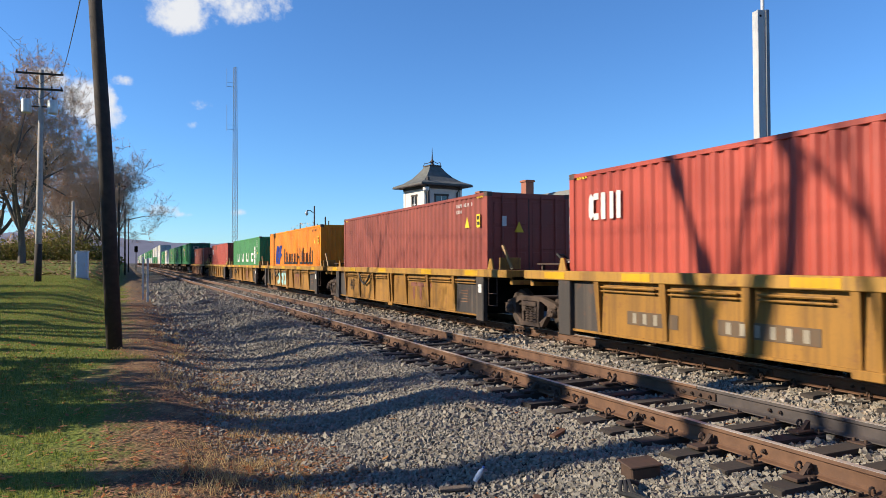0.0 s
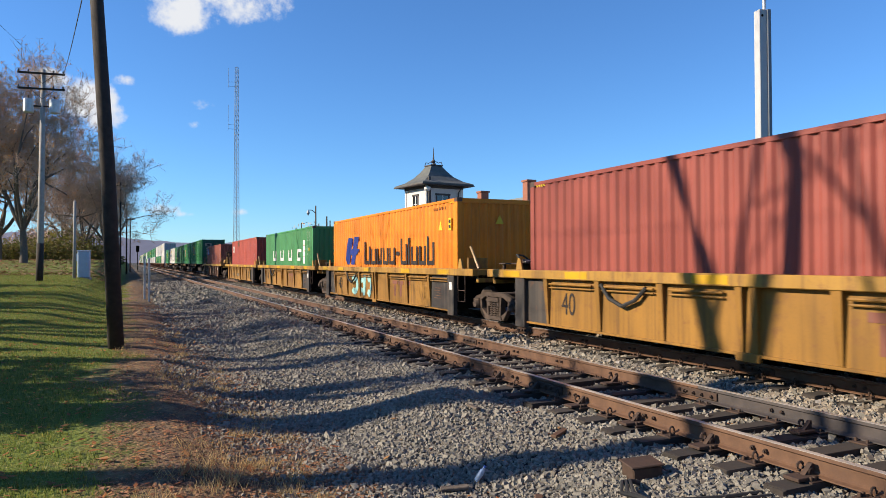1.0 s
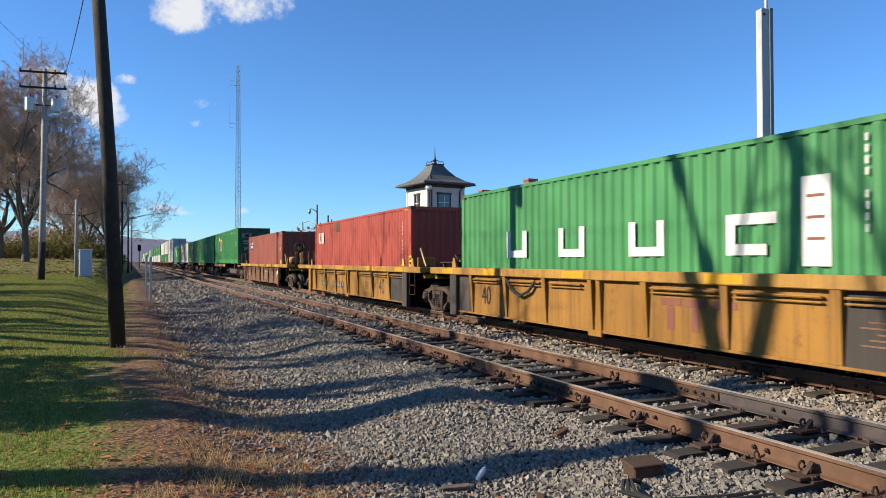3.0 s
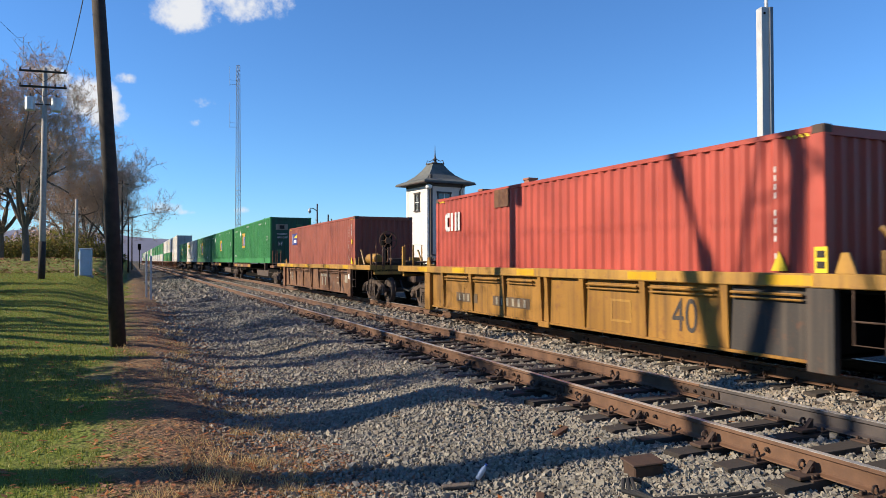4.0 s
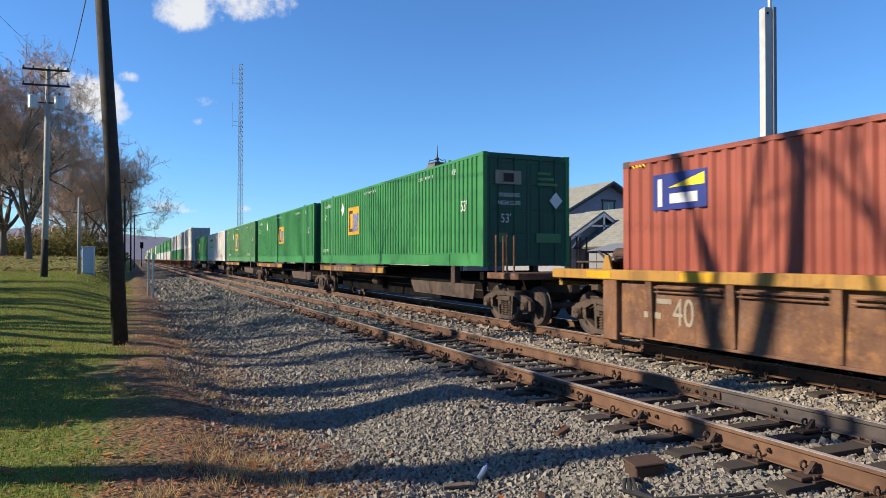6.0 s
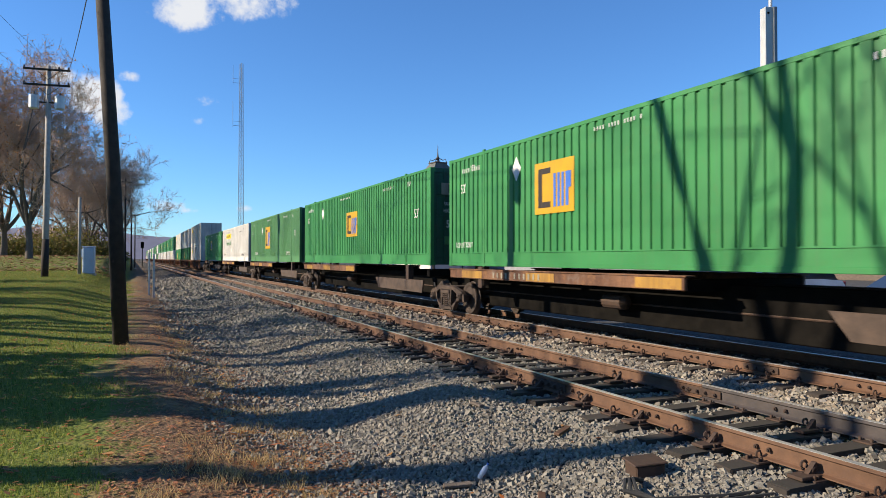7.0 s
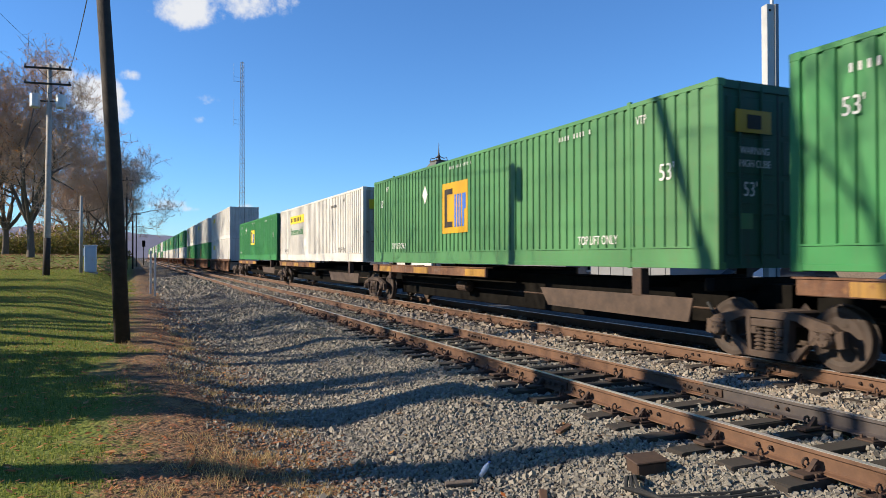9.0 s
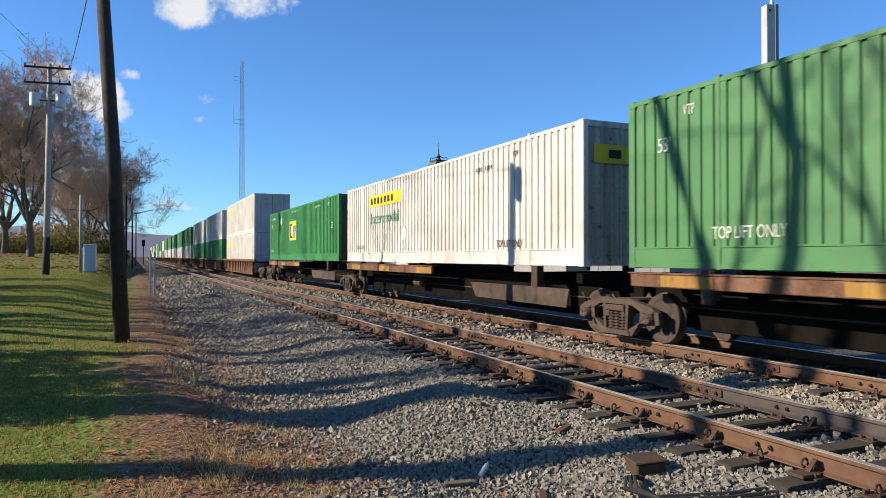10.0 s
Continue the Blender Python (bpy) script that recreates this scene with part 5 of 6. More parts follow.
def stones(name, zones, material, label, seed, lift=0.0):
    """Loose crushed stone laid over the ground: zones of (x0, x1, y0, y1, count, radius)."""
    rng = np.random.default_rng(seed)
    base = np.array([(x, y, z) for z in (-1, 1) for y in (-1, 1) for x in (-1, 1)]) * 0.72
    tri = np.array([(0, 2, 1), (1, 2, 3), (4, 5, 6), (5, 7, 6), (0, 1, 4), (1, 5, 4), (2, 6, 3), (3, 6, 7), (0, 4, 2), (2, 4, 6), (1, 3, 5), (3, 7, 5)])
    allv, allf, k = [], [], 0
    for x0, x1, y0, y1, n, r in zones:
        u = rng.random(n)
        y = y0 + (y1 - y0) * u ** 1.35
        x = x0 + (x1 - x0) * rng.random(n)
        keep = []
        for i in range(n):
            if rng.random() < min(1.0, max(0.0, (x[i] - 0.65 + 1.0 * noise.noise((x[i] * 0.6, y[i] * 0.5, 2))) / 1.9)):
                keep.append(i)
        x, y = x[keep], y[keep]
        n = len(x)
        z = np.array([ground_z(a, b) for a, b in zip(x, y)]) + lift
        rad = r * np.exp(rng.normal(0, 0.28, n))
        sh = base[None] + rng.normal(0, 0.15, (n, 8, 3))
        sh = sh * (rad[:, None, None] * np.stack([rng.uniform(0.8, 1.25, n), rng.uniform(0.8, 1.25, n), rng.uniform(0.55, 0.95, n)], 1)[:, None, :])
        a, b, c = rng.uniform(0, 6.28, n), rng.normal(0, 0.9, n), rng.normal(0, 0.9, n)
        ca, sa, cb, sb, cc, sc = np.cos(a), np.sin(a), np.cos(b), np.sin(b), np.cos(c), np.sin(c)
        one, nul = np.ones(n), np.zeros(n)
        rz = np.stack([ca, -sa, nul, sa, ca, nul, nul, nul, one], 1).reshape(n, 3, 3)
        rx = np.stack([one, nul, nul, nul, cb, -sb, nul, sb, cb], 1).reshape(n, 3, 3)
        ry = np.stack([cc, nul, sc, nul, one, nul, -sc, nul, cc], 1).reshape(n, 3, 3)
        sh = np.einsum("nij,nkj->nki", rz @ rx @ ry, sh)
        sh += np.stack([x, y, z + rad * rng.uniform(0.0, 0.55, n)], 1)[:, None, :]
        allv.append(sh.reshape(-1, 3))
        allf.append((tri[None] + (k + 8 * np.arange(n))[:, None, None]).reshape(-1, 3))
        k += 8 * n
    ob = new(name, fast_mesh(name, np.concatenate(allv), np.concatenate(allf), material))
    return tagged(ob, label, "gravel", kind="stuff")


def build_ballast():
    stones("ballast", [(0.45, 4.95, 2.6, 9.0, 48000, 0.0178), (0.45, 4.95, 9.0, 17.0, 38000, 0.021), (0.6, 4.95, 17.0, 34.0, 20000, 0.032), (1.2, 4.9, 34.0, 70.0, 8000, 0.055)], M["stone"], "crushed grey ballast stones on the track shoulder", 11)
    stones("track_ballast", [(4.7, 8.4, 2.0, 10.0, 18000, 0.022), (4.7, 8.4, 10.0, 24.0, 15000, 0.027), (4.7, 8.4, 24.0, 60.0, 7000, 0.05)], M["stone"], "grey ballast stones between the rails", 12, 0.0)
    stones("rusty_ballast", [(7.4, 11.2, 2.0, 12.0, 14000, 0.024), (7.4, 11.2, 12.0, 40.0, 9000, 0.042)], M["stone_rusty"], "rust-stained ballast stones under the train", 13, 0.0)


build_sleepers()
build_ballast()

# ---------------------------------------------------------------- lawn, leaves


def scatter(name, label, category, material, n, area, size, seed, shape):
    """Many small flat pieces on the ground: blades of grass or fallen leaves."""
    rng = np.random.default_rng(seed)
    x0, x1, y0, y1 = area
    y = y0 + (y1 - y0) * rng.random(n) ** 1.6
    x = x0 + (x1 - x0) * rng.random(n)
    ok = (x > -0.155 * y - 1.2)
    x, y = x[ok], y[ok]
    if shape == "blade":
        ok = np.array([a < -0.35 + 1.2 * noise.noise((a * 0.5, b * 0.5, 5)) + 0.5 * noise.noise((a * 2, b * 2, 1)) for a, b in zip(x, y)])
        x, y = x[ok], y[ok]
    n = len(x)
    z = np.array([ground_z(a, b) for a, b in zip(x, y)])
    s = size * np.exp(rng.normal(0, 0.3, n)) * (1 + y * (0.012 if shape == "blade" else 0.004))
    w = rng.uniform(0, 2 * np.pi, n)
    p = np.stack([x, y, z], 1)
    d = np.stack([np.cos(w), np.sin(w), np.zeros(n)], 1)
    e = np.stack([-np.sin(w), np.cos(w), np.zeros(n)], 1)
    up = np.array([0, 0, 1.0])
    if shape == "blade":
        lean = rng.normal(0, 0.4, (n, 1))
        v = np.stack([p - d * s[:, None] * 0.12, p + d * s[:, None] * 0.12, p + e * s[:, None] * lean + up * s[:, None]], 1)
        f = np.arange(3 * n).reshape(n, 3)
    else:
        c1, c2 = rng.uniform(0.0, 0.6, (n, 1)), rng.uniform(0.0, 0.6, (n, 1))
        q = p + up * 0.008 + up * rng.uniform(0, 0.02, (n, 1))
        s = s[:, None]
        v = np.stack([q - d * s, q + e * s * 0.45 + up * s * c1 * 0.5, q + d * s + up * s * c2, q - e * s * 0.45 + up * s * c2 * 0.5], 1)
        f = np.arange(4 * n).reshape(n, 4)
    ob = new(name, fast_mesh(name, v.reshape(-1, 3), f, material))
    return tagged(ob, label, category, kind="stuff")


scatter("grass", "short green lawn grass in patches of shade", "grass", M["blade"], 420000, (-9, 0.7, 4.5, 60), 0.028, 21, "blade")
scatter("fallen_leaves", "orange and brown fallen leaves on lawn and dirt", "leaves", M["fallen"], 15000, (-9, 1.9, 4.0, 60), 0.034, 22, "leaf")
scatter("leaf_litter", "carpet of orange leaves under the far trees", "leaves", M["litter"], 9000, (-22, -1.0, 54, 112), 0.10, 24, "leaf")
scatter("brown_leaves", "matted brown and red leaves over the dirt strip", "leaves", M["litter"], 34000, (-0.25, 2.1, 4.2, 34), 0.018, 25, "leaf")
scatter("stray_leaves", "dry orange leaves caught between ballast and rails", "leaves", M["fallen"], 700, (1.5, 8.0, 3.0, 22), 0.030, 23, "leaf")


def tuft(x, y, seed, r=0.22, n=70):
    rnd = random.Random(seed)
    m = Mesh()
    z = ground_z(x, y)
    for i in range(n):
        a, d = rnd.uniform(0, 6.28), r * math.sqrt(rnd.random())
        px, py = x + d * math.cos(a), y + d * math.sin(a)
        h, l = rnd.uniform(0.05, 0.13), rnd.uniform(-0.07, 0.07)
        w = rnd.uniform(0, 3.14)
        m.put([(px - 0.004 * math.cos(w), py - 0.004 * math.sin(w), z), (px + 0.004 * math.cos(w), py + 0.004 * math.sin(w), z), (px + l, py + rnd.uniform(-0.07, 0.07), z + h)], [(0, 1, 2)])
    ob = part("grass_tuft", m, M["straw"])
    tagged(ob, "dry straw-coloured grass tuft in the gravel", "grass", "dry grass tufts", "stuff")


for i, (x, y) in enumerate([(1.0, 10.6), (1.5, 10.0), (1.3, 8.7), (1.75, 8.3), (0.7, 7.3), (0.9, 7.0), (1.15, 7.2), (0.5, 6.9), (1.4, 7.0), (0.95, 11.8), (0.8, 14.5), (0.6, 12.8), (0.75, 6.6), (1.3, 6.4), (2.0, 9.4), (0.2, 6.2)]):
    tuft(x, y, i, 0.2 + 0.06 * (i % 3), 90)
rt = random.Random(17)
for i in range(44):
    y = 5.6 + 16 * rt.random() ** 1.5
    tuft(rt.gauss(1.0, 0.45), y, 100 + i, rt.uniform(0.08, 0.26), 50)

# ---------------------------------------------------------------- trees


def grow(seed, height, r0, fork, limbs=4, spread=0.55, depth=5, twig_count=3, leaves=400, leaf_size=0.06, first=None, limb=0.58, sprays=0, thin=0.012, busy=(2, 3, 4, 5)):
    """Meshes of one bare deciduous tree: wood, twigs and a few leaves left."""
    rnd = random.Random(seed)
    wood, twigs, leaf = Mesh(), Mesh(), Mesh()
    tips = []

    def branch(p, d, length, r, level):
        n = 4 if level < 2 else 3
        pts, rad = [p], [r]
        for i in range(n):
            d = (d + Vector((rnd.gauss(0, 0.13), rnd.gauss(0, 0.13), rnd.gauss(0.03, 0.08)))).normalized()
            pts.append(pts[-1] + d * (length / n))
            rad.append(r * (1 - 0.45 * (i + 1) / n))
        (wood if level < 3 else twigs).tube(pts, [max(q, thin) for q in rad], 8 if level == 0 else (6 if level < 3 else 3), False)
        if level >= depth:
            tips.append(pts[-1])
            tips.append(pts[1])
            return
        k = twig_count + (1 if level in busy else 0)
        for i in range(k):
            q = pts[-1] if i < 2 else pts[rnd.randrange(1, n)]
            a = Vector((rnd.gauss(0, 1), rnd.gauss(0, 1), rnd.gauss(0.25, 0.6))).normalized()
            nd = (d * (1 - spread) + a * spread * 1.25).normalized()
            branch(q, nd, length * rnd.uniform(0.58, 0.78), rad[-1] * rnd.uniform(0.6, 0.8), level + 1)

    trunk = [Vector((0, 0, -0.4)), Vector((0, 0, 0.3)), Vector((rnd.gauss(0, 0.1), rnd.gauss(0, 0.1), fork * 0.5)), Vector((rnd.gauss(0, 0.15), rnd.gauss(0, 0.15), fork))]
    wood.tube(trunk, [r0 * 1.5, r0 * 1.1, r0 * 0.92, r0 * 0.8], 10, False)
    ways = first or [(math.cos(6.28 * i / limbs + 0.5), math.sin(6.28 * i / limbs + 0.5), rnd.uniform(0.9, 1.9)) for i in range(limbs)]
    for w in ways:
        branch(trunk[-1], Vector(w).normalized(), (height - fork) * rnd.uniform(0.36, 0.46), r0 * limb, 1)
    for p in tips:
        for i in range(sprays):
            d = Vector((rnd.gauss(0, 1), rnd.gauss(0, 1), rnd.gauss(0.25, 0.8))).normalized()
            q = p + d * rnd.uniform(0.35, 0.9)
            twigs.tube([p, q], [0.015, 0.009], 3, False)
    for i in range(leaves):
        p = rnd.choice(tips) + Vector((rnd.gauss(0, 0.12), rnd.gauss(0, 0.12), rnd.gauss(0, 0.12)))
        a, b = Vector((rnd.gauss(0, 1), rnd.gauss(0, 1), rnd.gauss(0, 1))).normalized(), Vector((rnd.gauss(0, 1), rnd.gauss(0, 1), rnd.gauss(0, 1))).normalized()
        s = leaf_size * rnd.uniform(0.7, 1.4)
        leaf.put([p - a * s, p + b * s * 0.6, p + a * s, p - b * s * 0.6], [(0, 1, 2, 3)])
    return wood, twigs, leaf


def tree(label, meshes, m, crown=True):
    t = thing("tree", label, "tree", m, "trees on the lawn")
    t.matrix_basis = m
    part("trunk", meshes[0], M["bark"], t, "dark bark trunk and limbs", True)
    part("crown", meshes[1], M["twig"], t)
    if crown and meshes[2].v:
        part("foliage", meshes[2], M["leaf"], t)
    return t


def build_trees():
    # those that stand in view
    a = tree("large bare tree with brown leaves on its twigs", grow(3, 20, 0.5, 3.2, 7, 0.62, 6, 3, 9000, 0.09, sprays=2, thin=0.02, busy=(2, 5)), pose(-10.2, 86, 1.3) @ Matrix.Diagonal((0.74, 0.9, 1.16, 1)))
    b = tree("bare tree with fine twigs beside the track", grow(8, 15, 0.3, 3.0, 7, 0.55, 6, 3, 700, 0.1, sprays=1, thin=0.016, busy=(2, 5)), pose(-2.6, 104, 0.3) @ Matrix.Diagonal((0.95, 0.95, 1.15, 1)))
    copy_thing(a, pose(-15.5, 88, 1.3, 0, 0, 130))
    copy_thing(b, pose(-6.0, 122, 1.0, 0, 0, 90))
    copy_thing(a, pose(-15.5, 106, 1.3, 0, 0, 300))
    copy_thing(a, pose(-9.5, 132, 1.3, 0, 0, 20) @ Matrix.Scale(0.85, 4))
    copy_thing(b, pose(-4.5, 160, 0.5, 0, 0, 200))
    # those whose shade lies over the lawn and the train
    s = tree("tall bare tree with forked limbs on the lawn", grow(5, 21, 0.62, 9.6, 3, 0.5, 4, 3, 60, 0.08, [(0.05, 0.55, 1.5), (0.1, -0.5, 1.5)], 0.34), pose(-11, 13.55, -0.4))
    g = tree("bare tree on the lawn with spreading limbs", grow(12, 15, 0.42, 3.4, 5, 0.55, 4, 3, 250, 0.08), pose(-14.0, 3.5, -0.4))
    copy_thing(s, pose(-11.4, 10.75, -0.4, 0, 0, 35) @ Matrix.Diagonal((0.5, 0.5, 0.9, 1)))
    copy_thing(g, pose(-12.0, 23.4, -0.2, 0, 0, 80))
    copy_thing(g, pose(-12.5, 30.2, -0.1, 0, 0, 170))
    copy_thing(g, pose(-14.0, 37.8, 0.2, 0, 0, 300))
    h = tree("slender bare tree with a high fork on the lawn", grow(23, 10.8, 0.3, 6.6, 3, 0.5, 4, 3, 120, 0.09, [(0.1, 0.35, 1.2), (0.15, -0.4, 1.2), (0.5, 0.05, 1.3)], 0.6), pose(-12.0, 15.7, -0.35))
    for x, y, turn, k in ((-11.8, 18.3, 60, 0.95), (-12.2, 25.5, 200, 1.0), (-12.5, 32.5, 20, 0.9)):
        copy_thing(h, pose(x, y, -0.3, 0, 0, turn) @ Matrix.Scale(k, 4))


build_trees()


def leaf_bank(name, label, boxes, n, material, size, seed):
    """Undergrowth: clumps of small leaves over rounded mounds."""
    rng = np.random.default_rng(seed)
    out = []
    for x, y, z, rx, ry, rz in boxes:
        d = rng.normal(0, 1, (n, 3))
        d /= np.linalg.norm(d, axis=1)[:, None]
        d[:, 2] = np.abs(d[:, 2])
        rr = rng.uniform(0.55, 1.08, (n, 1))
        c = np.array([x, y, z]) + d * rr * np.array([rx, ry, rz])
        a, b = rng.normal(0, 1, (n, 3)), rng.normal(0, 1, (n, 3))
        a /= np.linalg.norm(a, axis=1)[:, None]
        b /= np.linalg.norm(b, axis=1)[:, None]
        s = size * rng.uniform(0.6, 1.4, (n, 1))
        out.append(np.stack([c - a * s, c + b * s * 0.6, c + a * s, c - b * s * 0.6], 1).reshape(-1, 3))
    v = np.concatenate(out)
    ob = new(name, fast_mesh(name, v, np.arange(len(v)).reshape(-1, 4), material))
    return tagged(ob, label, "bushes", kind="stuff")


rb = random.Random(4)
leaf_bank("undergrowth", "yellow-green and brown bushes behind the lawn", [(-34 + i * 1.35 + rb.uniform(-1, 1), 118 + rb.uniform(-8, 8), 1.2, rb.uniform(2.2, 3.8), 2.5, rb.uniform(2.5, 6.0)) for i in range(24)], 1500, M["bush"], 0.2, 31)
leaf_bank("thicket", "brown leafless thicket behind the lawn", [(-42 + i * 1.9 + rb.uniform(-1, 1), 142 + rb.uniform(-6, 6), 1.0, 3.6, 3.0, rb.uniform(5, 9)) for i in range(16)], 450, M["twig"], 0.2, 36)
leaf_bank("distant_wood", "bare brown wood along the railway in the distance", [(-14 - i * 2.2 + rb.uniform(-2, 2), 150 + i * 13 + rb.uniform(-5, 5), 0.5, 6, 6, rb.uniform(5, 10)) for i in range(12)], 1500, M["twig"], 0.35, 32)
leaf_bank("evergreen_shrubs", "dense dark shrubs that shade the lawn", [(-6.3, 11.4, -0.4, 1.5, 0.8, 3.3), (-6.5, 12.9, -0.4, 1.7, 1.1, 3.8), (-6.6, 14.7, -0.4, 1.8, 1.2, 3.9), (-6.9, 16.4, -0.4, 1.8, 1.3, 3.4), (-7.6, 18.6, -0.4, 1.2, 0.5, 3.0)], 3000, M["bush"], 0.11, 35)
leaf_bank("lawn_shrubs", "loose shrubs that dapple the lawn", [(-8.2, 24.6, -0.2, 1.7, 0.6, 3.0), (-9.6, 31.0, 0.0, 1.6, 1.2, 4.0), (-10.2, 36.5, 0.2, 1.6, 1.3, 4.2), (-10.6, 43.0, 0.4, 1.6, 1.6, 4.4)], 1900, M["bush"], 0.12, 37)
leaf_bank("station_wood", "bare brown trees behind the station", [(40 + i * 9 + rb.uniform(-3, 3), 190 + rb.uniform(-20, 20) - i * 3, 0.5, 7, 7, rb.uniform(7, 12)) for i in range(14)], 900, M["twig"], 0.4, 33)

# ---------------------------------------------------------------- poles, wires, mast


def build_near_pole():
    p = thing("utility_pole", "dark creosoted wooden utility pole leaning beside the lawn", "utility pole", pose(-0.21, 16.6, ground_z(-0.21, 16.6)), "utility poles")
    part("shaft", Mesh().tube([(0, 0, -0.3), (-0.2, 0.02, 4.0), (-0.5, 0.05, 8.65)], [0.165, 0.15, 0.13], 16), M["pole"], p, "", True)
    part("pole_can", Mesh().lathe([(7.85, 0.13), (7.9, 0.15), (8.5, 0.15), (8.55, 0.1)], 12, Matrix.Translation((-0.5, -0.24, 0)), "z"), M["galv"], p, "small grey can on the pole top")
    part("staple", Mesh().box(-0.19, -0.16, -0.14, -0.1, 1.8, 1.86), M["iron"], p)


def build_transformer_pole():
    z = ground_z(-4.65, 45.8)
    p = thing("utility_pole", "weathered utility pole with two crossarms and two grey transformers", "utility pole", pose(-4.65, 45.8, z, 0, 0, -8), "utility poles")
    part("shaft", Mesh().tube([(0, 0, -0.3), (0.06, 0, 3.6), (0.14, 0, 12.3)], [0.19, 0.17, 0.12], 14), M["pole_grey"], p, "sun-bleached grey shaft", True)
    part("base_sleeve", Mesh().tube([(0, 0, -0.3), (0.04, 0, 2.2)], [0.196, 0.19], 14), M["pole"], p, "dark treated foot of the pole", True)
    for zz in (11.15, 12.05):
        arm = part("crossarm", Mesh().chamfer(-1.15, 1.3, -0.2, -0.1, zz - 0.055, zz + 0.055, 0.01), M["pole"], p)
        for x in (-1.1, -0.6, 0.7, 1.2):
            part("insulator", Mesh().lathe([(zz + 0.05, 0.02), (zz + 0.09, 0.045), (zz + 0.15, 0.05), (zz + 0.2, 0.025)], 8, Matrix.Translation((x, -0.15, 0)), "z"), M["trim"], arm)
        for s in (-1, 1):
            part("brace", Mesh().tube([(0.14, -0.2, zz - 0.6), (0.14 + s * 0.7, -0.2, zz)], 0.015, 5), M["iron"], arm)
    for x in (-0.6, 0.75):
        t = part("transformer", Mesh().lathe([(9.75, 0.24), (9.8, 0.27), (10.5, 0.27), (10.55, 0.22)], 16, Matrix.Translation((x, -0.1, 0)), "z"), M["galv"], p, "grey can transformer")
        part("bushing", Mesh().lathe([(10.55, 0.04), (10.75, 0.03)], 8, Matrix.Translation((x, -0.1, 0)), "z"), M["trim"], t)
        part("lug", Mesh().box(min(x, 0.1), max(x, 0.1), -0.12, -0.08, 10.1, 10.18), M["iron"], t)


def wire(name, pts, r, label):
    m = Mesh()
    for a, b, sag in pts:
        a, b = Vector(a), Vector(b)
        m.tube([a.lerp(b, i / 14) - Vector((0, 0, sag * 4 * (i / 14) * (1 - i / 14))) for i in range(15)], r, 5)
    tagged(part(name, m, M["wire"]), label, "cable")


def build_wires():
    wire("service_cable", [((-3.5, 45.6, 12.45), (-0.75, 16.65, 8.25), 0.25)], 0.015, "twisted black service cable strung between poles")
    wire("power_line", [((-5.8, 45.8, 12.3), (-9.5, 8.0, 12.8), 0.8)], 0.008, "thin black power line over the lawn")
    wire("power_line", [((-3.6, 45.9, 12.3), (-8.6, 8.0, 12.9), 0.8)], 0.008, "thin black power line over the lawn")
    wire("power_line", [((-5.5, 45.8, 11.4), (-9.6, 8.0, 11.6), 0.7)], 0.008, "thin black power line over the lawn")


def simple_pole(x, y, top, r, material, label, arm=0.0, name="pole"):
    z = ground_z(x, y)
    p = thing(name, label, "pole", pose(x, y, z), "line poles")
    part("shaft", Mesh().tube([(0, 0, -0.3), (0, 0, top - z)], [r, r * 0.75], 10), material, p, "", True)
    if arm:
        part("crossarm", Mesh().box(-arm, arm, -0.06, 0.06, top - z - 0.5, top - z - 0.38), material, p)


def build_small_poles():
    simple_pole(-3.05, 48.8, 5.4, 0.11, M["pole_grey"], "short grey wooden stub pole on the lawn")
    simple_pole(-0.9, 99.0, 12.0, 0.14, M["pole"], "dark line pole beside the track in the distance", 0.8)
    simple_pole(-0.2, 118.0, 11.0, 0.14, M["pole"], "dark line pole beside the track in the distance", 0.9)
    simple_pole(0.4, 150.0, 10.5, 0.13, M["pole"], "dark line pole beside the track in the distance", 0.9)
    for x, y, top in ((34.2, 148.0, 10.0), (37.5, 146.0, 9.8), (24.2, 90.0, 7.6), (31.5, 115.0, 8.6)):
        simple_pole(x, y, top, 0.13, M["pole"], "dark wooden pole behind the train")
    for x, y, h in ((0.80, 39.3, 2.2), (0.98, 37.6, 2.15)):
        z = ground_z(x, y)
        p = thing("marker_post", "thin grey steel marker post in the gravel", "post", pose(x, y, z), "marker posts")
        part("shaft", Mesh().chamfer(-0.05, 0.05, -0.03, 0.03, -0.2, h, 0.005), M["galv"], p)
        part("cap", Mesh().chamfer(-0.06, 0.06, -0.04, 0.04, h, h + 0.05, 0.01), M["galv"], p)
    # lamp post behind the train
    p = thing("street_lamp", "dark street lamp pole with a curved arm", "street lamp", pose(22.4, 88.8, -0.3))
    part("shaft", Mesh().tube([(0, 0, 0), (0, 0, 9.2)], [0.13, 0.09], 10), M["trim"], p, "", True)
    part("arm", Mesh().tube([(0, 0, 8.2), (-0.5, 0, 8.6), (-1.0, 0, 8.6)], 0.05, 8), M["trim"], p)
    part("lamp_head", Mesh().lathe([(7.9, 0.05), (8.2, 0.22), (8.35, 0.2), (8.6, 0.05)], 12, Matrix.Translation((-1.0, 0, 0)), "z"), M["galv"], p)
    # far signal
    p = thing("railway_signal", "dark railway signal mast beside the distant track", "railway signal", pose(2.0, 170, -0.3))
    part("mast", Mesh().tube([(0, 0, 0), (0, 0, 5.2)], 0.09, 8), M["black"], p)
    part("signal_head", Mesh().chamfer(-0.35, 0.35, -0.2, 0.1, 4.2, 5.6, 0.05), M["black"], p)


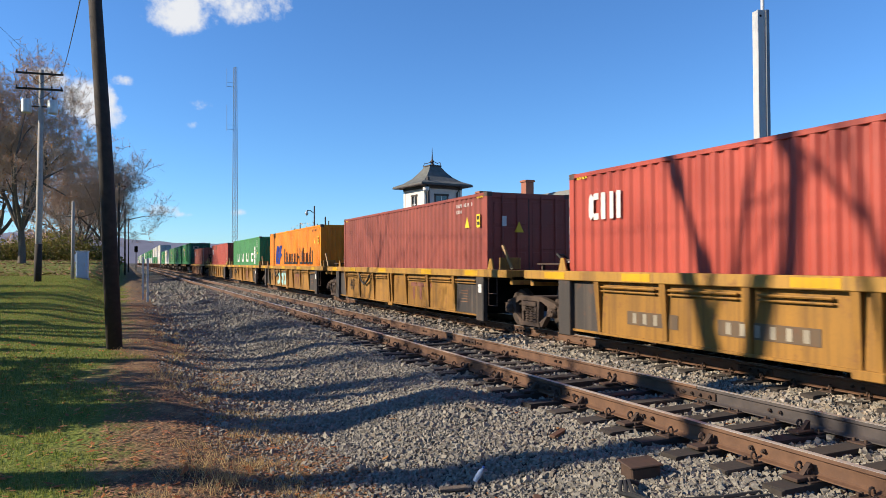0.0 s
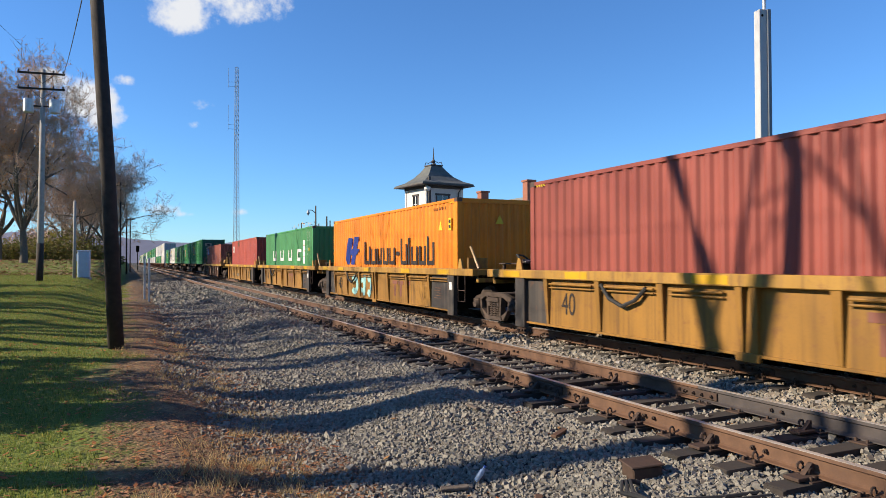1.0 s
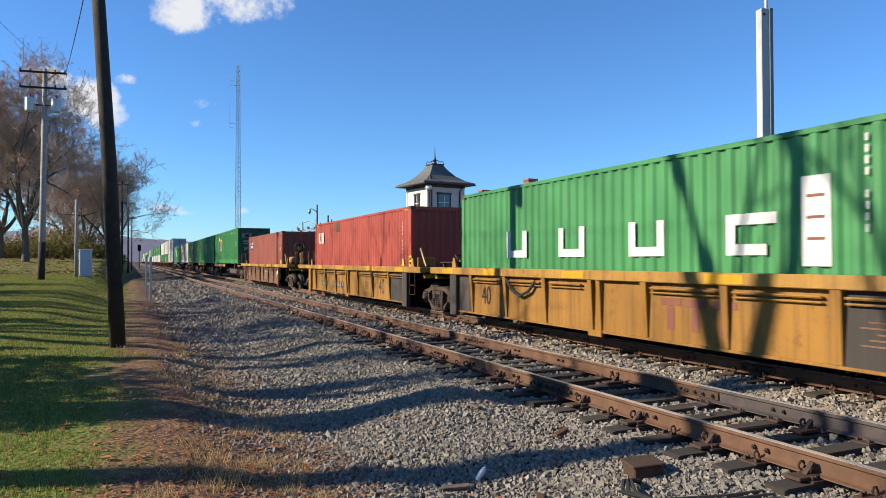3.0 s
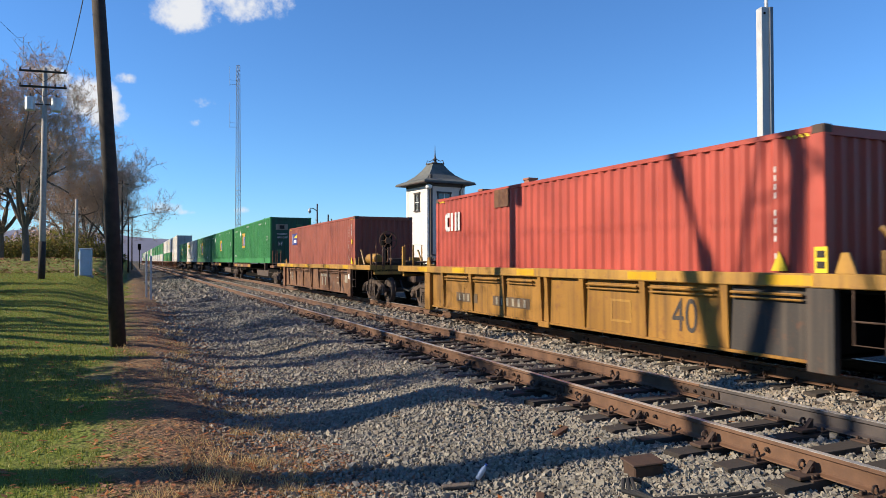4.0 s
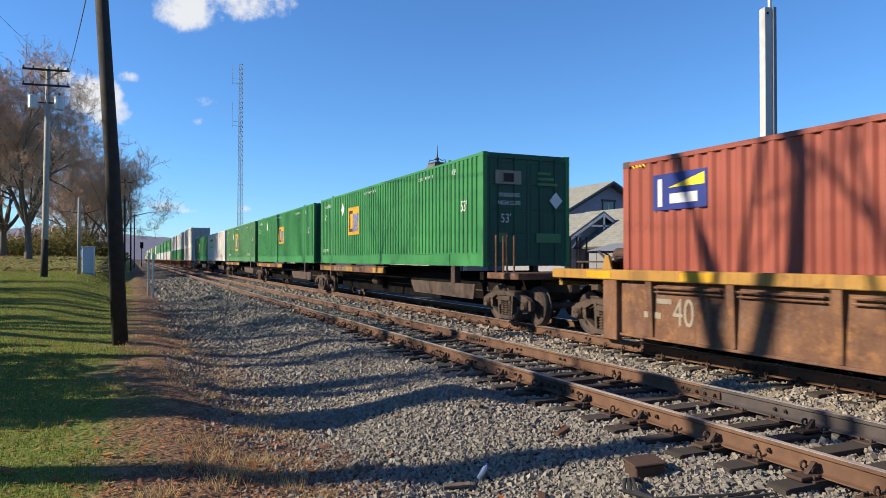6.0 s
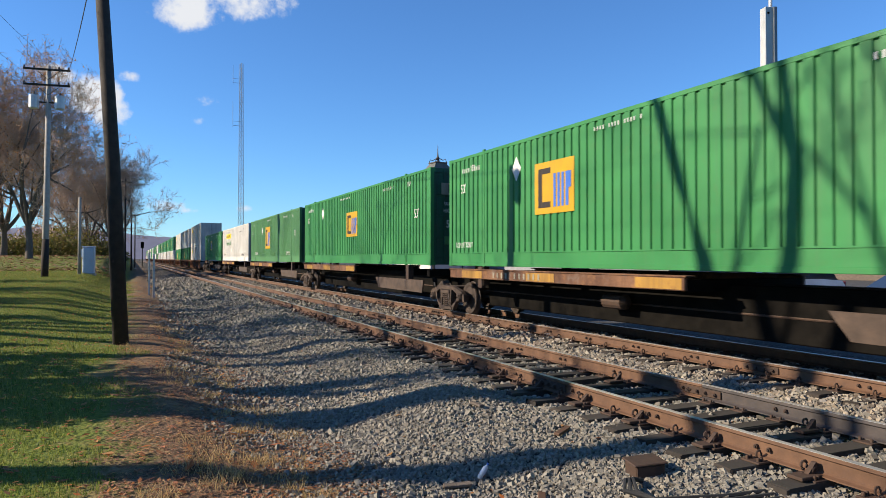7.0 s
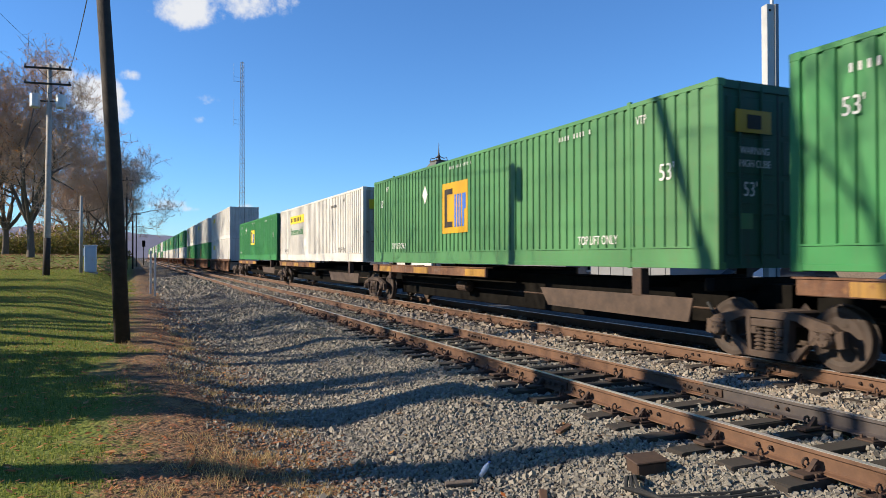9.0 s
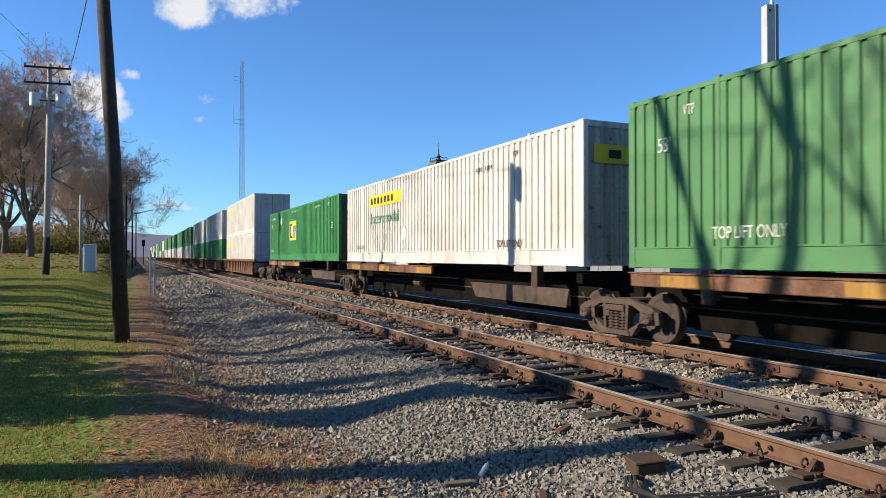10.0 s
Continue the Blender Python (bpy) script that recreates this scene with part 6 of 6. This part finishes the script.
def build_cabinet():
    x, y = -2.6, 50.5
    z = ground_z(x, y)
    c = thing("equipment_cabinet", "pale blue-grey metal equipment cabinet on the lawn", "cabinet", pose(x, y, z, 0, 0, -6))
    part("body", Mesh().chamfer(-0.34, 0.34, -0.3, 0.3, 0.05, 1.75, 0.03), M["cabinet"], c)
    part("roof", Mesh().chamfer(-0.38, 0.38, -0.34, 0.34, 1.75, 1.81, 0.02), M["cabinet"], c)
    part("door", Mesh().chamfer(-0.29, 0.29, -0.32, -0.3, 0.15, 1.65, 0.008), M["cabinet"], c)
    part("handle", Mesh().box(0.16, 0.2, -0.35, -0.32, 0.8, 1.0), M["galv"], c)
    part("plinth", Mesh().box(-0.4, 0.4, -0.36, 0.36, -0.1, 0.05), M["clap"], c)
    part("side_box", Mesh().chamfer(-0.56, -0.34, -0.14, 0.14, 1.1, 1.6, 0.02), M["cabinet"], c)


def build_mast():
    x, y, h = 23.0, 165.6, 47.5
    c = thing("radio_mast", "tall thin lattice radio mast with whip antennas", "radio mast", pose(x, y, -0.3))
    legs = [(0.62 * math.cos(a), 0.62 * math.sin(a)) for a in (0.4, 2.5, 4.6)]
    def at(k, zz):
        f = 1.25 - 0.55 * zz / h
        return (legs[k][0] * f, legs[k][1] * f, zz)
    for k in range(3):
        part("leg", Mesh().tube([at(k, 0), at(k, h)], 0.06, 6), M["lattice"], c)
    for k in range(3):
        m = Mesh()
        n = 42
        for i in range(n):
            z0, z1 = h * i / n, h * (i + 1) / n
            m.tube([at(k, z0), at((k + 1) % 3, z1)], 0.033, 4)
            m.tube([at(k, z1), at((k + 1) % 3, z1)], 0.03, 4)
        part("lattice", m, M["lattice"], c)
    for dz, l in ((32.5, 6.0), (42.5, 4.5)):
        part("whip_antenna", Mesh().tube([(-1.9, 0, dz), (-1.9, 0, dz + l)], 0.045, 6), M["lattice"], c)
        part("antenna_arm", Mesh().tube([(-1.9, 0, dz + 0.4), (0, 0, dz + 0.4)], 0.04, 6), M["lattice"], c)
        part("antenna_arm", Mesh().tube([(-1.9, 0, dz + 1.4), (0, 0, dz + 1.4)], 0.03, 6), M["lattice"], c)


def build_steel_post():
    """The tall square post beyond the train."""
    x, y = 13.5, 11.42
    c = thing("steel_post", "tall white-grey square steel post beyond the train", "post", pose(x, y, -0.36, 0, 0, -14))
    part("shaft", Mesh().chamfer(-0.135, 0.135, -0.105, 0.105, 0.0, 7.75, 0.012), M["post"], c)
    part("flange", Mesh().chamfer(0.06, 0.15, -0.14, 0.13, 0.0, 7.75, 0.008), M["post_dark"], c)
    part("top_tube", Mesh().tube([(0.07, 0, 7.7), (0.07, 0, 10.0)], 0.045, 10), M["galv"], c)
    part("bolt_hole", Mesh().lathe([(-0.115, 0.028), (-0.10, 0.028)], 12, Matrix.Translation((-0.06, 0, 7.6)), "y"), M["black"], c)
    part("base_plate", Mesh().chamfer(-0.3, 0.3, -0.3, 0.3, 0.0, 0.03, 0.005), M["iron"], c)


build_near_pole()
build_transformer_pole()
build_wires()
build_small_poles()
build_cabinet()
build_mast()
build_steel_post()

# ---------------------------------------------------------------- buildings


def framed_window(house, m, w, h, mat=None):
    """A sash window in a wall: frame, two panes, sill; m puts its foot's middle on the wall, facing -y."""
    f = part("window", Mesh().box(-w / 2 - 0.1, -w / 2, -0.08, 0.05, 0, h, m).box(w / 2, w / 2 + 0.1, -0.08, 0.05, 0, h, m).box(-w / 2 - 0.18, w / 2 + 0.18, -0.11, 0.05, h, h + 0.16, m), mat or M["trim"], house, "dark-framed sash window")
    part("sill", Mesh().box(-w / 2 - 0.16, w / 2 + 0.16, -0.13, 0.05, -0.1, 0.0, m), mat or M["trim"], f)
    part("mullion", Mesh().box(-0.04, 0.04, -0.05, 0.03, 0, h, m).box(-w / 2, w / 2, -0.045, 0.03, h * 0.5 - 0.03, h * 0.5 + 0.03, m), M["whitetrim"], f)
    for s in (-1, 1):
        part("pane", Mesh().box(min(0, s * w / 2) + 0.02, max(0, s * w / 2) - 0.02, -0.02, 0.0, 0.02, h - 0.02, m), M["pane"], f)


def build_tower_house():
    x, y, hw, eave = 27.3, 61.6, 2.0, 9.2
    h = thing("station_tower", "cream stucco tower with dark flared slate roof and finial", "tower", pose(x, y, -0.35, 0, 0, 7))
    part("wall", Mesh().chamfer(-hw, hw, -hw, hw, 0, eave + 0.3, 0.02), M["stucco"], h)
    prof = [(2.85, eave), (2.85, eave + 0.12), (2.1, eave + 0.42), (1.46, eave + 0.88), (1.0, eave + 1.4), (0.66, eave + 1.9), (0.6, eave + 2.02)]
    m = Mesh()
    v = []
    for r, z in prof:
        v += [(-r, -r, z), (r, -r, z), (r, r, z), (-r, r, z)]
    f = [(i * 4 + j, i * 4 + (j + 1) % 4, i * 4 + 4 + (j + 1) % 4, i * 4 + 4 + j) for i in range(len(prof) - 1) for j in range(4)]
    m.put(v, f + [(3, 2, 1, 0), tuple(len(v) - 4 + j for j in range(4))])
    r = part("roof", m, M["slate"], h, "dark flared slate roof")
    part("eave_board", Mesh().box(-2.9, 2.9, -2.9, 2.9, eave - 0.1, eave), M["trim"], r)
    part("ridge_cap", Mesh().chamfer(-0.68, 0.68, -0.68, 0.68, eave + 2.0, eave + 2.12, 0.02), M["trim"], r)
    part("finial", Mesh().lathe([(eave + 2.08, 0.22), (eave + 2.33, 0.1), (eave + 2.53, 0.2), (eave + 2.73, 0.08), (eave + 3.08, 0.05), (eave + 3.9, 0.015)], 10, None, "z"), M["trim"], r)
    for sx, sy in ((-1, -1), (1, -1), (-1, 1), (1, 1)):
        part("cresting", Mesh().tube([(sx * 0.62, sy * 0.62, eave + 2.12), (sx * 0.55, sy * 0.55, eave + 2.42), (sx * 0.36, sy * 0.36, eave + 2.34), (sx * 0.15, sy * 0.15, eave + 2.5)], 0.04, 5), M["trim"], r)
    for a in (-90, 0):
        m = Matrix.Rotation(radians(a), 4, "Z") @ Matrix.Translation((0.0 if a else -0.2, -hw, eave - 2.6))
        framed_window(h, m, 1.3 if a == 0 else 0.8, 1.6)
        for s in (-1, 1):
            part("corner_board", Mesh().box(s * hw - 0.12, s * hw + 0.12, -0.06, 0.02, -6, 2.7, Matrix.Rotation(radians(a), 4, "Z") @ Matrix.Translation((0, -hw, eave - 2.6))), M["whitetrim"], h)
        part("cornice", Mesh().box(-hw - 0.1, hw + 0.1, -0.12, 0.02, 2.25, 2.5, Matrix.Rotation(radians(a), 4, "Z") @ Matrix.Translation((0, -hw, eave - 2.6))), M["trim"], h)
    part("downspout", Mesh().tube([(hw - 0.2, -hw - 0.3, eave - 0.1), (hw - 0.45, -hw - 0.1, eave - 0.7), (hw - 0.45, -hw - 0.1, 0)], 0.07, 8), M["trim"], h)
    part("lamp", Mesh().lathe([(eave - 0.75, 0.1), (eave - 0.6, 0.3), (eave - 0.35, 0.3), (eave - 0.2, 0.05)], 12, Matrix.Translation((-hw - 0.15, -hw - 0.45, 0)), "z"), M["whitetrim"], h)
    part("conduit", Mesh().tube([(-hw + 0.25, -hw - 0.15, 0), (-hw + 0.25, -hw - 0.15, eave + 0.7)], 0.16, 8), M["trim"], h)


def gable_house(name, label, x, y, w, l, eave, ridge, wall, roof, over=0.6, trim="trim", rz=0.0):
    """A house with its ridge along y; its front gable towards -y, its foot's front middle at x, y."""
    h = thing(name, label, "building", pose(x, y, -0.36, 0, 0, rz))
    part("wall", Mesh().prism([(-w / 2, 0), (w / 2, 0), (w / 2, eave), (0, ridge - 0.12), (-w / 2, eave)], 0, l, "y"), M[wall], h)
    k = (ridge - eave) / (w / 2)
    for s in (-1, 1):
        xo = w / 2 + over
        ring = [(0, ridge), (s * xo, eave - k * over), (s * xo, eave - k * over + 0.16), (0, ridge + 0.16)]
        r = part("roof", Mesh().prism(ring, -over, l + over, "y"), M[roof], h, "weathered shingle roof")
        part("barge_board", Mesh().prism([(0, ridge - 0.16), (s * xo, eave - k * over - 0.16), (s * xo, eave - k * over + 0.02), (0, ridge + 0.02)], -over - 0.05, -over, "y"), M[trim], r)
        part("gutter", Mesh().box(min(s * xo, s * (xo + 0.1)), max(s * xo, s * (xo + 0.1)), -over, l + over, eave - k * over - 0.02, eave - k * over + 0.1), M[trim], r)
        n = int(math.hypot(xo, ridge - eave + k * over) / 0.24)
        for i in range(1, n):
            u = i / n
            zz = ridge + 0.165 - u * (ridge - eave + k * over)
            part("shingle_course", Mesh().box(min(s * xo * u, s * (xo * u + 0.03)), max(s * xo * u, s * (xo * u + 0.03)), -over, l + over, zz - 0.02, zz + 0.012), M[roof], r)
    return h


def build_station():
    # gabled station with the red name board
    h = gable_house("station_building", "grey boarded station building with shingle roof and red name board", 31.0, 26.6, 7.2, 15.0, 3.1, 5.25, "clap", "shingle", 0.9)
    s = part("name_board", Mesh().chamfer(-2.6, 2.6, -0.12, -0.04, 2.85, 3.45, 0.02), M["signred"], h, "dark red name board with pale letters")
    t = part("lettering", text_mesh("LEWISTOWN STATION", 0.42, M["whitetrim"], 0.95), None, s)
    t.matrix_local = Matrix.Translation((0, -0.13, 3.15))
    for x in (-3.2, -1.2, 1.2, 3.2):
        part("porch_post", Mesh().chamfer(x - 0.09, x + 0.09, -0.75, -0.57, 0, 3.0, 0.01), M["whitetrim"], h)
        part("porch_brace", Mesh().tube([(x, -0.66, 2.3), (x + 0.6, -0.66, 2.95)], 0.05, 6), M["whitetrim"], h)
    for x in (-2.2, 0.2, 2.3):
        framed_window(h, Matrix.Translation((x, -0.0, 1.0)), 1.0, 1.5, M["whitetrim"])
    for yy in (3.0, 7.0, 11.0):
        framed_window(h, Matrix.Rotation(radians(-90), 4, "Z") @ Matrix.Translation((-yy, -3.6, 1.0)), 1.0, 1.5, M["whitetrim"])
    # pale cross-gabled porch
    p = gable_house("station_porch", "open station porch with white bargeboards", 28.4, 37.5, 5.4, 8.0, 3.2, 4.9, "clap", "shingle", 0.6, "whitetrim")
    part("king_post", Mesh().box(-0.07, 0.07, -0.66, -0.6, 3.3, 4.8).box(-1.0, 1.0, -0.66, -0.6, 4.0, 4.12), M["whitetrim"], p)
    for s in (-1, 1):
        part("bracket", Mesh().tube([(s * 2.5, -0.6, 2.6), (s * 1.9, -0.6, 3.4)], 0.06, 6), M["whitetrim"], p)
    # larger house behind with chimneys
    b = gable_house("station_house", "lilac-grey gabled house with dark eaves and brick chimneys", 38.6, 49.5, 11.0, 18.0, 5.6, 8.6, "siding", "shingle", 0.8)
    for xx, yy, zz in ((-2.6, 8.5, 9.7), (-4.0, 15.5, 9.2)):
        c = part("chimney", Mesh().chamfer(xx - 0.45, xx + 0.45, yy - 0.45, yy + 0.45, 5.5, zz, 0.02), M["brickred"], b, "brick chimney")
        part("chimney_cap", Mesh().chamfer(xx - 0.55, xx + 0.55, yy - 0.55, yy + 0.55, zz, zz + 0.2, 0.02), M["brickred"], c)
    part("fascia", Mesh().box(-6.4, -6.3, -0.8, 18.8, 4.9, 5.25), M["signred"], b, "dark red fascia")
    framed_window(b, Matrix.Translation((0, 0, 5.4)), 1.2, 1.6)
    # low wing between them
    w = gable_house("station_wing", "low wing with grey roof beside the tower", 30.5, 62.0, 8.0, 14.0, 4.6, 6.4, "stucco", "shingle", 0.8)
    part("fascia", Mesh().box(-4.95, -4.85, -0.8, 14.8, 4.0, 4.3), M["signred"], w)
    # white sheds with a blue sign
    d = thing("metal_shed", "low white metal shed with a small blue sign", "shed", pose(24.2, 24.4, -0.36, 0, 0, 0))
    part("wall", Mesh().chamfer(-1.8, 1.8, 0, 6.0, 0, 2.3, 0.02), M["shed"], d)
    part("roof", Mesh().prism([(-2.0, 2.3), (2.0, 2.3), (0, 2.75)], -0.15, 6.15, "y"), M["shed"], d)
    for k in range(6):
        part("rib", Mesh().box(-1.83, -1.80, 0.3 + k, 0.36 + k, 0, 2.3), M["shed"], d)
    sg = part("sign", Mesh().chamfer(-0.75, 0.75, -0.06, -0.02, 1.72, 2.22, 0.01), M["signblue"], d, "small blue sign with white letters")
    t = part("lettering", text_mesh("LEWIS", 0.38, M["whitetrim"], 1.0), None, sg)
    t.matrix_local = Matrix.Translation((0, -0.07, 1.97))
    # platform awning of the far row
    for i, (x, y, w, l, hh) in enumerate(((62.0, 30.0, 9.0, 16.0, 2.5), (70.0, 12.0, 12.0, 12.0, 2.9), (58.0, 2.0, 10.0, 9.0, 2.6))):
        g = thing("low_building", "low brown commercial building beyond the parking lot", "building", pose(x, y, -0.36))
        part("wall", Mesh().chamfer(-w / 2, w / 2, 0, l, 0, hh, 0.03), M["bark"] if i != 1 else M["brickred"], g)
        part("roof", Mesh().chamfer(-w / 2 - 0.3, w / 2 + 0.3, -0.3, l + 0.3, hh, hh + 0.25, 0.03), M["clap"], g)
        for k in range(4):
            framed_window(g, Matrix.Rotation(radians(-90), 4, "Z") @ Matrix.Translation((-(k + 0.6) * l / 4.4, -w / 2, 0.8)), 1.3, 1.1)


def car_body(label, c, m):
    """A parked car: body, glass house, wheels, lights."""
    paintm = paint("car_" + label.split()[0], c, 0.3, 0.1)
    v = thing("car", label, "car", m, "parked cars")
    ring = [(-2.15, 0.35), (-2.2, 0.75), (-2.05, 0.98), (-1.2, 1.05), (1.35, 1.02), (2.0, 0.92), (2.2, 0.7), (2.18, 0.35)]
    part("body", Mesh().prism(ring, -0.88, 0.88, "x"), paintm, v)
    cab = [(-1.95, 1.0), (-1.55, 1.55), (0.25, 1.58), (1.15, 1.03)]
    part("glass_house", Mesh().prism(cab, -0.76, 0.76, "x"), M["pane"], v, "dark tinted glass")
    part("roof", Mesh().chamfer(-0.74, 0.74, -1.6, 0.25, 1.55, 1.63, 0.03), paintm, v)
    for s in (-1, 1):
        for y in (-1.35, 1.35):
            w = part("wheel", Mesh().lathe([(s * 0.68, 0.33), (s * 0.9, 0.33)], 18, Matrix.Translation((0, y, 0.33))), M["rubber"], v)
            part("rim", Mesh().lathe([(s * 0.89, 0.2), (s * 0.91, 0.2)], 14, Matrix.Translation((0, y, 0.33))), M["galv"], w)
        part("headlight", Mesh().chamfer(min(s * 0.5, s * 0.85), max(s * 0.5, s * 0.85), 2.12, 2.21, 0.66, 0.8, 0.01), M["whitetrim"], v)
        part("tail_light", Mesh().chamfer(min(s * 0.6, s * 0.86), max(s * 0.6, s * 0.86), -2.22, -2.12, 0.72, 0.95, 0.01), M["signred"], v)


build_tower_house()
build_station()
for i, (lab, col, x, y, rz) in enumerate((("red estate car parked beyond the tracks", (0.42, 0.02, 0.03), 20.5, 12.2, 65), ("blue car parked in the lot", (0.03, 0.07, 0.22), 24.5, 9.5, 80), ("silver car parked in the lot", (0.45, 0.46, 0.47), 27.0, 15.5, 75), ("white car parked near the station", (0.7, 0.7, 0.7), 25.0, 20.5, 70), ("yellow car parked near the station", (0.7, 0.42, 0.02), 26.5, 23.8, 70))):
    car_body(lab, col, pose(x, y, -0.35, 0, 0, rz))

# ---------------------------------------------------------------- hills


def hill(name, label, x0, x1, y, top, material, seed, deep=400, a=0.0, back=0.0, trees=0):
    """A long wooded ridge, as a sheet with its foot in front and its crest behind."""
    n, rows = 90, 6
    v = []
    for j in range(rows + 1):
        for i in range(n + 1):
            x = x0 + (x1 - x0) * i / n
            w = 0.72 + 0.28 * noise.noise((x * 0.0016 + seed, seed, 0)) + 0.05 * noise.noise((x * 0.02, seed, j)) + 0.03 * noise.noise((x * 0.09, seed, j * 3))
            t = j / rows
            edge = smooth(0, 1, min(1.0, (i / n) * 2.5 + a, (1 - i / n) * 2.5 + back))
            v.append((x, y + t * deep, -3 + top * edge * w * math.sin(t * math.pi / 2)))
    q = np.array([(j * (n + 1) + i, j * (n + 1) + i + 1, (j + 1) * (n + 1) + i + 1, (j + 1) * (n + 1) + i) for j in range(rows) for i in range(n)])
    ob = new(name, fast_mesh(name, np.array(v), q, material, True))
    tagged(ob, label, "hill", kind="structure")
    if trees:
        rnd = random.Random(seed)
        spots = [v[rnd.randrange(n * 2, len(v))] for i in range(trees)]
        leaf_bank("hillside_trees", "bare brown trees over the hillside", [(x + rnd.uniform(-7, 7), y + rnd.uniform(-25, 25), z - 2, rnd.uniform(3, 5.5), 5, rnd.uniform(5, 9)) for x, y, z in spots], 70, M["hill_tree"], 0.55, int(seed * 10))


hill("backdrop_ridge", "long wooded ridge on the horizon, coloured blue-grey with haze", -900, 1500, 2300, 135, M["hill"], 1.0, 600, 0.4, 0.4)
hill("backdrop_hillside", "brown autumn hillside behind the station", 200, 1300, 330, 95, M["brownhill"], 4.0, 420, 0.0, 1.0, 420)
hill("backdrop_hillside_2", "brown autumn hillside beyond the parking lot", 420, 1000, -200, 66, M["brownhill"], 6.0, 420, 0.5, 1.0, 420)

# ---------------------------------------------------------------- small things by the track


def build_trackside():
    z = ground_z(4.04, 4.63)
    b = thing("junction_box", "small rusty steel junction box beside the rail", "junction box", pose(4.18, 4.86, z - 0.02, 2, -3, -12))
    part("body", Mesh().chamfer(-0.14, 0.14, -0.11, 0.11, 0, 0.15, 0.012), M["iron"], b)
    part("lid", Mesh().chamfer(-0.16, 0.16, -0.13, 0.13, 0.15, 0.17, 0.008), M["iron"], b)
    part("bracket", Mesh().box(0.14, 0.5, -0.04, 0.04, 0.02, 0.05), M["iron"], b)
    for k in range(3):
        pts = [(3.97, 4.66 + 0.03 * k, z + 0.04), (3.84 - 0.04 * k, 4.62, z + 0.09), (3.72 - 0.04 * k, 4.42 + 0.03 * k, z + 0.06), (3.78, 4.15 + 0.06 * k, z + 0.035), (4.2 + 0.08 * k, 3.95 + 0.07 * k, z + 0.04), (4.7, 3.85 + 0.09 * k, z + 0.05)]
        tagged(part("bond_cable", Mesh().tube(pts, 0.019, 6), M["rubber"]), "stiff dark rail bond cable on the ballast", "cable", "bond cables")
    x, y = 3.0, 5.80
    z = ground_z(x, y)
    b = thing("plastic_bottle", "pale blue crumpled plastic bottle on the ballast", "bottle", pose(x, y, z + 0.03, 28, 14, 35) @ Matrix.Scale(0.8, 4))
    part("body", Mesh().lathe([(0, 0.02), (0.01, 0.032), (0.05, 0.03), (0.06, 0.033), (0.12, 0.033), (0.15, 0.028), (0.175, 0.013), (0.19, 0.012)], 14, None, "z"), M["cabinet"], b, "", True)
    part("cap", Mesh().lathe([(0.19, 0.015), (0.21, 0.015)], 12, None, "z"), M["signblue"], b)
    for i, (x, y, l, rz) in enumerate(((3.25, 5.1, 0.2, 60), (2.75, 5.75, 0.26, -20), (4.35, 6.4, 0.3, 30), (3.9, 7.6, 0.2, 100))):
        z = ground_z(x, y)
        ob = part("wood_scrap", Mesh().chamfer(-l / 2, l / 2, -0.035, 0.035, 0, 0.03, 0.006), M["bark"] if i % 2 else M["rail"])
        ob.matrix_world = pose(x, y, z + 0.03, 5, -4, rz)
        tagged(ob, "splintered piece of old wood on the ballast", "wood scrap", "wood scraps")


build_trackside()

# ---------------------------------------------------------------- what moves


def motions():
    """The train rolls towards the camera at an even speed, and its wheels turn."""
    times = (0.0, 2.0, 4.0, 6.0, 8.0, 10.0)
    for ob, y0, z in TRAIN:
        walk(ob, [(t, pose(XC, y0 - SPEED * t, z)) for t in times])
    turn = math.degrees(SPEED / WHEEL_R)
    ticks = [i / FPS for i in range(0, 10 * FPS + 1)]
    for w, d in WHEELS:
        walk(w, [(t, pose(0, d, WHEEL_R, (turn * t) % 360, 0, 0)) for t in ticks])


motions()
